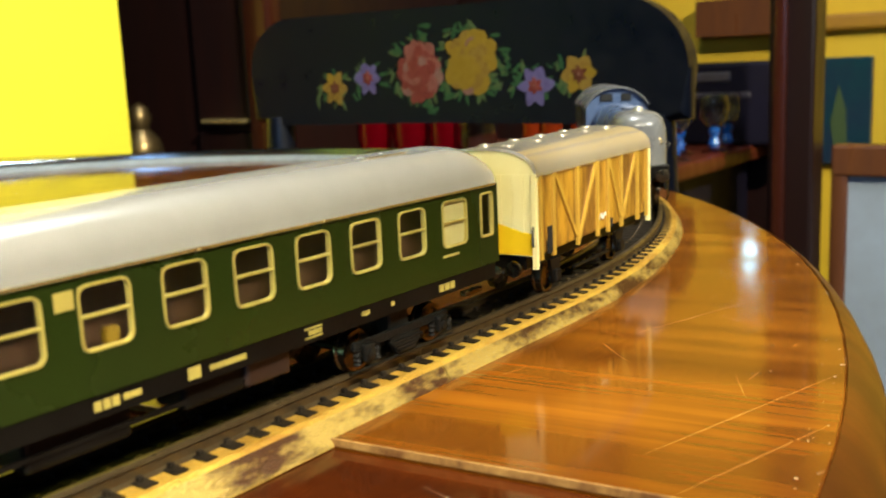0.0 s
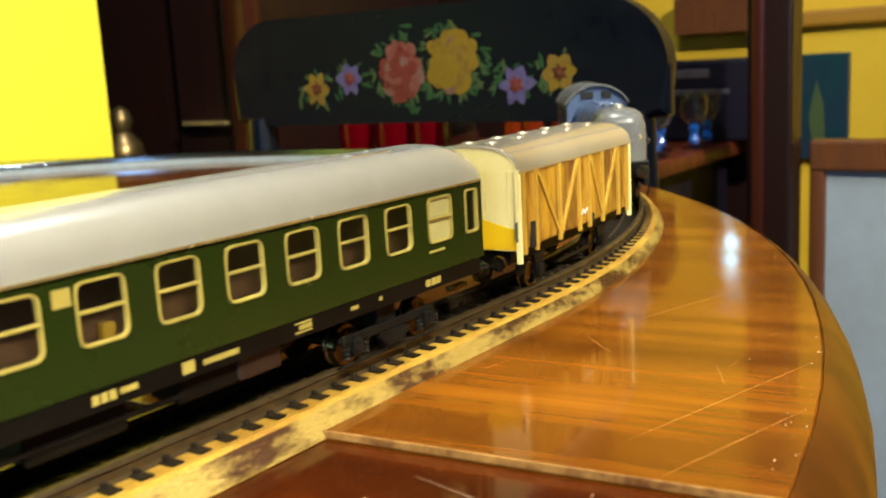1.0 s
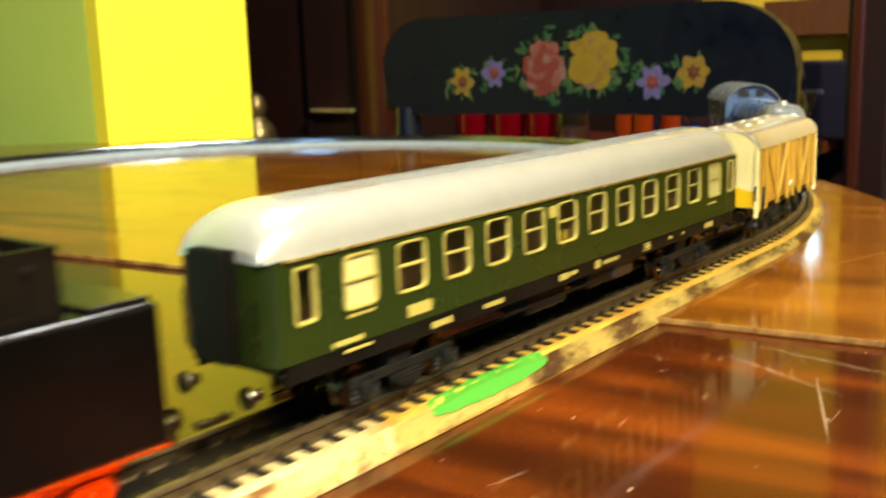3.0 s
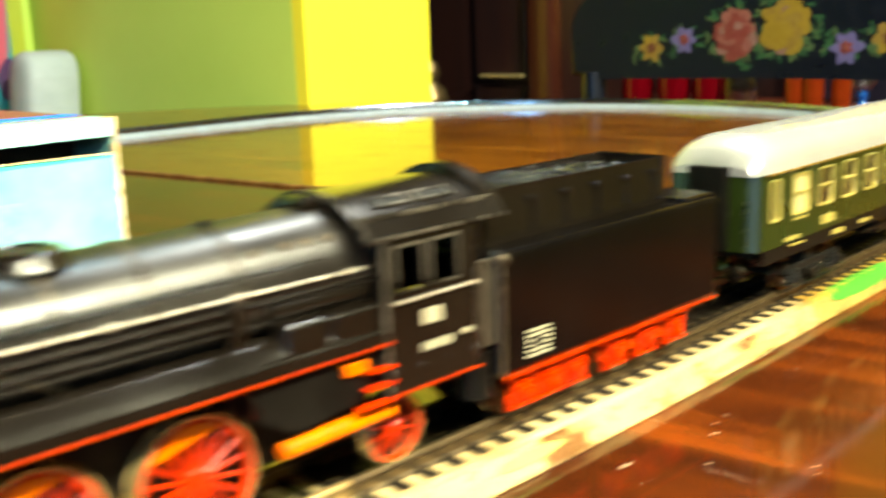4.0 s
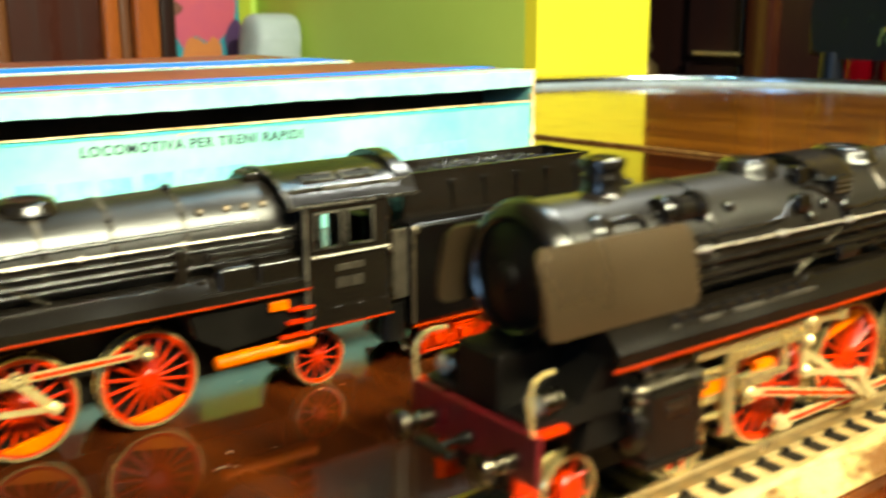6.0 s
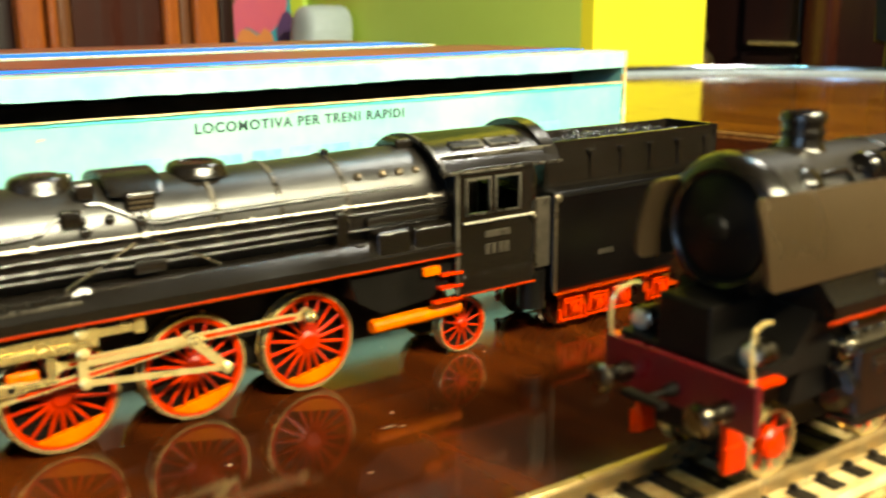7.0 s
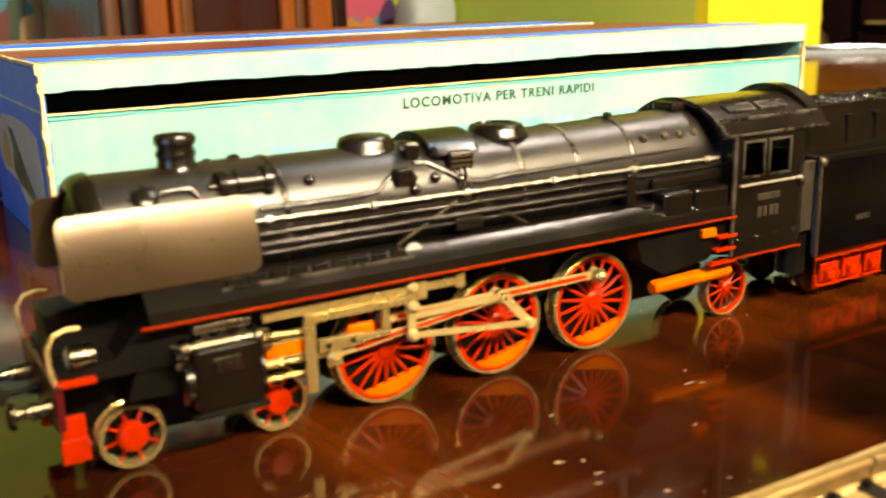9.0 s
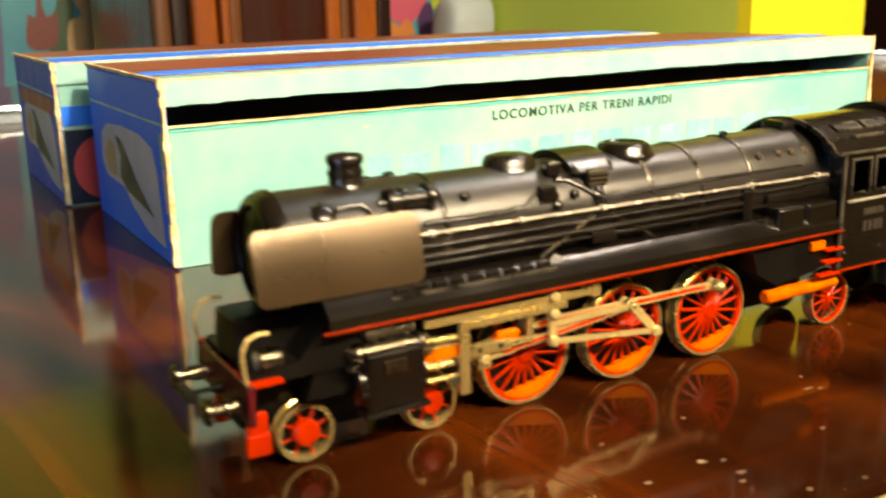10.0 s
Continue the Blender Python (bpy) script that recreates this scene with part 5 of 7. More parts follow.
                    bar(bm, (xc - 4.0 + k * 0.7, 10.4 - k * 1.0), (xc + 4.0 - k * 0.7, 10.4 - k * 1.0), s * 14.1, 0.6, 0.7)
                    pm("spring_leaf", bm, R, bg_)
                bm = B()
                rod(bm, (xc - 4.0, s * 13.9, 3.6), (xc + 4.0, s * 13.9, 3.6), 0.4, 8)
                pm("brake_rod", bm, R, bg_)
                for k in (-1, 1):
                    bm = B()
                    box(bm, xc + k * 3.6 - 0.7, xc + k * 3.6 + 0.7, s * 12.9 - 0.6, s * 12.9 + 0.6, 2.6, 6.4, 0.3)
                    pm("brake_shoe", bm, R, bg_)
                    bm = B()
                    rod(bm, (xc + k * 2.8, s * 13.9, 4.6), (xc + k * 2.8, s * 13.9, 9.4), 0.6, 8)
                    pm("hanger", bm, R, bg_)
        for j in range(2):
            xw = x0 + 4.2 + j * (x1 - x0 - 8.4)
            for s in (-1, 1):
                bm = B()
                lathe(bm, (xw, s * 6.8, 6.3), (0, s, 0), [(0, 6.3), (0.7, 6.3), (1.0, 5.7), (3.0, 5.6), (3.0, 1)], 28)
                pm("wheel", bm, M["steel_dark"], bg_)
    if decals == "bright":
        for s in (-1, 1):
            y0, y1 = sorted((s * 16.5, s * 16.75))
            bm = B()
            for j in range(6):
                z = 14.9 + j * 1.1
                x1 = 180 + (6.6 if j % 2 else 7.2)
                if 1 < j < 4:
                    box(bm, 179.6, 181.4, y0, y1, z, z + 0.5)
                    box(bm, 184.4, 187, y0, y1, z, z + 0.5)
                else:
                    box(bm, 179.4, x1, y0, y1, z, z + 0.5)
            pm("lettering", bm, M["plate_cream"], tender_body, "block of tiny white lettering")
    else:
        for s in (-1, 1):
            y0, y1 = sorted((s * 16.5, s * 16.7))
            bm = B()
            for j in range(4):
                box(bm, 187.4 + j * 1.5, 188.4 + j * 1.5, y0, y1, 20.6, 22.0, 0.05)
            pm("name_plate", bm, M["plate"], tender_body)
    bm = B()
    box(bm, 256, 258, -15.6, 15.6, 11, 16, 0.3)
    for s in (-1, 1):
        lathe(bm, (258, s * 10.3, 14.0), (1, 0, 0), [(0, 1.5), (2.6, 1.2), (2.7, 2.4), (3.4, 2.2)], 16)
    box(bm, 258, 264, -0.8, 0.8, 8, 9.6, 0.2)
    pm("rear_beam", bm, M["steel_dark"], tender_body)
    return t


UP, DOWN = radians(102), radians(-76)
locomotive(pose(0, 0.0097, 0), UP, "black model express steam locomotive with red wheels, standing on the table", "dark")
locomotive(pose(0.1337, -0.0906, 0.0102, 0, 0, -1.5), DOWN, "black model steam locomotive with white lettering, heading the train", "bright")


def hooded_locomotive(m, label):
    """A locomotive with a low rounded bonnet before an arched driver's cab."""
    t = thing("hooded_locomotive", m, label, "locomotive")

    def shell(bm, x0, x1, w, z0, z1, front, n=14):
        rows, k = [], 18
        for i in range(n + 1):
            x = x0 + (x1 - x0) * (1 - math.cos(math.pi / 2 * i / n))
            g = min(1.0, (x - x0) / front) if front else 1.0
            f = math.sqrt(max(0.0, 1 - (1 - g) ** 2)) if front else 1.0
            row = []
            for j in range(k + 1):
                a = math.pi * j / k
                y = (0.35 + 0.65 * f) * w * math.copysign(abs(math.cos(a)) ** 0.55, math.cos(a))
                z = z0 + (z1 - z0) * (0.72 + 0.28 * f) * abs(math.sin(a)) ** 0.42
                row.append(bm.verts.new((x, y, z)))
            rows.append(row)
        for p, q in zip(rows, rows[1:]):
            for j in range(k):
                bm.faces.new((p[j], p[j + 1], q[j + 1], q[j]))
        bm.faces.new(rows[0])
        bm.faces.new(rows[-1])
        bm.faces.new([r[0] for r in rows] + [r[-1] for r in reversed(rows)])
        return bm

    # tan-grey on nose and cab roof paints the warm light there
    pm("nose", shell(B(), 0, 26, 13.4, 22, 47.5, 14), M["nose_warm_lit"], t, "rounded nose toned tan-grey for warm light")
    bonnet = pm("bonnet", shell(B(), 26.02, 96, 13.4, 22, 47.5, 0), M["grey_loco"], t, "blue-grey rounded bonnet")
    for x in (30, 52, 74):
        bm = B()
        box(bm, x, x + 14, -4.5, 4.5, 47.0, 47.9, 0.3)
        hatch = pm("roof_grille", bm, M["void"] if x == 30 else M["grey_loco"], bonnet, "dark grille" if x == 30 else "")
        for k in range(3):
            bm = B()
            box(bm, x + 2 + 4 * k, x + 3.4 + 4 * k, -4.2, 4.2, 47.8, 48.3, 0.2)
            pm("slat", bm, M["grey_loco"], hatch)
    for s in (-1, 1):
        for k in range(4):
            bm = B()
            box(bm, 34 + 14 * k, 43 + 14 * k, s * 13.4 - 0.4, s * 13.4 + 0.4, 27, 37, 0.2)
            pm("side_grille", bm, M["void"], bonnet)
        bm = B()
        tube(bm, [(8, s * 13.4, 30), (9, s * 14.6, 31.5), (92, s * 14.6, 31.5), (93, s * 13.4, 30)], 0.35, 6)
        pm("handrail", bm, M["steel_dark"], bonnet)
        bm = B()
        lathe(bm, (2.2, s * 7.2, 33), (-1, 0, 0), [(-1.5, 2.2), (0.8, 2.2), (1.0, 1.8), (0.6, 1.6)], 18, False)
        lamp_ = pm("headlamp", bm, M["steel_warm"], t)
        bm = B()
        lathe(bm, (1.6, s * 7.2, 33), (-1, 0, 0), [(0, 1.7), (0.3, 1.2), (0.5, 0.3)], 16)
        pm("lens", bm, M["lens"], lamp_)
    bm = B()
    box(bm, 3.5, 7.0, -5.5, 5.5, 40.0, 45.2, 0.8)
    pm("nose_slot", bm, M["void"], t, "dark slot in the nose")
    bm = B()
    lathe(bm, (13, 0, 46.8), (0, 0, 1), [(0, 2.4), (1.6, 2.3), (2.6, 1.5), (2.9, 0.3)], 18)
    pm("top_lamp", bm, M["lens"], t)
    # cab with an arched roof
    roofline = arch(18.0, 46.0, 10.5, 24)
    bm = B()
    prism(bm, [(-17.2, 20)] + [(y * 0.955, z - 0.3) for y, z in roofline] + [(17.2, 20)], 0, 96, 160)
    cab = pm("cab", bm, M["grey_loco"], t, "blue-grey driver's cab")
    bm = B()
    prism(bm, roofline + [(y, z + 1.2) for y, z in reversed(roofline)], 0, 93.5, 163)
    pm("cab_roof", bm, M["nose_warm_lit"], t, "arched roof toned tan-grey for warm light")
    for y, w in ((5.6, 3.6), (-5.4, 2.8)):
        bm = B()
        box(bm, 95.2, 96.3, y - w, y + w, 49.2, 53.4, 0.4)
        pm("window", bm, M["void"], cab, "dark windscreen")
    for s in (-1, 1):
        for x0, x1, z0, z1 in ((104, 113, 24, 44), (122, 136, 35, 45), (142, 154, 35, 45)):
            bm = B()
            box(bm, x0, x1, s * 17.2 - 0.3, s * 17.2 + 0.3, z0, z1, 0.25)
            pm("door" if x0 == 104 else "window", bm, M["navy"] if x0 == 104 else M["void"], cab)
    bm = B()
    box(bm, -1, 162, -12.5, 12.5, 14.5, 22.2, 0.6)
    chassis = pm("chassis", bm, M["black_matt"], t, "black running frame")
    for s in (-1, 1):
        bm = B()
        lathe(bm, (-1, s * 8.4, 17.5), (-1, 0, 0), [(0, 1.6), (4.0, 1.4), (4.2, 3.2), (5.0, 3.0), (5.2, 0.6)], 18)
        pm("buffer", bm, M["steel_dark"], chassis)
        bm = B()
        tube(bm, [(-1.4, s * 11, 20), (-2.8, s * 11.4, 14), (-2.8, s * 11.4, 8), (2, s * 11.4, 5)], 0.6, 6)
        pm("step_iron", bm, M["steel_dark"], chassis)
        for x in (18, 42, 66, 104, 128, 150):
            bm = B()
            lathe(bm, (x, s * 7.0, 7.6), (0, s, 0), [(0, 8.2), (0.7, 8.2), (1.0, 7.4), (2.8, 7.2), (2.8, 5.6), (1.8, 5.2), (1.8, 1.2)], 28)
            pm("wheel", bm, M["steel_dark"], chassis)
        bm = B()
        box(bm, 12, 72, s * 12.6 - 0.7, s * 12.6 + 0.7, 9, 15, 0.3)
        box(bm, 98, 156, s * 12.6 - 0.7, s * 12.6 + 0.7, 9, 15, 0.3)
        pm("side_frame", bm, M["bogie"], chassis)


hooded_locomotive(pose(0.866, -0.0625, 0.0102, 0, 0, 33.0), "streamlined blue-grey toy locomotive on the curve, its nose toned tan-grey for warm light")


# ---- green coach ----
def rounded(w, h, r, n=4):
    pts = []
    for cx, cy, a0 in ((w / 2 - r, h / 2 - r, 0), (-w / 2 + r, h / 2 - r, 90), (-w / 2 + r, -h / 2 + r, 180), (w / 2 - r, -h / 2 + r, 270)):
        pts += [(cx + r * math.cos(radians(a0 + 90 * i / n)), cy + r * math.sin(radians(a0 + 90 * i / n))) for i in range(n + 1)]
    return pts


def frame_mesh(w, h, r, t, y0, y1, midbar):
    """A rounded window frame in the xz plane, with an optional bar across."""
    bm = B()
    rows = []
    for (ww, hh, rr), y in (((w, h, r), y1), ((w, h, r), y0), ((w - 2 * t, h - 2 * t, max(r - t, 0.0002)), y0), ((w - 2 * t, h - 2 * t, max(r - t, 0.0002)), y1)):
        rows.append([bm.verts.new((p[0], y, p[1])) for p in rounded(ww, hh, rr)])
    for i in range(4):
        bridge(bm, rows[i], rows[(i + 1) % 4])
    if midbar:
        z = h * 0.03
        box(bm, -w / 2 + t, w / 2 - t, min(y0, y1), max(y0, y1), z - t * 0.5, z + t * 0.5)
    return bm


def wall_with_rounded_holes(bm, x0, x1, z0, z1, y, holes, th):
    """A thin wall with openings (centre x, centre z, width, height)."""
    hs = sorted(holes)
    top = max(h[1] + h[3] / 2 for h in hs)
    low = min(h[1] - h[3] / 2 for h in hs)
    box(bm, x0, x1, y, y + th, z0, low)
    box(bm, x0, x1, y, y + th, top, z1)
    xs = [x0] + [v for h in hs for v in (h[0] - h[2] / 2, h[0] + h[2] / 2)] + [x1]
    for a, b in zip(xs[::2], xs[1::2]):
        box(bm, a, b, y, y + th, low, top)
    return bm


CL, CW = 0.247, 0.0147
coach = thing("passenger_coach", pose(0.416, YC, 0), "dark green tinplate express coach with a silver roof and cream windows", "railway coach")
WZ, WH, WW = 0.0420, 0.0116, 0.0104
big = [0.0754 + 0.0178 * k + WW / 2 for k in range(-2, 8)]
frosted = [0.0272, 0.2236]
narrow = [0.0102, 0.2390]
holes = [(x, WZ, WW, WH) for x in big + frosted] + [(x, WZ, 0.0056, WH) for x in narrow]
END = 0.0042
for s in (-1, 1):
    bm = B()
    y = -CW if s < 0 else CW - 0.0006
    wall_with_rounded_holes(bm, 0.0022, CL - 0.0022, 0.0280, 0.0502, y, holes, 0.0006)
    side = part("side_wall", bm, M["green"], coach, "dark green lacquered side", smooth=False)
    yo, yi = s * (CW + 0.0004), s * (CW - 0.0009)
    first_frame = None
    for i, x in enumerate(sorted(big)):
        if first_frame is None:
            fr = part("window_frame", frame_mesh(WW + 0.0006, WH + 0.0006, 0.0020, 0.00046, yi, yo, True), M["cream"], coach, m=pose(x, 0, WZ))
            bm = B()
            box(bm, -WW / 2, WW / 2, s * (CW - 0.0005) - 0.0001, s * (CW - 0.0005) + 0.0001, -WH / 2, WH / 2)
            part("pane", bm, M["glass"], fr, smooth=False).visible_shadow = False
            first_frame = fr
        else:
            copy_thing(first_frame, pose(x, 0, WZ))
    for i, x in enumerate(frosted):
        fr = part("window_frame", frame_mesh(WW + 0.0008, WH + 0.0008, 0.0018, 0.00055, yi, yo, True), M["cream"], coach, m=pose(x, 0, WZ))
        bm = B()
        box(bm, -WW / 2, WW / 2, s * (CW - 0.0006) - 0.0002, s * (CW - 0.0006) + 0.0002, -WH / 2, WH / 2)
        part("pane", bm, M["frost"], fr, "frosted yellowish pane", smooth=False)
    for x in narrow:
        fr = part("door", frame_mesh(0.0064, WH + 0.0008, 0.0012, 0.00055, yi, yo, False), M["cream"], coach, m=pose(x, 0, WZ))
        bm = B()
        box(bm, -0.0028, 0.0028, s * (CW - 0.0005) - 0.0001, s * (CW - 0.0005) + 0.0001, -WH / 2, WH / 2)
        part("pane", bm, M["glass"], fr, smooth=False).visible_shadow = False
    # printed plates and lettering on the near and far side
    bm = B()
    a, b = sorted((s * CW, s * (CW + 0.00025)))
    plates = [(0.0430, 0.0518, 0.0298, 0.0326), (0.1063, 0.1100, 0.0443, 0.0476), (0.0225, 0.0315, 0.0342, 0.0348), (0.2180, 0.2250, 0.0334, 0.0340),
              (0.0175, 0.0270, 0.0286, 0.0297), (0.0210, 0.0300, 0.0266, 0.0272)]
    bm.free()
    for x0, x1, z0, z1 in plates:
        bm = B()
        box(bm, x0, x1, a, b, z0, z1)
        part("plate", bm, M["cream"], side, smooth=False)
    for x0, n, w, z0, z1 in ((0.1120, 3, 0.0014, 0.0250, 0.0268), (0.1182, 5, 0.0006, 0.0255, 0.0266), (0.1330, 1, 0.0030, 0.0248, 0.0272), (0.1385, 12, 0.0006, 0.0253, 0.0264),
                             (0.1655, 1, 0.0055, 0.0247, 0.0250), (0.1655, 1, 0.0055, 0.0268, 0.0271), (0.1668, 4, 0.0008, 0.0254, 0.0264), (0.1850, 3, 0.0007, 0.0256, 0.0266),
                             (0.1960, 1, 0.0010, 0.0256, 0.0266), (0.2160, 3, 0.0018, 0.0248, 0.0266), (0.0520, 4, 0.0016, 0.0248, 0.0264), (0.0740, 7, 0.0010, 0.0250, 0.0262)):
        bm = B()
        for j in range(n):
            q0, q1 = sorted((s * 0.01435, s * 0.0147))
            box(bm, x0 + j * w * 1.35, x0 + j * w * 1.35 + w, q0, q1, z0, z1)
        part("lettering", bm, M["cream"], side, "tiny cream lettering", smooth=False)
# ends with rounded corners and a dark gangway
for e, sx in ((0.0, 1), (CL, -1)):
    bm = B()
    prof = [(e + sx * 0.0024, -CW), (e + sx * 0.0007, -CW + 0.0030), (e, -CW + 0.0075), (e, CW - 0.0075), (e + sx * 0.0007, CW - 0.0030), (e + sx * 0.0024, CW)]
    inner = [(x + sx * 0.0006, y * 0.97) for x, y in reversed(prof)]
    prism(bm, prof + inner, 2, 0.0280, 0.0500)
    endw = part("end_wall", bm, M["green"], coach)
    bm = B()
    for k in range(5):
        x0 = e - sx * (0.0002 + 0.0007 * k)
        w = 0.0058 - (0.0004 if k % 2 else 0)
        box(bm, min(x0, x0 - sx * 0.0006), max(x0, x0 - sx * 0.0006), -w, w, 0.0285, 0.0525 - (0.0004 if k % 2 else 0), 0.0002, 1)
    part("gangway", bm, M["black_matt"], endw, "black corrugated gangway")
    for s in (-1, 1):
        bm = B()
        tube(bm, [(e - sx * 0.0004, s * 0.0112, 0.030), (e - sx * 0.0010, s * 0.0112, 0.031), (e - sx * 0.0010, s * 0.0112, 0.042), (e - sx * 0.0004, s * 0.0112, 0.043)], 0.0003, 6)
        part("grab_rail", bm, M["steel_dark"], endw)
    bm = B()
    for s in (-1, 1):
        lathe(bm, (e, s * 0.0101, 0.0225), (-sx, 0, 0), [(0, 0.0014), (0.003, 0.0012), (0.0031, 0.0026), (0.0038, 0.0024)], 16)
    box(bm, min(e - sx * 0.009, e), max(e - sx * 0.009, e), -0.0012, 0.0012, 0.0155, 0.0170, 0.0003, 1)
    part("buffer", bm, M["steel_dark"], endw)
# roof: arched, dropping in a rounded hip at both ends
bm = B()
rows = []
nx, na = 40, 18
for i in range(nx + 1):
    u = i / nx
    x = CL * (u - 0.12 * math.sin(2 * math.pi * u))
    d = min(x, CL - x)
    k = 1.0 if d > 0.014 else math.sqrt(max(0.0, 1 - (1 - d / 0.014) ** 2))
    rise = 0.0030 + 0.0082 * k
    w = CW + 0.0004 - (1 - k) * 0.0022
    line = []
    for j in range(na + 1):
        a = math.pi * j / na
        c, sn = math.cos(a), math.sin(a)
        line.append(bm.verts.new((x, w * math.copysign(abs(c) ** 0.75, c), 0.0498 + rise * abs(sn) ** 0.8)))
    rows.append(line)
for r, q in zip(rows, rows[1:]):
    for j in range(na):
        bm.faces.new((r[j], r[j + 1], q[j + 1], q[j]))
    bm.faces.new((r[0], q[0], q[-1], r[-1]))
bm.faces.new(rows[0])
bm.faces.new(rows[-1])
roof = part("roof", bm, M["roof"], coach, "arched silver-grey roof")
bm = B()
for s in (-1, 1):
    box(bm, 0.004, CL - 0.004, s * (CW + 0.0004) - 0.0003, s * (CW + 0.0004) + 0.0003, 0.0497, 0.0503)
part("gutter", bm, M["steel_warm"], roof)
for x in (0.03, 0.2):
    bm = B()
    box(bm, x, x + 0.016, -0.0060, -0.0044, 0.0602, 0.0612, 0.0003, 1)
    part("roof_vent", bm, M["roof_tan"], roof)
# interior and underframe
bm = B()
box(bm, 0.003, CL - 0.003, -CW + 0.0008, CW - 0.0008, 0.0275, 0.0292)
for k in range(11):
    x = 0.0335 + 0.0178 * k
    box(bm, x - 0.0004, x + 0.0004, -0.006, CW - 0.001, 0.0292, 0.0500)
    for q in (-1, 1):
        box(bm, min(x, x + q * 0.0045), max(x, x + q * 0.0045), -0.005, CW - 0.002, 0.0292, 0.0345, 0.0006, 1)
        box(bm, min(x + q * 0.0006, x + q * 0.0016), max(x + q * 0.0006, x + q * 0.0016), -0.005, CW - 0.002, 0.034, 0.0435, 0.0004, 1)
box(bm, 0.004, CL - 0.004, -0.0066, -0.0060, 0.0292, 0.050)
part("compartment", bm, M["coach_inside"], coach, "dark brown seats and partitions")
# a yellow block paints the warm glow inside one window
bm = B()
box(bm, 0.1172, 0.1204, -0.0128, -0.0104, 0.0352, 0.0390, 0.0008)
part("window_glow", bm, M["rose_yellow"], coach, "yellow block standing in for a warm glow behind a window")
for s in (-1, 1):
    bm = B()
    box(bm, 0.004, CL - 0.004, s * 0.0140 - 0.0004, s * 0.0140 + 0.0004, 0.0236, 0.0282)
    part("solebar", bm, M["black_matt"], coach)
    bm = B()
    prism(bm, [(0.075, 0.0238), (0.172, 0.0238), (0.160, 0.0190), (0.087, 0.0190), (0.088, 0.0200), (0.159, 0.0200), (0.166, 0.0228), (0.081, 0.0228)], 1, s * 0.011 - 0.0004, s * 0.011 + 0.0004)
    part("truss", bm, M["black_matt"], coach)
bm = B()
box(bm, 0.004, CL - 0.004, -0.012, 0.012, 0.0255, 0.0280)
part("underframe", bm, M["black_matt"], coach)
for x0, x1, y0, y1, z0 in ((0.100, 0.122, -0.011, 0.0, 0.0165), (0.134, 0.150, -0.0115, -0.002, 0.0175)):
    bm = B()
    box(bm, x0, x1, y0, y1, z0, 0.0245, 0.001)
    part("equipment_box", bm, M["black_matt"], coach)
bm = B()
box(bm, 0.150, 0.163, -0.0122, -0.0040, 0.0178, 0.0236, 0.0008)
part("battery_box", bm, M["brown_box"], coach, "dull red-brown battery box")


def carriage_bogie(parent, x, y=0.0, z=0.0107, half=0.0150):
    bm = B()
    for s in (-1, 1):
        box(bm, x - half - 0.004, x + half + 0.004, y + s * 0.0118 - 0.0006, y + s * 0.0118 + 0.0006, z + 0.0058, z + 0.0082, 0.0003, 1)
        prism(bm, [(x - 0.006, z + 0.0060), (x + 0.006, z + 0.0060), (x + 0.003, z + 0.0015), (x - 0.003, z + 0.0015)], 1, y + s * 0.0120 - 0.0008, y + s * 0.0120 + 0.0008)
    box(bm, x - 0.004, x + 0.004, y - 0.011, y + 0.011, z + 0.0050, z + 0.0120, 0.0005, 1)
    bogie = part("bogie", bm, M["bogie"], parent, "dusty black cast bogie")
    for s in (-1, 1):
        for q in (-1, 1):
            bm = B()
            box(bm, x + q * half - 0.0019, x + q * half + 0.0019, y + s * 0.0127 - 0.0012, y + s * 0.0127 + 0.0012, z + 0.0030, z + 0.0074, 0.0006, 2)
            lathe(bm, (x + q * half, y + s * 0.0138, z + 0.0050), (0, s, 0), [(0, 0.0013), (0.0005, 0.0012), (0.0007, 0.0005)], 12)
            part("axle_box", bm, M["bogie"], bogie)
            for d in (-0.0036, 0.0036):
                bm = B()
                lathe(bm, (x + q * half + d, y + s * 0.0126, z + 0.0028), (0, 0, 1), [(0, 0.0011), (0.0006, 0.0008), (0.0012, 0.0011), (0.0018, 0.0008), (0.0024, 0.0011), (0.0030, 0.0008), (0.0036, 0.0011)], 8)
                part("coil_spring", bm, M["bogie"], bogie)
        bm = B()
        for k in range(4):
            box(bm, x - 0.0062 + 0.0010 * k, x + 0.0062 - 0.0010 * k, y + s * 0.0129 - 0.0006, y + s * 0.0129 + 0.0006, z + 0.0046 - 0.0008 * k, z + 0.0052 - 0.0008 * k)
        part("leaf_spring", bm, M["bogie"], bogie)
        bm = B()
        rod(bm, (x - half - 0.006, y + s * 0.0122, z + 0.0010), (x + half + 0.006, y + s * 0.0122, z + 0.0010), 0.0004, 6)
        part("brake_rod", bm, M["bogie"], bogie)
    for q in (-1, 1):
        for s in (-1, 1):
            bm = B()
            lathe(bm, (x + q * half, y + s * 0.0068, z + 0.0052), (0, s, 0), [(0, 0.0057), (0.0006, 0.0057), (0.0009, 0.0052), (0.0028, 0.0051), (0.0028, 0.0042), (0.0018, 0.0040), (0.0018, 0.001)], 28)
            part("wheel", bm, M["steel_dark"], bogie)
        bm = B()
        rod(bm, (x + q * half, y - 0.0115, z + 0.0052), (x + q * half, y + 0.0115, z + 0.0052), 0.0011, 10)
        part("axle", bm, M["black_matt"], bogie)


carriage_bogie(coach, 0.044)
carriage_bogie(coach, CL - 0.044)

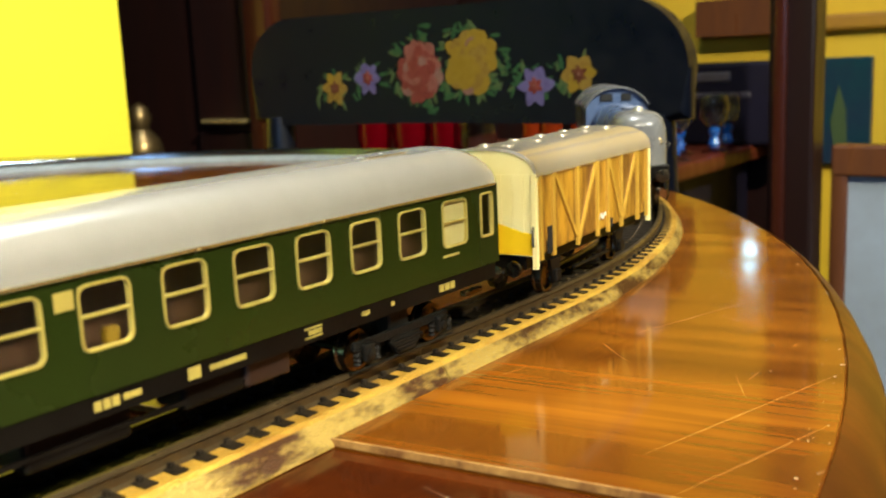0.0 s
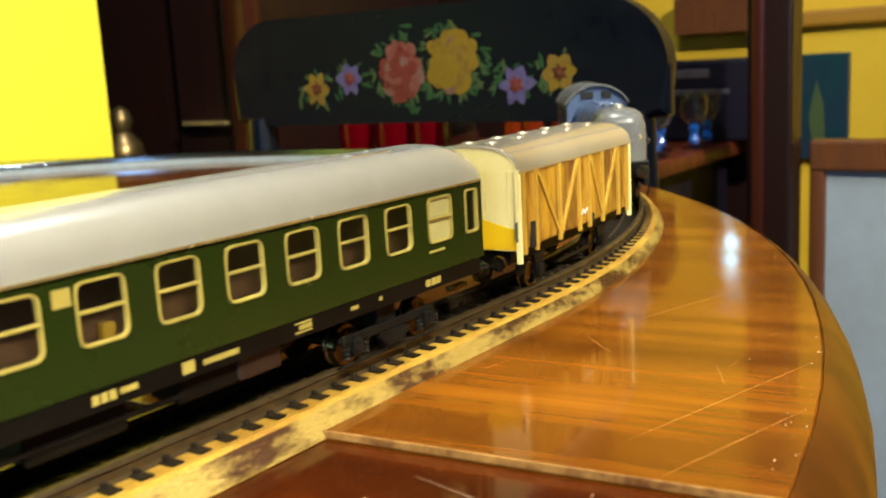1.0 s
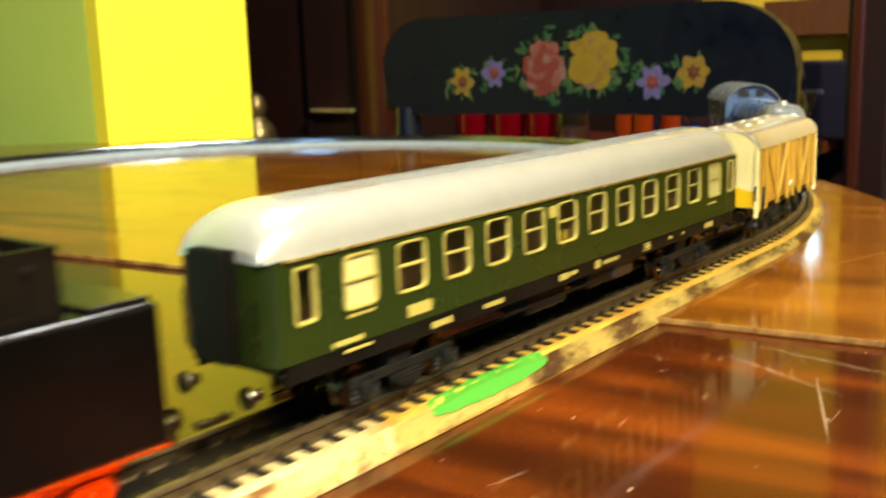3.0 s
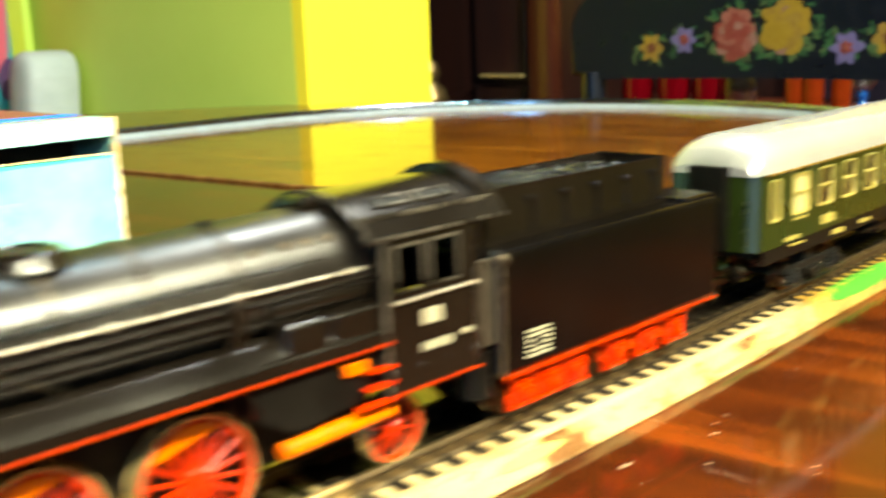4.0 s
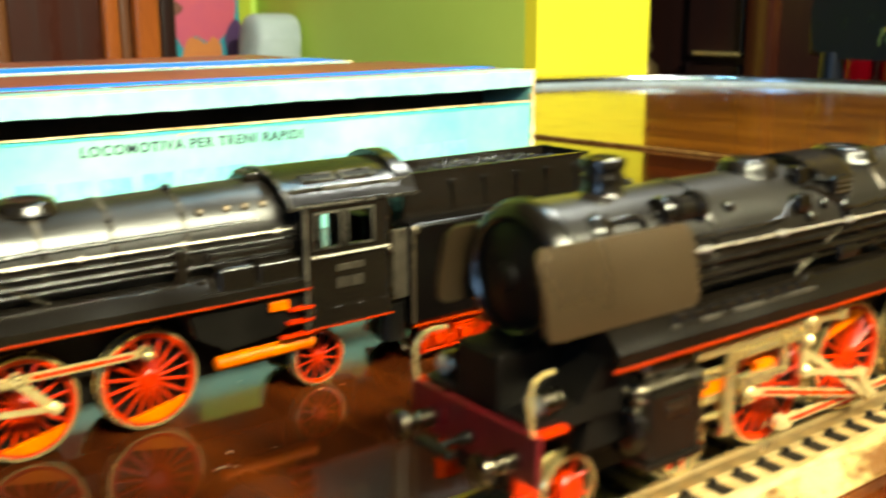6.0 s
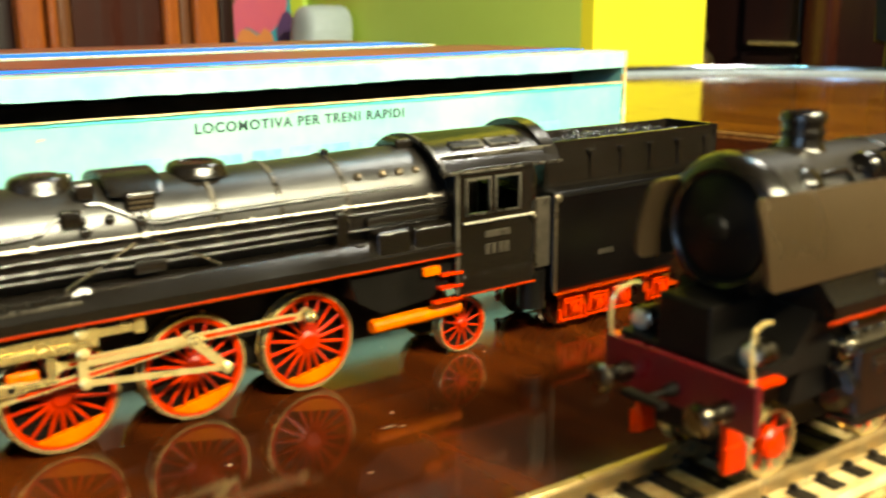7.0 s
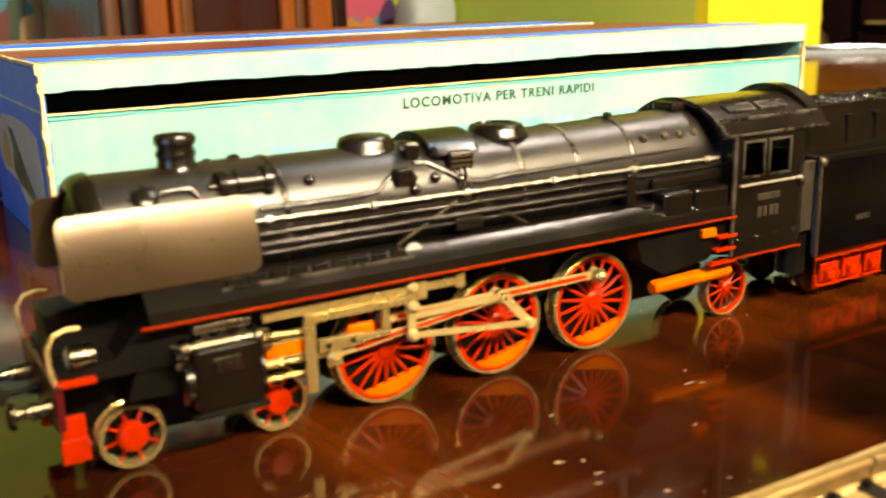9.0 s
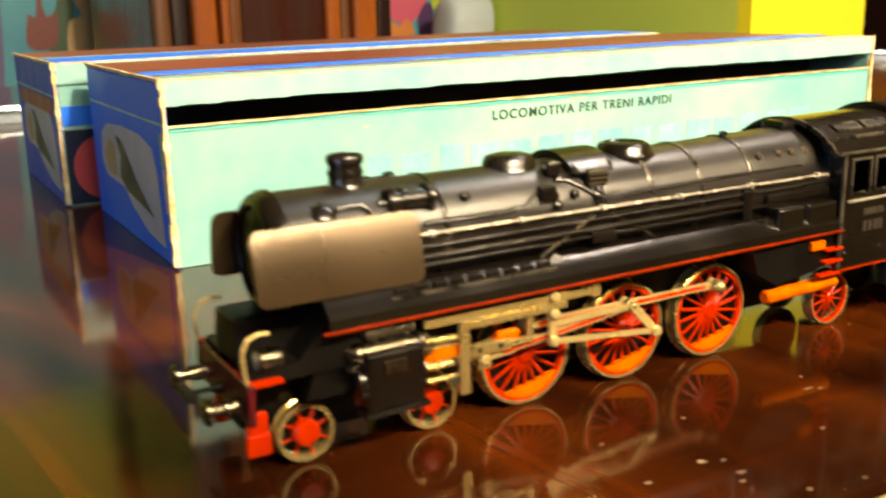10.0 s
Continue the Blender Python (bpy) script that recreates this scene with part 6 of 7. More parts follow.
# ---- ochre goods wagon ----
wagon = thing("goods_wagon", pose(0.6765, YC - 0.0010, 0, 0, 0, 4.5), "ochre planked goods wagon with a silver roof", "wagon")
GL, GW = 0.0945, 0.0162


def barrel(w, z0, rise, n=22):
    """A barrel roof's line: flat over the middle and strongly rounded at the eaves."""
    out = []
    for i in range(n + 1):
        a = math.pi * (1 - i / n)
        out.append((w * math.copysign(abs(math.cos(a)) ** 0.72, math.cos(a)), z0 + rise * math.sin(a) ** 0.85 if 0 < i < n else z0))
    return out


bm = B()
box(bm, 0, GL, -GW + 0.0006, GW - 0.0006, 0.0262, 0.0508)
body = part("body", bm, M["yellow_wagon"], wagon, "ochre-yellow printed planks", smooth=False)
planks = 14
for s in (-1, 1):
    for i in range(planks):
        w = GL / planks
        x0 = i * w
        low = 0.0268 if 1 < i < planks - 1 else 0.0300
        bm = B()
        box(bm, x0 + 0.00012, x0 + w - 0.00012, s * (GW - 0.0003) - 0.0003, s * (GW - 0.0003) + 0.0003, low, 0.0506)
        part("plank", bm, M["yellow_wagon"], body, smooth=False)
    y = s * (GW + 0.0004)
    for x in (0.002, 0.011, 0.029, 0.0455, 0.0545, 0.067, 0.083, 0.0925):
        bm = B()
        box(bm, x - 0.0008, x + 0.0008, y - 0.0005, y + 0.0005, 0.0248, 0.0506)
        part("post", bm, M["wagon_rib"], body, smooth=False)
    for p0, p1 in (((0.012, 0.0500), (0.028, 0.0280)), ((0.030, 0.0265), (0.045, 0.0500)), ((0.0555, 0.0495), (0.066, 0.0285)), ((0.068, 0.0275), (0.082, 0.0500))):
        bm = B()
        ax, az = p0
        bx, bz = p1
        L_ = math.hypot(bx - ax, bz - az)
        nx_, nz_ = -(bz - az) / L_ * 0.0006, (bx - ax) / L_ * 0.0006
        prism(bm, [(ax + nx_, az + nz_), (bx + nx_, bz + nz_), (bx - nx_, bz - nz_), (ax - nx_, az - nz_)], 1, y - 0.0004, y + 0.0004)
        part("brace", bm, M["wagon_rib"], body, smooth=False)
    for x0, x1, z1 in ((0.0072, 0.0120, 0.0340), (0.0560, 0.0590, 0.0290)):
        bm = B()
        box(bm, x0, x1, s * (GW + 0.0001) - 0.0003, s * (GW + 0.0001) + 0.0003, 0.0258, z1)
        part("step_opening", bm, M["void"], body, "dark opening above the step", smooth=False)
    bm = B()
    for j in range(4):
        box(bm, 0.0465 + j * 0.0015, 0.0475 + j * 0.0015, y - 0.0003, y + 0.0001, 0.0300 + (j % 2) * 0.0008, 0.0312 + (j % 2) * 0.0008)
    part("lettering", bm, M["white"], body, smooth=False)
for e, sx in ((0, -1), (GL, 1)):
    bm = B()
    line = [(-GW, 0.0262), (GW, 0.0262)] + [(x, z) for x, z in reversed(barrel(GW, 0.0502, 0.0072))]
    prism(bm, line, 0, e, e + sx * 0.0008)
    endp = part("end_wall", bm, M["wagon_end"], wagon, "cream-yellow planked end")
    bm = B()
    for i in range(9):
        yy = -GW + 2 * GW * (i + 0.5) / 9
        box(bm, min(e + sx * 0.0008, e + sx * 0.0010), max(e + sx * 0.0008, e + sx * 0.0010), yy - GW / 9 + 0.0001, yy + GW / 9 - 0.0001, 0.0264, 0.0504)
    for s in (-1, 1):
        box(bm, min(e, e + sx * 0.0016), max(e, e + sx * 0.0016), s * GW - 0.0007, s * GW + 0.0007, 0.0225, 0.0508)
    part("end_plank", bm, M["wagon_end"], endp, smooth=False)
    q0, q1 = sorted((e + sx * 0.0009, e + sx * 0.00115))
    # yellow patch puts the warm light on the lower end into colour
    bm = B()
    prism(bm, [(-GW + 0.001, 0.0266), (GW - 0.001, 0.0266), (GW - 0.001, 0.0400), (0.010, 0.0395), (0.002, 0.0375), (-0.006, 0.0352), (-0.012, 0.0335), (-GW + 0.001, 0.0330)], 0, q0, q1)
    part("warm_light_patch", bm, M["wagon_warm_light"], endp, "yellow patch painting the warm light on the lower planks", smooth=False)
    # blue patch paints the cool light left in the coach's shadow
    bm = B()
    prism(bm, [(0.0035 + 0.0052 * math.cos(math.pi * k / 10), 0.0412 + 0.0042 * math.sin(math.pi * k / 10)) for k in range(20)], 0, q0 - 0.00005, q1 + 0.00005)
    part("cool_light_mark", bm, M["wagon_cool_light"], endp, "blue patch painting the cool light in the coach's shadow", smooth=False)
    bm = B()
    for s in (-1, 1):
        lathe(bm, (e, s * 0.0101, 0.0225), (sx, 0, 0), [(0, 0.0014), (0.003, 0.0012), (0.0031, 0.0026), (0.0038, 0.0024)], 16)
        tube(bm, [(e + sx * 0.001, s * 0.0158, 0.029), (e + sx * 0.0022, s * 0.0160, 0.030), (e + sx * 0.0022, s * 0.0160, 0.0345), (e + sx * 0.001, s * 0.0158, 0.0355)], 0.0004, 6)
    part("buffer", bm, M["steel_dark"], endp)
bm = B()
roofline = barrel(GW + 0.0010, 0.0500, 0.0082)
prism(bm, roofline + [(x * 0.95, z - 0.0008) for x, z in reversed(roofline)], 0, -0.0012, GL + 0.0012)
roof = part("roof", bm, M["roof_tan"], wagon, "arched silver-tan roof")
for i in range(5):
    for yy in (-0.0034, 0.0046):
        bm = B()
        x = 0.008 + i * 0.0195
        rod(bm, (x, yy, 0.0570), (x, yy, 0.0586), 0.0010, 8)
        lathe(bm, (x, yy, 0.0579), (0, 0, 1), [(0, 0.0011), (0.0003, 0.0019), (0.0006, 0.0018), (0.0008, 0.0006)], 14)
        part("roof_vent", bm, M["roof_tan"], roof)
bm = B()
box(bm, 0.001, GL - 0.001, -0.012, 0.012, 0.0215, 0.0264, 0.0004, 1)
for s in (-1, 1):
    for x in (0.020, GL - 0.020):
        prism(bm, [(x - 0.004, 0.0220), (x + 0.004, 0.0220), (x + 0.0015, 0.0140), (x - 0.0015, 0.0140)], 1, s * 0.0122 - 0.0006, s * 0.0122 + 0.0006)
        box(bm, x - 0.0018, x + 0.0018, s * 0.0130 - 0.001, s * 0.0130 + 0.001, 0.0145, 0.0185, 0.0004, 1)
rod(bm, (0.032, -0.0135, 0.0168), (0.062, -0.0135, 0.0168), 0.0006, 8)
part("underframe", bm, M["black_matt"], wagon)
for x in (0.020, GL - 0.020):
    for s in (-1, 1):
        bm = B()
        lathe(bm, (x, s * 0.0068, 0.0159), (0, s, 0), [(0, 0.0057), (0.0006, 0.0057), (0.0009, 0.0052), (0.0028, 0.0051), (0.0028, 0.0042), (0.0018, 0.0040), (0.0018, 0.001)], 28)
        part("wheel", bm, M["steel_dark"], wagon)


# ---- cardboard boxes ----
def words(text, size, m, mat, parent, name="lettering", width=None, label=""):
    c = bpy.data.curves.new(name, "FONT")
    c.body, c.size, c.extrude, c.offset, c.space_character = text, size, 0.0001, size * 0.022, 1.2
    tmp = bpy.data.objects.new("tmp_text", c)
    scene.collection.objects.link(tmp)
    bpy.context.view_layer.update()
    me = bpy.data.meshes.new_from_object(tmp.evaluated_get(bpy.context.evaluated_depsgraph_get()))
    bpy.data.objects.remove(tmp)
    xs = [v.co.x for v in me.vertices]
    k = (width / (max(xs) - min(xs))) if width else 1
    for v in me.vertices:
        v.co.x = (v.co.x - min(xs)) * k
    me.materials.clear()
    me.materials.append(mat)
    ob = new(name, me)
    ob.parent = parent
    ob.matrix_local = m
    return tagged(ob, label) if label else ob


def worn_strip(bm, x0, x1, y0, y1, z0, z1, amp, step=0.004, seed=1, axis=0):
    """A strip of card whose edges waver a little, lying along x or along y."""
    rnd = random.Random(seed)
    n = max(2, int((x1 - x0) / step))
    rows = []
    drift = 0.0
    for i in range(n + 1):
        x = x0 + (x1 - x0) * i / n
        drift = drift * 0.8 + rnd.uniform(-amp, amp) * 0.5
        a, b, c = drift, rnd.uniform(-amp, amp) * 0.7, rnd.uniform(-amp, amp) * 0.4
        q = ((y0 + c, z0 + a + b), (y1, z0 + a), (y1, z1 + a * 0.5), (y0 + c, z1 + a * 0.5 + b * 0.3))
        rows.append([bm.verts.new((x, v[0], v[1]) if axis == 0 else (v[0], x, v[1])) for v in q])
    for r, s in zip(rows, rows[1:]):
        bridge(bm, r, s)
    bm.faces.new(rows[0])
    bm.faces.new(rows[-1])
    return bm


def carton(m, length, depth, label, open_front, top_mat, end_mat):
    t = thing("locomotive_box", m, label, "cardboard box", "locomotive boxes")
    h, th = 0.0625, 0.0011
    fh = 0.0475 if open_front else h - th
    bm = B()
    box(bm, th, length - th, 0.0, th, 0, fh, 0.0003, 1)
    front = part("front_panel", bm, M["cyan"], t, "pale cyan printed front")
    bm = B()
    box(bm, th, length - th, depth - th, depth, 0, h - th, 0.0003, 1)
    part("back_panel", bm, M["cyan"], t)
    bm = B()
    box(bm, th, length - th, th, depth - th, 0.0004, 0.0014)
    box(bm, th, length - th, depth * 0.3, depth * 0.32, 0.0014, 0.050)
    part("tray", bm, M["card_dark"], t, "dark brown card inside")
    bm = B()
    box(bm, 0, length, 0, depth, h - th, h, 0.0004, 1)
    top = part("top_panel", bm, top_mat, t)
    if open_front:
        bm = B()
        worn_strip(bm, th * 0.5, length - th * 0.5, -0.0012, -0.0001, 0.0545, h - 0.0001, 0.00035, seed=4)
        part("top_flap", bm, M["cyan_light"], top, "pale folded flap")
    for x0, mat in ((0, end_mat), (length - th, M["cyan"])):
        bm = B()
        box(bm, x0, x0 + th, 0, depth, 0, h - th, 0.0003, 1)
        part("end_panel", bm, mat, t)
    for k, z in enumerate((fh, h)):
        bm = B()
        worn_strip(bm, 0.0005, length - 0.0005, -0.0013, 0.0004, z - 0.00015, z + 0.0003, 0.00016, seed=7 + k)
        part("worn_edge", bm, M["cream_edge"], t, "worn cream card edge")
    if open_front:
        # teal strip paints the shadow under the front's upper edge
        bm = B()
        worn_strip(bm, th, length - th, -0.0004, 0.0002, fh - 0.0017, fh - 0.0004, 0.0002, seed=31)
        part("edge_shadow", bm, M["cyan_shadow"], front, "teal strip painting the shadow below the edge", smooth=False)
    for k, x in enumerate((0.0, length)):
        bm = B()
        for i in range(22):
            z0 = 0.001 + (h - 0.001) * i / 22
            w = random.Random(i * 5 + k).uniform(0.0004, 0.0013)
            box(bm, x - w, x + w * 0.8, -0.0014, 0.0008, z0, z0 + (h - 0.001) / 22 + 0.0002)
        part("worn_edge", bm, M["cream_edge"], t, "worn cream card edge", smooth=False)
    bm = B()
    worn_strip(bm, 0, depth, -0.0006, 0.0006, h - 0.0006, h + 0.0005, 0.0003, seed=12, axis=1)
    part("worn_edge", bm, M["cream_edge"], t, "worn cream card edge")
    # the printed end with its picture
    def end_patch(name, pts, mat, lift, lbl=""):
        bm = B()
        prism(bm, pts, 0, -0.0001 - lift, 0.0003)
        part(name, bm, mat, t, lbl, smooth=False)
    d = depth
    end_patch("flap_fold", [(0.002, 0.0475), (d - 0.002, 0.0475), (d - 0.002, 0.0483), (0.002, 0.0483)], M["pale"], 0.0002)
    end_patch("picture", [(d * 0.10, 0.005), (d * 0.28, 0.0065), (d * 0.46, 0.0125), (d * 0.56, 0.0180), (d * 0.80, 0.0190), (d * 0.86, 0.0235), (d * 0.84, 0.036), (d * 0.74, 0.0405), (d * 0.52, 0.0420), (d * 0.30, 0.0415), (d * 0.16, 0.0385), (d * 0.12, 0.030)], M["print_grey"], 0.0002, "pale printed picture")
    end_patch("picture", [(d * 0.20, 0.0135), (d * 0.34, 0.0155), (d * 0.52, 0.0175), (d * 0.60, 0.0215), (d * 0.57, 0.030), (d * 0.62, 0.0375), (d * 0.55, 0.0365), (d * 0.46, 0.030), (d * 0.36, 0.0225)], M["print_dark"], 0.0004, "dark printed locomotive shape")
    end_patch("picture", [(d * 0.64, 0.021), (d * 0.76, 0.0205), (d * 0.80, 0.028), (d * 0.73, 0.035), (d * 0.65, 0.033)], M["sand"], 0.0003, "small tan printed patch")
    end_patch("edge_print", [(0.0012, 0.0335), (0.0075, 0.0335), (0.0075, 0.0450), (0.0012, 0.0450)], M["cyan"], 0.0002, "cyan printed edge")
    end_patch("edge_print", [(0.0012, 0.0180), (0.0065, 0.0180), (0.0065, 0.0330), (0.0012, 0.0330)], M["print_grey"], 0.0002, "pale printed edge")
    return t


box1 = carton(pose(0.0185, 0.157, 0), 0.3475, 0.118, "pale cyan cardboard box with a half-open front flap", True, M["box_top"], M["blue"])
for y0, y1, mat_, nm in ((0.0005, 0.013, M["cyan_light"], "pale_stripe"), (0.026, 0.040, M["blue"], "blue_stripe")):
    bm = B()
    worn_strip(bm, 0.002, 0.3455, y0, y1, 0.0624, 0.0628, 0.00006, seed=22)
    part(nm, bm, mat_, box1, smooth=False)
bm = B()
rnd = random.Random(17)
for i in range(26):
    cx, cy, rx_, ry_ = rnd.uniform(0.01, 0.335), rnd.uniform(0.001, 0.022) ** 1.0, rnd.uniform(0.002, 0.012), rnd.uniform(0.0006, 0.0022)
    bm.faces.new([bm.verts.new((cx + rx_ * rnd.uniform(0.6, 1.2) * math.cos(math.pi * k / 6), max(0.0, cy + ry_ * rnd.uniform(0.6, 1.2) * math.sin(math.pi * k / 6)), 0.06295 + 0.000008 * i)) for k in range(12)])
tagged(part("rubbed_spots", bm, M["pale"], box1, "pale rubbed spots on the lid", smooth=False), kind="stuff")
words("LOCOMOTIVA PER TRENI RAPIDI", 0.0052, pose(0.1262, -0.0002, 0.0397, 90), M["ink"], box1, width=0.0915, label="dark printed capital letters")
bm = B()
prism(bm, [(0.163, 0.0446), (0.171, 0.0453), (0.177, 0.0466), (0.178, 0.0473), (0.170, 0.0466), (0.164, 0.0456)], 1, -0.0002, 0.0002)
part("stain", bm, M["stain"], box1, "yellow-green rubbed stain", smooth=False)
bm = B()
prism(bm, [(0.0705, 0.0412), (0.0735, 0.0417), (0.0735, 0.0424), (0.0712, 0.0421)], 1, -0.0002, 0.0002)
part("stain", bm, M["stain"], box1, "yellow-green rubbed stain", smooth=False)
bm = B()
rnd = random.Random(3)
x = 0.072
while x < 0.30:
    w = rnd.uniform(0.009, 0.014)
    box(bm, x, x + w, -0.0002, 0.0002, 0.013 + rnd.uniform(0, 0.002), 0.030 + rnd.uniform(0, 0.002))
    x += w + rnd.uniform(0.002, 0.005)
part("faded_print", bm, M["faint_print"], box1, "large faded white bars", smooth=False)
box2 = carton(pose(0.0075, 0.290, 0), 0.339, 0.118, "closed blue cardboard box with a dark red-brown lid", False, M["box_top"], M["violet"])
bm = B()
worn_strip(bm, 0.001, 0.338, -0.0014, -0.0001, 0.0535, 0.0622, 0.0002, seed=41)
part("top_flap", bm, M["cyan_light"], box2, "pale folded flap")
for z0, z1, mat_, nm in ((0.0355, 0.0440, M["blue"], "blue_stripe"), (0.0340, 0.0349, M["pale"], "pale_stripe"), (0.0010, 0.0336, M["navy"], "dark_print")):
    bm = B()
    worn_strip(bm, 0.0015, 0.337, -0.0006, -0.0001, z0, z1, 0.0001, seed=43)
    part(nm, bm, mat_, box2, smooth=False)
bm = B()
prism(bm, [(0.016 + 0.012 * math.cos(math.pi * k / 14), 0.0165 + 0.014 * math.sin(math.pi * k / 14)) for k in range(28)], 1, -0.0009, -0.0002)
part("red_disc", bm, M["print_red"], box2, "dull red printed disc", smooth=False)
bm = B()
prism(bm, [(0.012, 0.0395), (0.105, 0.0395), (0.105, 0.0465), (0.012, 0.0465)], 0, -0.0004, 0.0003)
part("red_label", bm, M["print_red"], box2, "dull red printed label", smooth=False)

for y0, y1, mat_, nm in ((0.0015, 0.040, M["blue"], "blue_stripe"), (0.040, 0.046, M["pale"], "pale_stripe")):
    bm = B()
    worn_strip(bm, 0.002, 0.337, y0, y1, 0.0624, 0.0629, 0.00006, seed=21)
    part(nm, bm, mat_, box2, smooth=False)


# ---- room ----
FLOOR, CEIL = -0.76, 1.72


def slab(name, x0, x1, y0, y1, z0, z1, mat, label, category="wall"):
    bm = B()
    box(bm, x0, x1, y0, y1, z0, z1)
    return tagged(part(name, bm, mat, None, "", False), label, category, kind="structure")


slab("floor", -2.5, 2.6, -2.5, 1.8, FLOOR - 0.1, FLOOR, M["floor"], "dark wooden floor under the table", "floor")
slab("ceiling", -2.5, 2.6, -2.5, 1.8, CEIL, CEIL + 0.1, M["plaster"], "unseen plaster ceiling of the room, darkened to cut bounced light", "ceiling")
slab("wall_south", -2.5, 2.6, -2.6, -2.5, FLOOR, CEIL, M["plaster"], "plain unseen plaster wall, darkened to cut bounced light")
slab("wall_north", -2.5, 1.01, 1.66, 1.76, FLOOR, CEIL, M["wall_green"], "green painted wall behind the table")
slab("wall_east", 2.42, 2.52, -2.5, 1.8, FLOOR, CEIL, M["wall_amber"], "amber-yellow painted wall with panel moulding")
slab("pier_side", 1.01, 1.03, 0.858, 1.80, FLOOR, CEIL, M["wall_green"], "light green painted side of a pier")
slab("pier_front", 1.01, 1.247, 0.832, 0.857, FLOOR, CEIL, M["wall_yellow"], "bright yellow painted front of a pier")
slab("pier_core", 1.031, 1.245, 0.858, 1.80, FLOOR, CEIL, M["wood_cab"], "dark side of the pier")
# west wall with a window opening
WX = -2.5
slab("wall_west", WX - 0.1, WX, -2.5, -1.6, FLOOR, CEIL, M["plaster"], "unseen plaster wall beside the window, darkened to cut bounced light")
slab("wall_west", WX - 0.1, WX, -0.5, 1.8, FLOOR, CEIL, M["plaster"], "unseen plaster wall beside the window, darkened to cut bounced light")
slab("wall_west", WX - 0.1, WX, -1.6, -0.5, FLOOR, 0.12, M["plaster"], "unseen plaster wall under the window, darkened to cut bounced light")
slab("wall_west", WX - 0.1, WX, -1.6, -0.5, 1.2, CEIL, M["plaster"], "unseen plaster wall over the window, darkened to cut bounced light")
bm = B()
for a in ((-1.6, -1.55, 0.12, 1.2), (-0.55, -0.5, 0.12, 1.2), (-1.07, -1.03, 0.12, 1.2), (-1.6, -0.5, 0.12, 0.17), (-1.6, -0.5, 1.15, 1.2)):
    box(bm, WX - 0.07, WX - 0.02, *a)
tagged(part("window_1", bm, M["wood_cab"], None, "brown wooden window frame with two lights", False), category="window", kind="structure")

# moulding on the yellow wall
for (y0, y1, z0, z1) in ((0.02, 0.30, 0.12, 0.15), (-0.02, 0.02, -0.5, 0.15), (0.30, 0.34, -0.5, 0.15), (-0.60, 0.5, 0.245, 0.275)):
    bm = B()
    box(bm, 2.395, 2.42, y0, y1, z0, z1, 0.006)
    tagged(part("trim", bm, M["wall_ochre"], None, "ochre panel moulding on the wall", False), category="moulding", kind="structure")

# the room lamp on the floor further back, and the strip lamp over the table
def shaded_lamp(name, m, foot, label):
    """A metal shade open along the beam, on a stem that rises from its foot."""
    t = thing(name, pose(0, 0, 0), label, "lamp")
    bm = B()
    lathe(bm, (0, 0, 0), (0, 0, 1), [(-0.012, 0.085), (0.0, 0.082), (0.05, 0.06), (0.08, 0.03), (0.10, 0.026), (0.10, 0.022), (0.078, 0.026), (0.05, 0.056), (0.0, 0.078), (-0.012, 0.083)], 40, False)
    part("shade", bm, M["black_matt"], t, m=m)
    top = m @ Vector((0, 0, 0.10))
    base = Vector((top.x, top.y - 0.04, foot))
    bm = B()
    tube(bm, [base, base + Vector((0, 0, (top.z - foot) * 0.6)), base + Vector((0, 0, (top.z - foot) * 0.9)), top], 0.006)
    part("stem", bm, M["steel_dark"], t)
    bm = B()
    lathe(bm, base, (0, 0, 1), [(0.0, 0.075), (0.012, 0.072), (0.02, 0.02)], 28)
    part("base", bm, M["black_matt"], t)


tl = thing("tube_lamp", pose(0, 0, 0), "long black strip lamp hanging low over the table", "lamp")
bm = B()
box(bm, -0.33, 0.33, -0.032, 0.032, 0.006, 0.03, 0.006)
part("housing", bm, M["black_matt"], tl, m=TUBE)
for sx in (-0.2, 0.2):
    top = TUBE @ Vector((sx, 0, 0.03))
    bm = B()
    rod(bm, top, Vector((top.x, top.y, CEIL)), 0.0025, 8)
    part("cord", bm, M["black_matt"], tl)

shaded_lamp("floor_lamp", ROOM, FLOOR, "tall black floor lamp further back in the room")

# unseen lamp added on the far wall, for a cool glint on varnish and glasses
wl = thing("wall_lamp", pose(0, 0, 0), "unseen wall lamp with a cool white bulb, added for a glint", "lamp")
bm = B()
lathe(bm, (0, 0, 0), (0, 0, 1), [(-0.022, 0.030), (0.0, 0.026), (0.02, 0.018), (0.026, 0.008), (0.026, 0.004), (0.018, 0.015), (0.0, 0.0235), (-0.022, 0.028)], 28, False)
part("shade", bm, M["black_matt"], wl, m=SPOTLET)
bm = B()
tube(bm, [SPOTLET @ Vector((0, 0, 0.024)), Vector((2.385, 0.425, 0.345)), Vector((2.4195, 0.425, 0.345))], 0.005)
part("arm", bm, M["steel_dark"], wl)

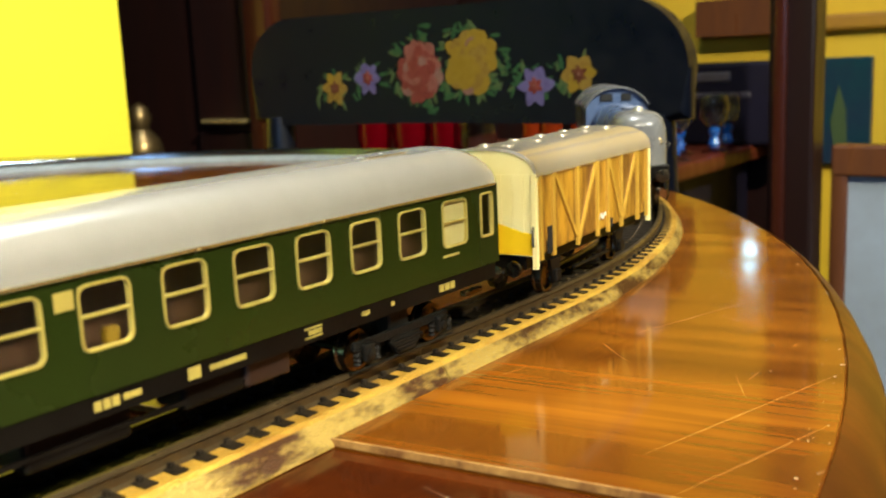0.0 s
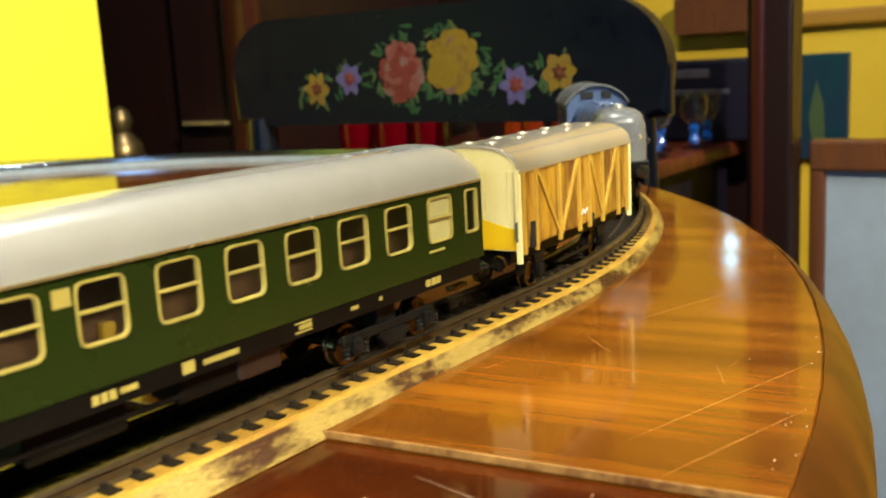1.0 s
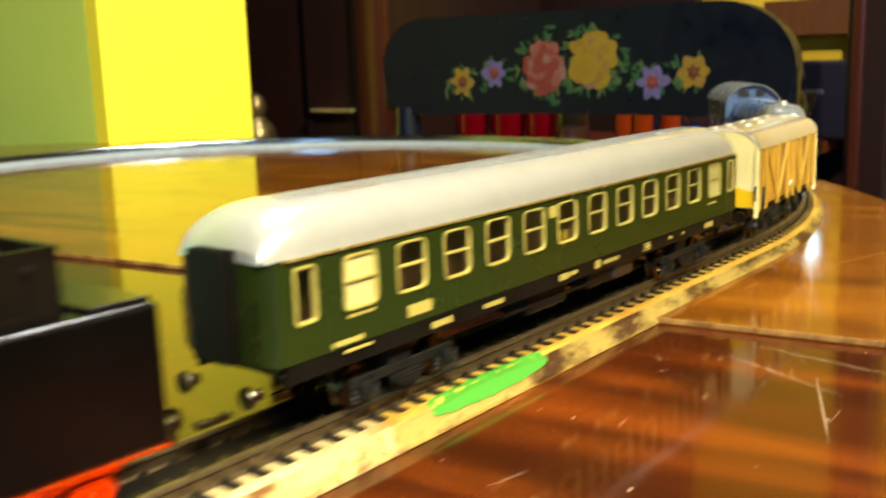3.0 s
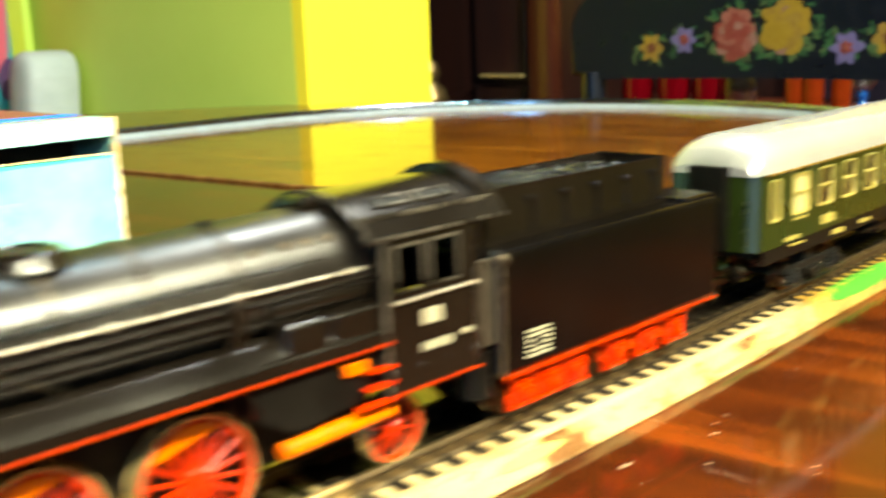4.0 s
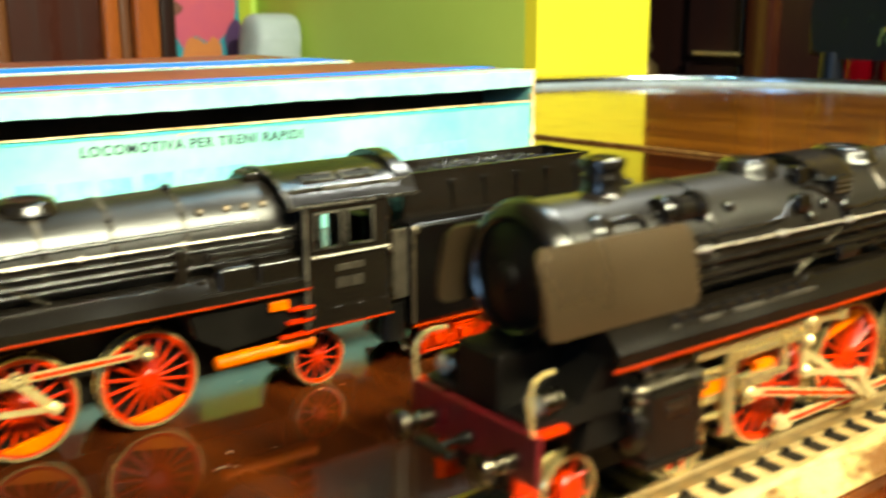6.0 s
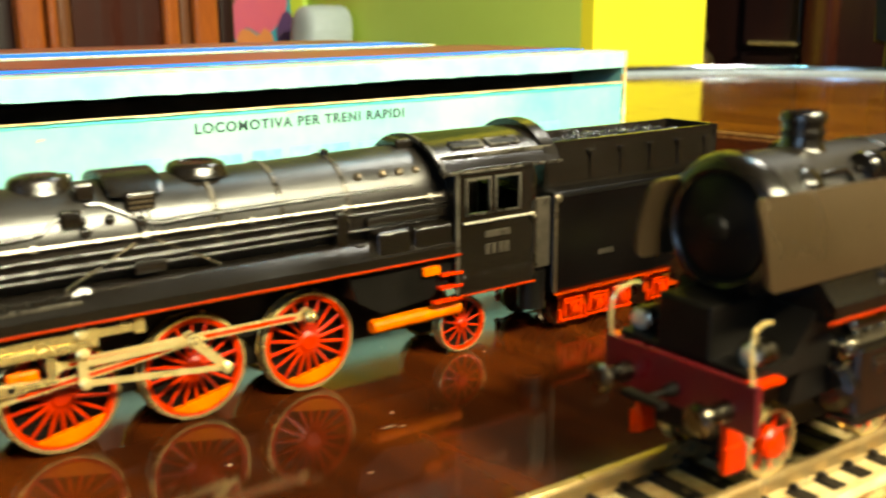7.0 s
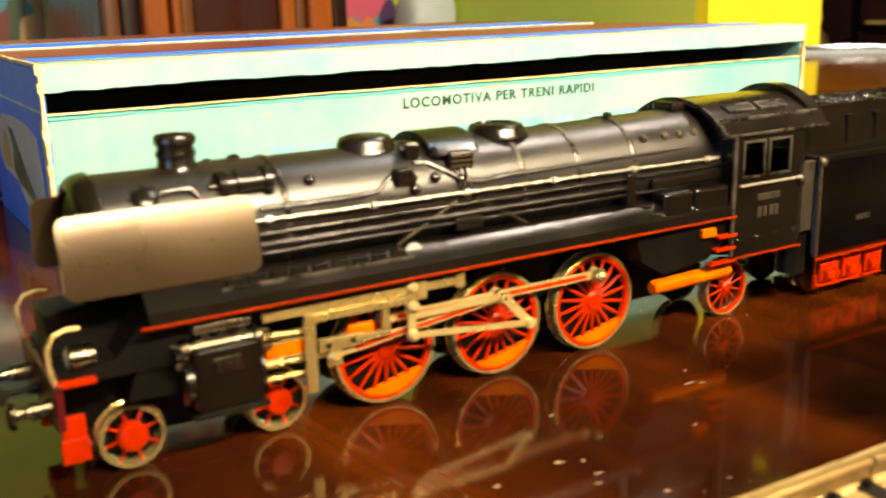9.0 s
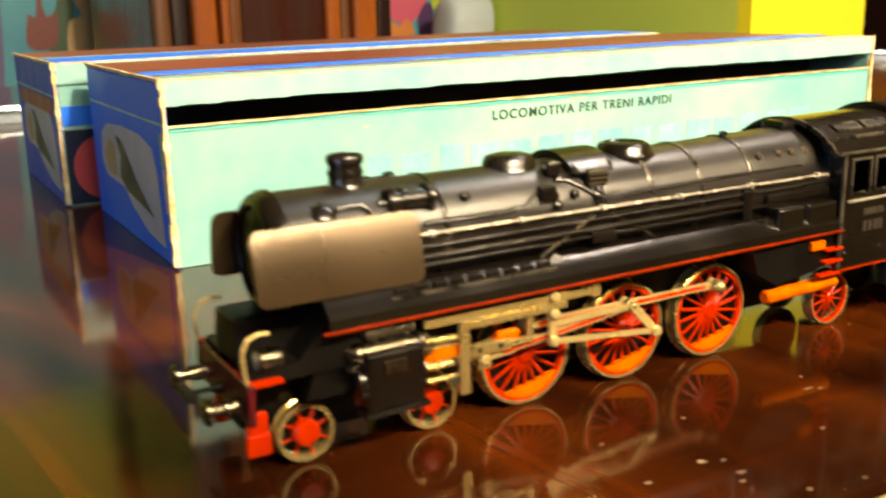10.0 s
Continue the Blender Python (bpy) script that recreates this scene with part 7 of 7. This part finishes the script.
# two pendants over the table: a broad warm one, and a small cool one added for a glint
def pendant(name, m, k, label):
    t = thing(name, pose(0, 0, 0), label, "lamp")
    bm = B()
    lathe(bm, (0, 0, 0), (0, 0, 1), [(z * k, r * k) for z, r in ((-0.02, 0.16), (0.0, 0.155), (0.06, 0.10), (0.09, 0.03), (0.12, 0.02), (0.12, 0.012), (0.085, 0.026), (0.055, 0.095), (0.0, 0.150), (-0.02, 0.157))], 40, False)
    part("shade", bm, M["black_matt"], t, m=m)
    top = m @ Vector((0, 0, 0.118 * k))
    bm = B()
    rod(bm, top, Vector((top.x, top.y, CEIL)), 0.003, 8)
    part("cord", bm, M["black_matt"], t)


pendant("pendant_lamp", PENDANT, 1.0, "round black pendant lamp hanging from the ceiling")
pendant("cool_glint_lamp", COOL, 0.5, "unseen small pendant lamp with a cool bulb, added for the far rails' glint")

# ---- painted chair beyond the table ----
chair = thing("painted_chair", pose(1.16, 0.2635, 0), "blue-black lacquered chair with painted flowers on its back", "chair")


def crest_outline():
    pts = [(-0.2345, 0.036), (-0.2345, 0.075)]
    pts += [(-0.2345 + 0.075 - 0.075 * math.cos(radians(a)), 0.075 + 0.06 * math.sin(radians(a))) for a in range(6, 91, 6)]
    pts += [(0.175, 0.136)]
    pts += [(0.175 + 0.058 * math.sin(radians(a)), 0.086 + 0.05 * math.cos(radians(a))) for a in range(6, 91, 6)]
    pts += [(0.2345, 0.036), (0.20, 0.032), (0.0, 0.034), (-0.20, 0.032)]
    return pts


bm = B()
prism(bm, crest_outline(), 0, -0.009, 0.009)
bmesh.ops.bevel(bm, geom=[e for e in bm.edges if abs(e.verts[0].co.x - e.verts[1].co.x) < 1e-5], offset=0.007, segments=4, affect="EDGES", profile=0.5)
crest = part("crest_rail", bm, M["chair_black"], chair, "broad rounded board painted with flowers")


def petals(name, y, z, r, n, petal, centre, parent, spread=0.66, seed=1, label="", rose=False):
    """A painted flower: short overlapping brush strokes in rings round a centre, on the board's near face."""
    rnd = random.Random(seed)
    x = -0.0092
    rings = ((1.0, n + 4, 0.30, 0.24), (0.72, n + 2, 0.30, 0.22), (0.42, n - 3, 0.24, 0.20)) if rose else ((1.0, n, 0.44, 0.36), (0.40, n, 0.20, 0.13))
    for ringno, (rr, count, pl, pw) in enumerate(rings):
        for i in range(count):
            bm = B()
            a = 2 * math.pi * (i + 0.45 * ringno) / count + rnd.uniform(-0.15, 0.15)
            reach = r * rr * spread * rnd.uniform(0.9, 1.1)
            cy, cz = y + reach * math.cos(a), z + reach * math.sin(a) * (1.12 if rose else 1.0)
            L_, w = r * pl * rnd.uniform(0.8, 1.25), r * pw * rnd.uniform(0.8, 1.25)
            turn = a + (rnd.uniform(-0.9, 0.9) if rose else 0.0)
            pts = []
            for k in range(10):
                t = 2 * math.pi * k / 10
                u, v = L_ * math.cos(t), w * math.sin(t) * (1.0 if rose else 1 - 0.45 * math.cos(t))
                pts.append((cy + u * math.cos(turn) - v * math.sin(turn), cz + u * math.sin(turn) + v * math.cos(turn)))
            lift = 0.0002 * (1 + ringno * 2) + 0.00002 * i
            prism(bm, pts, 0, x - lift, x + 0.0004)
            q = rnd.random()
            tone = petal if q < 0.55 else centre[0] if q < 0.94 else (M["rose_pale"] if rose else centre[0])
            part("petal", bm, tone if ringno < 1 or rose else centre[1], parent, smooth=False)
    for k, (rad, m_) in enumerate(((0.20, centre[1]), (0.07, M["rose_pale"]))[:1 if rose else 2]):
        bm = B()
        prism(bm, [(y + r * rad * math.cos(2 * math.pi * k_ / 12), z + r * rad * math.sin(2 * math.pi * k_ / 12)) for k_ in range(12)], 0, x - 0.0013 - 0.0002 * k, x + 0.0004)
        part(name if k == 0 else "flower_eye", bm, m_, parent, label if k == 0 else "", smooth=False)


def leaves(spots, parent, seed=2):
    rnd = random.Random(seed)
    for y, z, a, L_ in spots:
        bm = B()
        a = radians(a)
        pts = []
        for k in range(12):
            t = 2 * math.pi * k / 12
            u, v = L_ * math.cos(t), L_ * 0.26 * math.sin(t) * (1 - 0.3 * math.cos(t))
            pts.append((y + u * math.cos(a) - v * math.sin(a), z + u * math.sin(a) + v * math.cos(a)))
        prism(bm, pts, 0, -0.0093 - rnd.uniform(0, 0.00008), -0.0088)
        part("painted_leaf", bm, M["leaf_a"] if rnd.random() < 0.6 else M["leaf_b"], parent, smooth=False)


# local y runs towards the pier, which is the picture's left
rnd = random.Random(9)
spots = []
for cy, cz, n, rr in ((0.018, 0.082, 34, 0.033), (-0.038, 0.086, 36, 0.036), (0.000, 0.112, 10, 0.014), (0.000, 0.056, 12, 0.014), (0.076, 0.074, 10, 0.018), (0.100, 0.068, 8, 0.012), (0.118, 0.066, 9, 0.018), (-0.072, 0.072, 14, 0.014), (-0.095, 0.066, 10, 0.018), (-0.118, 0.070, 8, 0.012), (-0.140, 0.074, 9, 0.018), (0.150, 0.062, 4, 0.012)):
    for i in range(n):
        a = rnd.uniform(0, 360)
        spots.append((cy + rr * math.cos(radians(a)), cz + rr * 0.85 * math.sin(radians(a)), a + rnd.uniform(-50, 50), rnd.uniform(0.0035, 0.0075)))
leaves(spots, crest)
petals("painted_rose", 0.0185, 0.080, 0.0265, 11, M["rose_red"], (M["rose_pink"], M["rose_red"]), crest, seed=3, label="red painted rose", rose=True)
petals("painted_rose", -0.0375, 0.086, 0.0290, 11, M["rose_yellow"], (M["rose_gold"], M["rose_yellow"]), crest, seed=4, label="yellow painted rose", rose=True)
petals("painted_flower", 0.0785, 0.0755, 0.0145, 6, M["petal_violet"], (M["petal_violet"], M["rose_red"]), crest, seed=5, label="violet painted flower")
petals("painted_flower", 0.1205, 0.067, 0.0145, 6, M["rose_gold"], (M["rose_yellow"], M["bloom_brown"]), crest, seed=6, label="yellow painted flower")
petals("painted_flower", -0.1010, 0.0643, 0.0160, 6, M["petal_violet"], (M["petal_violet"], M["rose_red"]), crest, seed=7, label="violet painted flower")
petals("painted_flower", -0.1425, 0.0725, 0.0155, 6, M["rose_gold"], (M["rose_yellow"], M["bloom_brown"]), crest, seed=8, label="yellow painted flower")
for s in (-1, 1):
    bm = B()
    lathe(bm, (0, s * 0.205, FLOOR), (0.0, 0, 1), [(0, 0.014), (0.1, 0.018), (0.42, 0.020), (0.45, 0.026), (0.48, 0.020), (0.7, 0.018), (0.80, 0.014)], 16)
    part("back_post", bm, M["chair_black"], chair)
    bm = B()
    lathe(bm, (0.36, s * 0.19, FLOOR), (0.0, 0, 1), [(0, 0.012), (0.1, 0.018), (0.3, 0.022), (0.43, 0.02)], 16)
    part("leg", bm, M["chair_black"], chair)
bm = B()
box(bm, -0.02, 0.40, -0.22, 0.22, FLOOR + 0.42, FLOOR + 0.455, 0.012)
part("seat", bm, M["chair_black"], chair)

# ---- tall dark cabinet beside the pier ----
cab_ = thing("tall_cabinet", pose(1.40, 0.755, FLOOR), "tall dark mahogany cabinet with a drawer", "cabinet")
bm = B()
box(bm, 0.02, 0.5, 0.0, 0.34, 0, 2.0)
part("body", bm, M["wood_cab"], cab_, smooth=False)
bm = B()
box(bm, 0.008, 0.02, 0.02, 0.13, 0.775, 1.9, 0.004)
part("door", bm, M["wood_cab"], cab_)
bm = B()
box(bm, 0.006, 0.02, 0.02, 0.13, 0.50, 0.765, 0.004)
drawer = part("drawer", bm, M["wood_cab"], cab_)
bm = B()
box(bm, -0.010, 0.010, 0.017, 0.105, 0.778, 0.784, 0.0015)
part("pull", bm, M["steel_warm"], drawer, "pale metal pull strip")
bm = B()
box(bm, -0.012, 0.02, -0.045, 0.004, 0, 2.0, 0.008)
part("corner_post", bm, M["wood_red_dark"], cab_, "dark red polished corner post")

# brass ornament on a ledge in the recess
ledge = thing("wall_ledge", pose(1.34, 0.90, -0.07), "dark wooden ledge beside the cabinet", "ledge")
bm = B()
box(bm, -0.05, 0.06, -0.05, 0.09, FLOOR + 0.07, 0.0, 0.003)
part("ledge_board", bm, M["wood_cab"], ledge)
orn = thing("brass_ornament", pose(1.32, 0.905, -0.0705), "small dull brass figurine-shaped ornament", "ornament")
bm = B()
lathe(bm, (0, 0, 0.001), (0, 0, 1), [(0, 0.03), (0.012, 0.034), (0.03, 0.022), (0.05, 0.030), (0.07, 0.026), (0.085, 0.012), (0.1, 0.017), (0.115, 0.012), (0.122, 0.002)], 20)
part("figure", bm, M["brass"], orn)

# ---- sideboard with glassware ----
SB = -0.05
side = thing("sideboard", pose(1.46, 0.22, FLOOR), "reddish-brown wooden sideboard with glasses standing on it", "sideboard")
H_ = SB - FLOOR
bm = B()
box(bm, 0, 0.50, 0.0, 0.52, H_ - 0.022, H_, 0.005)
part("top", bm, M["wood_top"], side, "dark red polished top")
bm = B()
box(bm, 0.03, 0.48, 0.03, 0.50, 0, H_ - 0.022)
part("body", bm, M["dark_violet"], side, "near-black body", smooth=False)
for k in range(3):
    bm = B()
    box(bm, 0.018, 0.03, 0.04 + 0.155 * k, 0.185 + 0.155 * k, 0.06, H_ - 0.05, 0.004)
    part("door", bm, M["wood_cab"], side)


def wine_glass(x, y, k=1.0):
    g = thing("wine_glass", pose(x, y, SB + 0.0005), "clear round wine glass on the sideboard, its stem blue for cool glints", "glass", "wine glasses")
    bm = B()
    lathe(bm, (0, 0, 0), (0, 0, 1), [(0, 0.028 * k), (0.003, 0.026 * k), (0.006, 0.005), (0.05 * k, 0.004), (0.058 * k, 0.012), (0.075 * k, 0.031 * k), (0.095 * k, 0.034 * k), (0.12 * k, 0.028 * k),
                                      (0.12 * k, 0.0265 * k), (0.095 * k, 0.0325 * k), (0.076 * k, 0.029 * k), (0.062 * k, 0.011), (0.060 * k, 0.0005)], 28, False)
    part("bowl", bm, M["clear_glass"], g)
    # the stem's blue colour stands in for cool reflections in the glass
    bm = B()
    lathe(bm, (0, 0, 0.007), (0, 0, 1), [(0, 0.0065), (0.008 * k, 0.0085), (0.022 * k, 0.0055), (0.034 * k, 0.0085), (0.046 * k, 0.0055)], 16)
    part("stem", bm, M["blue_glint_glass"], g, "knopped stem coloured blue for the cool glints")


for x, y in ((1.645, 0.246), (1.725, 0.272), (1.765, 0.238), (1.83, 0.243), (1.66, 0.34)):
    wine_glass(x, y, 0.66)


def tumbler(x, y, h, r, mat, label, category):
    g = thing("glass_jar", pose(x, y, SB + 0.0005), label, category, "coloured glassware")
    bm = B()
    lathe(bm, (0, 0, 0), (0, 0, 1), [(0, r * 0.72), (0.004, r * 0.8), (h * 0.5, r), (h, r * 0.94), (h, r * 0.86), (h * 0.5, r * 0.9), (0.01, r * 0.7)], 24, False)
    lathe(bm, (0, 0, 0.008), (0, 0, 1), [(0, r * 0.7), (0.002, r * 0.7)], 24)
    part("body", bm, mat, g)


for x, y in ((1.50, 0.626), (1.50, 0.562), (1.505, 0.505)):
    tumbler(x, y, 0.085, 0.026, M["red_glass"], "deep red glass tumbler on the sideboard", "tumbler")
for x, y in ((1.50, 0.372), (1.50, 0.345), (1.52, 0.315)):
    tumbler(x, y, 0.075, 0.014, M["orange_glass"], "orange candle glass on the sideboard", "candle glass")
tumbler(1.50, 0.455, 0.08, 0.026, M["clear_glass"], "clear glass tumbler on the sideboard", "tumbler")

# dark appliance and panelling behind
app = thing("dark_case", pose(1.875, 0.235, SB + 0.0005), "dark grey-violet box with dull grey stripes on the sideboard", "box")
bm = B()
box(bm, 0, 0.08, -0.085, 0.28, 0, 0.122, 0.006)
part("body", bm, M["dark_violet"], app)
bm = B()
for z0, z1, y0 in ((0.094, 0.108, 0.02), (0.070, 0.078, -0.01)):
    bm = B()
    box(bm, -0.002, 0.01, y0, 0.12, z0, z1, 0.002)
    part("stripe", bm, M["stripe_grey"], app)
slab("panelling", 1.97, 2.0, 0.48, 1.2, FLOOR, 1.2, M["wood_cab"], "dark mahogany wall panelling", "panelling")
slab("panelling", 1.972, 2.0, 0.16, 0.478, FLOOR, 0.045, M["wood_cab"], "low dark mahogany panelling behind the sideboard", "panelling")
slab("beam", 2.36, 2.395, 0.30, 0.50, 0.12, 0.19, M["wood_brown"], "brown wooden beam on the wall", "beam")

# dark upright post and a framed door near it
post = thing("upright_post", pose(1.70, 0.11, FLOOR), "dark square wooden upright with a moulded edge", "post")
bm = B()
box(bm, -0.02, 0.03, -0.028, 0.028, 0, 2.46, 0.004)
part("shaft", bm, M["wood_cab"], post)
bm = B()
box(bm, -0.028, -0.018, 0.004, 0.020, 0, 2.46, 0.003)
part("moulding", bm, M["wood_red_dark"], post)
door = thing("framed_screen", pose(1.75, 0.075, FLOOR), "brown wooden frame holding a pale blue-grey panel", "screen")
for nm, a in (("stile", (-0.012, 0.012, -0.02, 0.0, 0, 0.715)), ("stile", (-0.012, 0.012, -0.165, -0.125, 0, 0.715)), ("rail", (-0.014, 0.014, -0.165, 0.0, 0.685, 0.725)), ("rail", (-0.012, 0.012, -0.125, -0.02, 0.05, 0.12))):
    bm = B()
    box(bm, *a, 0.004)
    part(nm, bm, M["wood_brown"], door)
bm = B()
box(bm, -0.003, 0.003, -0.125, -0.02, 0.12, 0.685)
part("panel", bm, M["pale_panel"], door, "pale blue-grey panel", smooth=False)
pic = thing("teal_picture", pose(2.405, 0.225, -0.03), "dark teal picture leaning on the yellow wall", "picture")
bm = B()
box(bm, -0.006, 0.012, -0.05, 0.05, -0.10, 0.10, 0.002)
part("canvas", bm, M["teal"], pic)
bm = B()
prism(bm, [(-0.01, -0.09), (0.012, -0.09), (0.022, -0.02), (0.008, 0.05), (-0.006, 0.0)], 0, -0.0075, -0.005)
part("brush_mark", bm, M["leaf_b"], pic, smooth=False)

# ---- left background: cupboard, picture, cushion ----
cup = thing("wooden_cupboard", pose(0.27, 1.13, FLOOR), "polished reddish-brown cupboard with fluted stiles", "cupboard")
W_ = 0.345
bm = B()
box(bm, 0, W_, 0.03, 0.40, 0, 1.7)
part("body", bm, M["wood_orange"], cup, smooth=False)
for x0, x1, proud, mat in ((0.0, 0.022, 0.02, "wood_brown"), (0.024, 0.050, 0.008, "wood_cab"), (0.052, 0.085, 0.018, "wood_orange"), (0.087, 0.098, 0.028, "wood_orange"),
                           (0.100, 0.120, 0.014, "wood_brown"), (0.240, 0.262, 0.020, "wood_orange"), (0.264, 0.280, 0.012, "wood_brown"), (0.282, 0.318, 0.022, "wood_orange"), (0.320, 0.345, 0.014, "wood_cab")):
    bm = B()
    box(bm, x0, x1, 0.03 - proud, 0.03, 0.02, 1.68, min(0.006, (x1 - x0) * 0.3), 3)
    part("stile", bm, M[mat], cup)
bm = B()
box(bm, 0.122, 0.238, 0.022, 0.03, 0.02, 1.68)
part("door_panel", bm, M["wood_red_dark"], cup, "dark red-brown recessed panel", smooth=False)

art = thing("wall_picture", pose(0.0, 1.655, 0.0), "turquoise picture with pink and sand-coloured shapes", "picture")
bm = B()
box(bm, -0.25, 0.985, -0.02, 0.0, -0.35, 0.6, 0.003)
part("canvas", bm, M["turquoise"], art)


def blob(pts, mat, lift, label=""):
    bm = B()
    n = len(pts)
    fine = []
    for i in range(n):
        p0, p1, p2, p3 = (Vector(pts[(i + k) % n]) for k in (-1, 0, 1, 2))
        for j in range(4):
            t = j / 4
            fine.append(tuple(0.5 * ((2 * p1) + (p2 - p0) * t + (2 * p0 - 5 * p1 + 4 * p2 - p3) * t * t + (3 * p1 - p0 - 3 * p2 + p3) * t ** 3)))
    prism(bm, fine, 1, -0.0201 - lift, -0.018)
    part("painted_shape", bm, mat, art, label, smooth=False)


blob([(0.255, -0.12), (0.25, 0.045), (0.275, 0.07), (0.262, 0.12), (0.285, 0.3), (0.315, 0.3), (0.318, 0.12), (0.35, 0.065), (0.36, 0.03), (0.35, -0.12)], M["sand"], 0.001)
blob([(0.185, 0.02), (0.19, 0.072), (0.205, 0.085), (0.212, 0.3), (0.217, 0.3), (0.214, 0.085), (0.235, 0.075), (0.228, 0.02)], M["rose_red"], 0.0012)
blob([(0.20, -0.1), (0.225, 0.05), (0.24, 0.12), (0.23, 0.3), (0.26, 0.3), (0.262, 0.05), (0.25, -0.1)], M["leaf_a"], 0.0006)
blob([(0.08, -0.1), (0.06, 0.1), (0.09, 0.3), (0.14, 0.3), (0.15, 0.1), (0.13, -0.1)], M["petal_violet"], 0.0008)
blob([(0.76, 0.05), (0.748, 0.10), (0.755, 0.4), (0.945, 0.4), (0.952, 0.12), (0.935, 0.06), (0.90, 0.03), (0.86, 0.045), (0.84, 0.02), (0.815, 0.06), (0.79, 0.075)], M["pink"], 0.001)
blob([(0.83, -0.05), (0.842, 0.03), (0.862, 0.042), (0.885, 0.03), (0.90, 0.043), (0.917, 0.02), (0.905, -0.05)], M["orange_paint"], 0.0014)
blob([(0.752, -0.06), (0.765, 0.018), (0.778, 0.04), (0.792, 0.02), (0.80, -0.06)], M["orange_paint"], 0.0014)
blob([(0.862, 0.125), (0.872, 0.138), (0.895, 0.13), (0.905, 0.142), (0.915, 0.128), (0.89, 0.118)], M["plum"], 0.0018)
blob([(0.925, 0.04), (0.945, 0.075), (0.962, 0.06), (0.955, 0.01), (0.935, 0.0)], M["plum"], 0.0018)
blob([(0.958, 0.08), (0.962, 0.3), (0.984, 0.3), (0.984, 0.085), (0.972, 0.07)], M["leaf_lime"], 0.0012)
blob([(0.79, 0.095), (0.81, 0.115), (0.84, 0.10), (0.83, 0.085), (0.805, 0.08)], M["rose_pink"], 0.0016)
cushion = thing("cushion", pose(0.942, 1.50, -0.075), "pale grey cushion leaning against the wall", "cushion")
bm = B()
bmesh.ops.create_uvsphere(bm, u_segments=24, v_segments=14, radius=1.0)
for v in bm.verts:
    c = v.co
    c.x, c.z = math.copysign(abs(c.x) ** 0.25, c.x) * 0.052, math.copysign(abs(c.z) ** 0.22, c.z) * 0.162
    c.y *= 0.05
    c.x += 0.014 * (c.z / 0.16)
part("cover", bm, M["grey_cloth"], cushion)
stand = thing("low_bench", pose(0.70, 1.42, FLOOR), "plain low bench against the wall", "bench")
bm = B()
box(bm, 0.0, 0.30, 0.0, 0.20, 0, 0.494, 0.006)
part("body", bm, M["wood_brown"], stand)
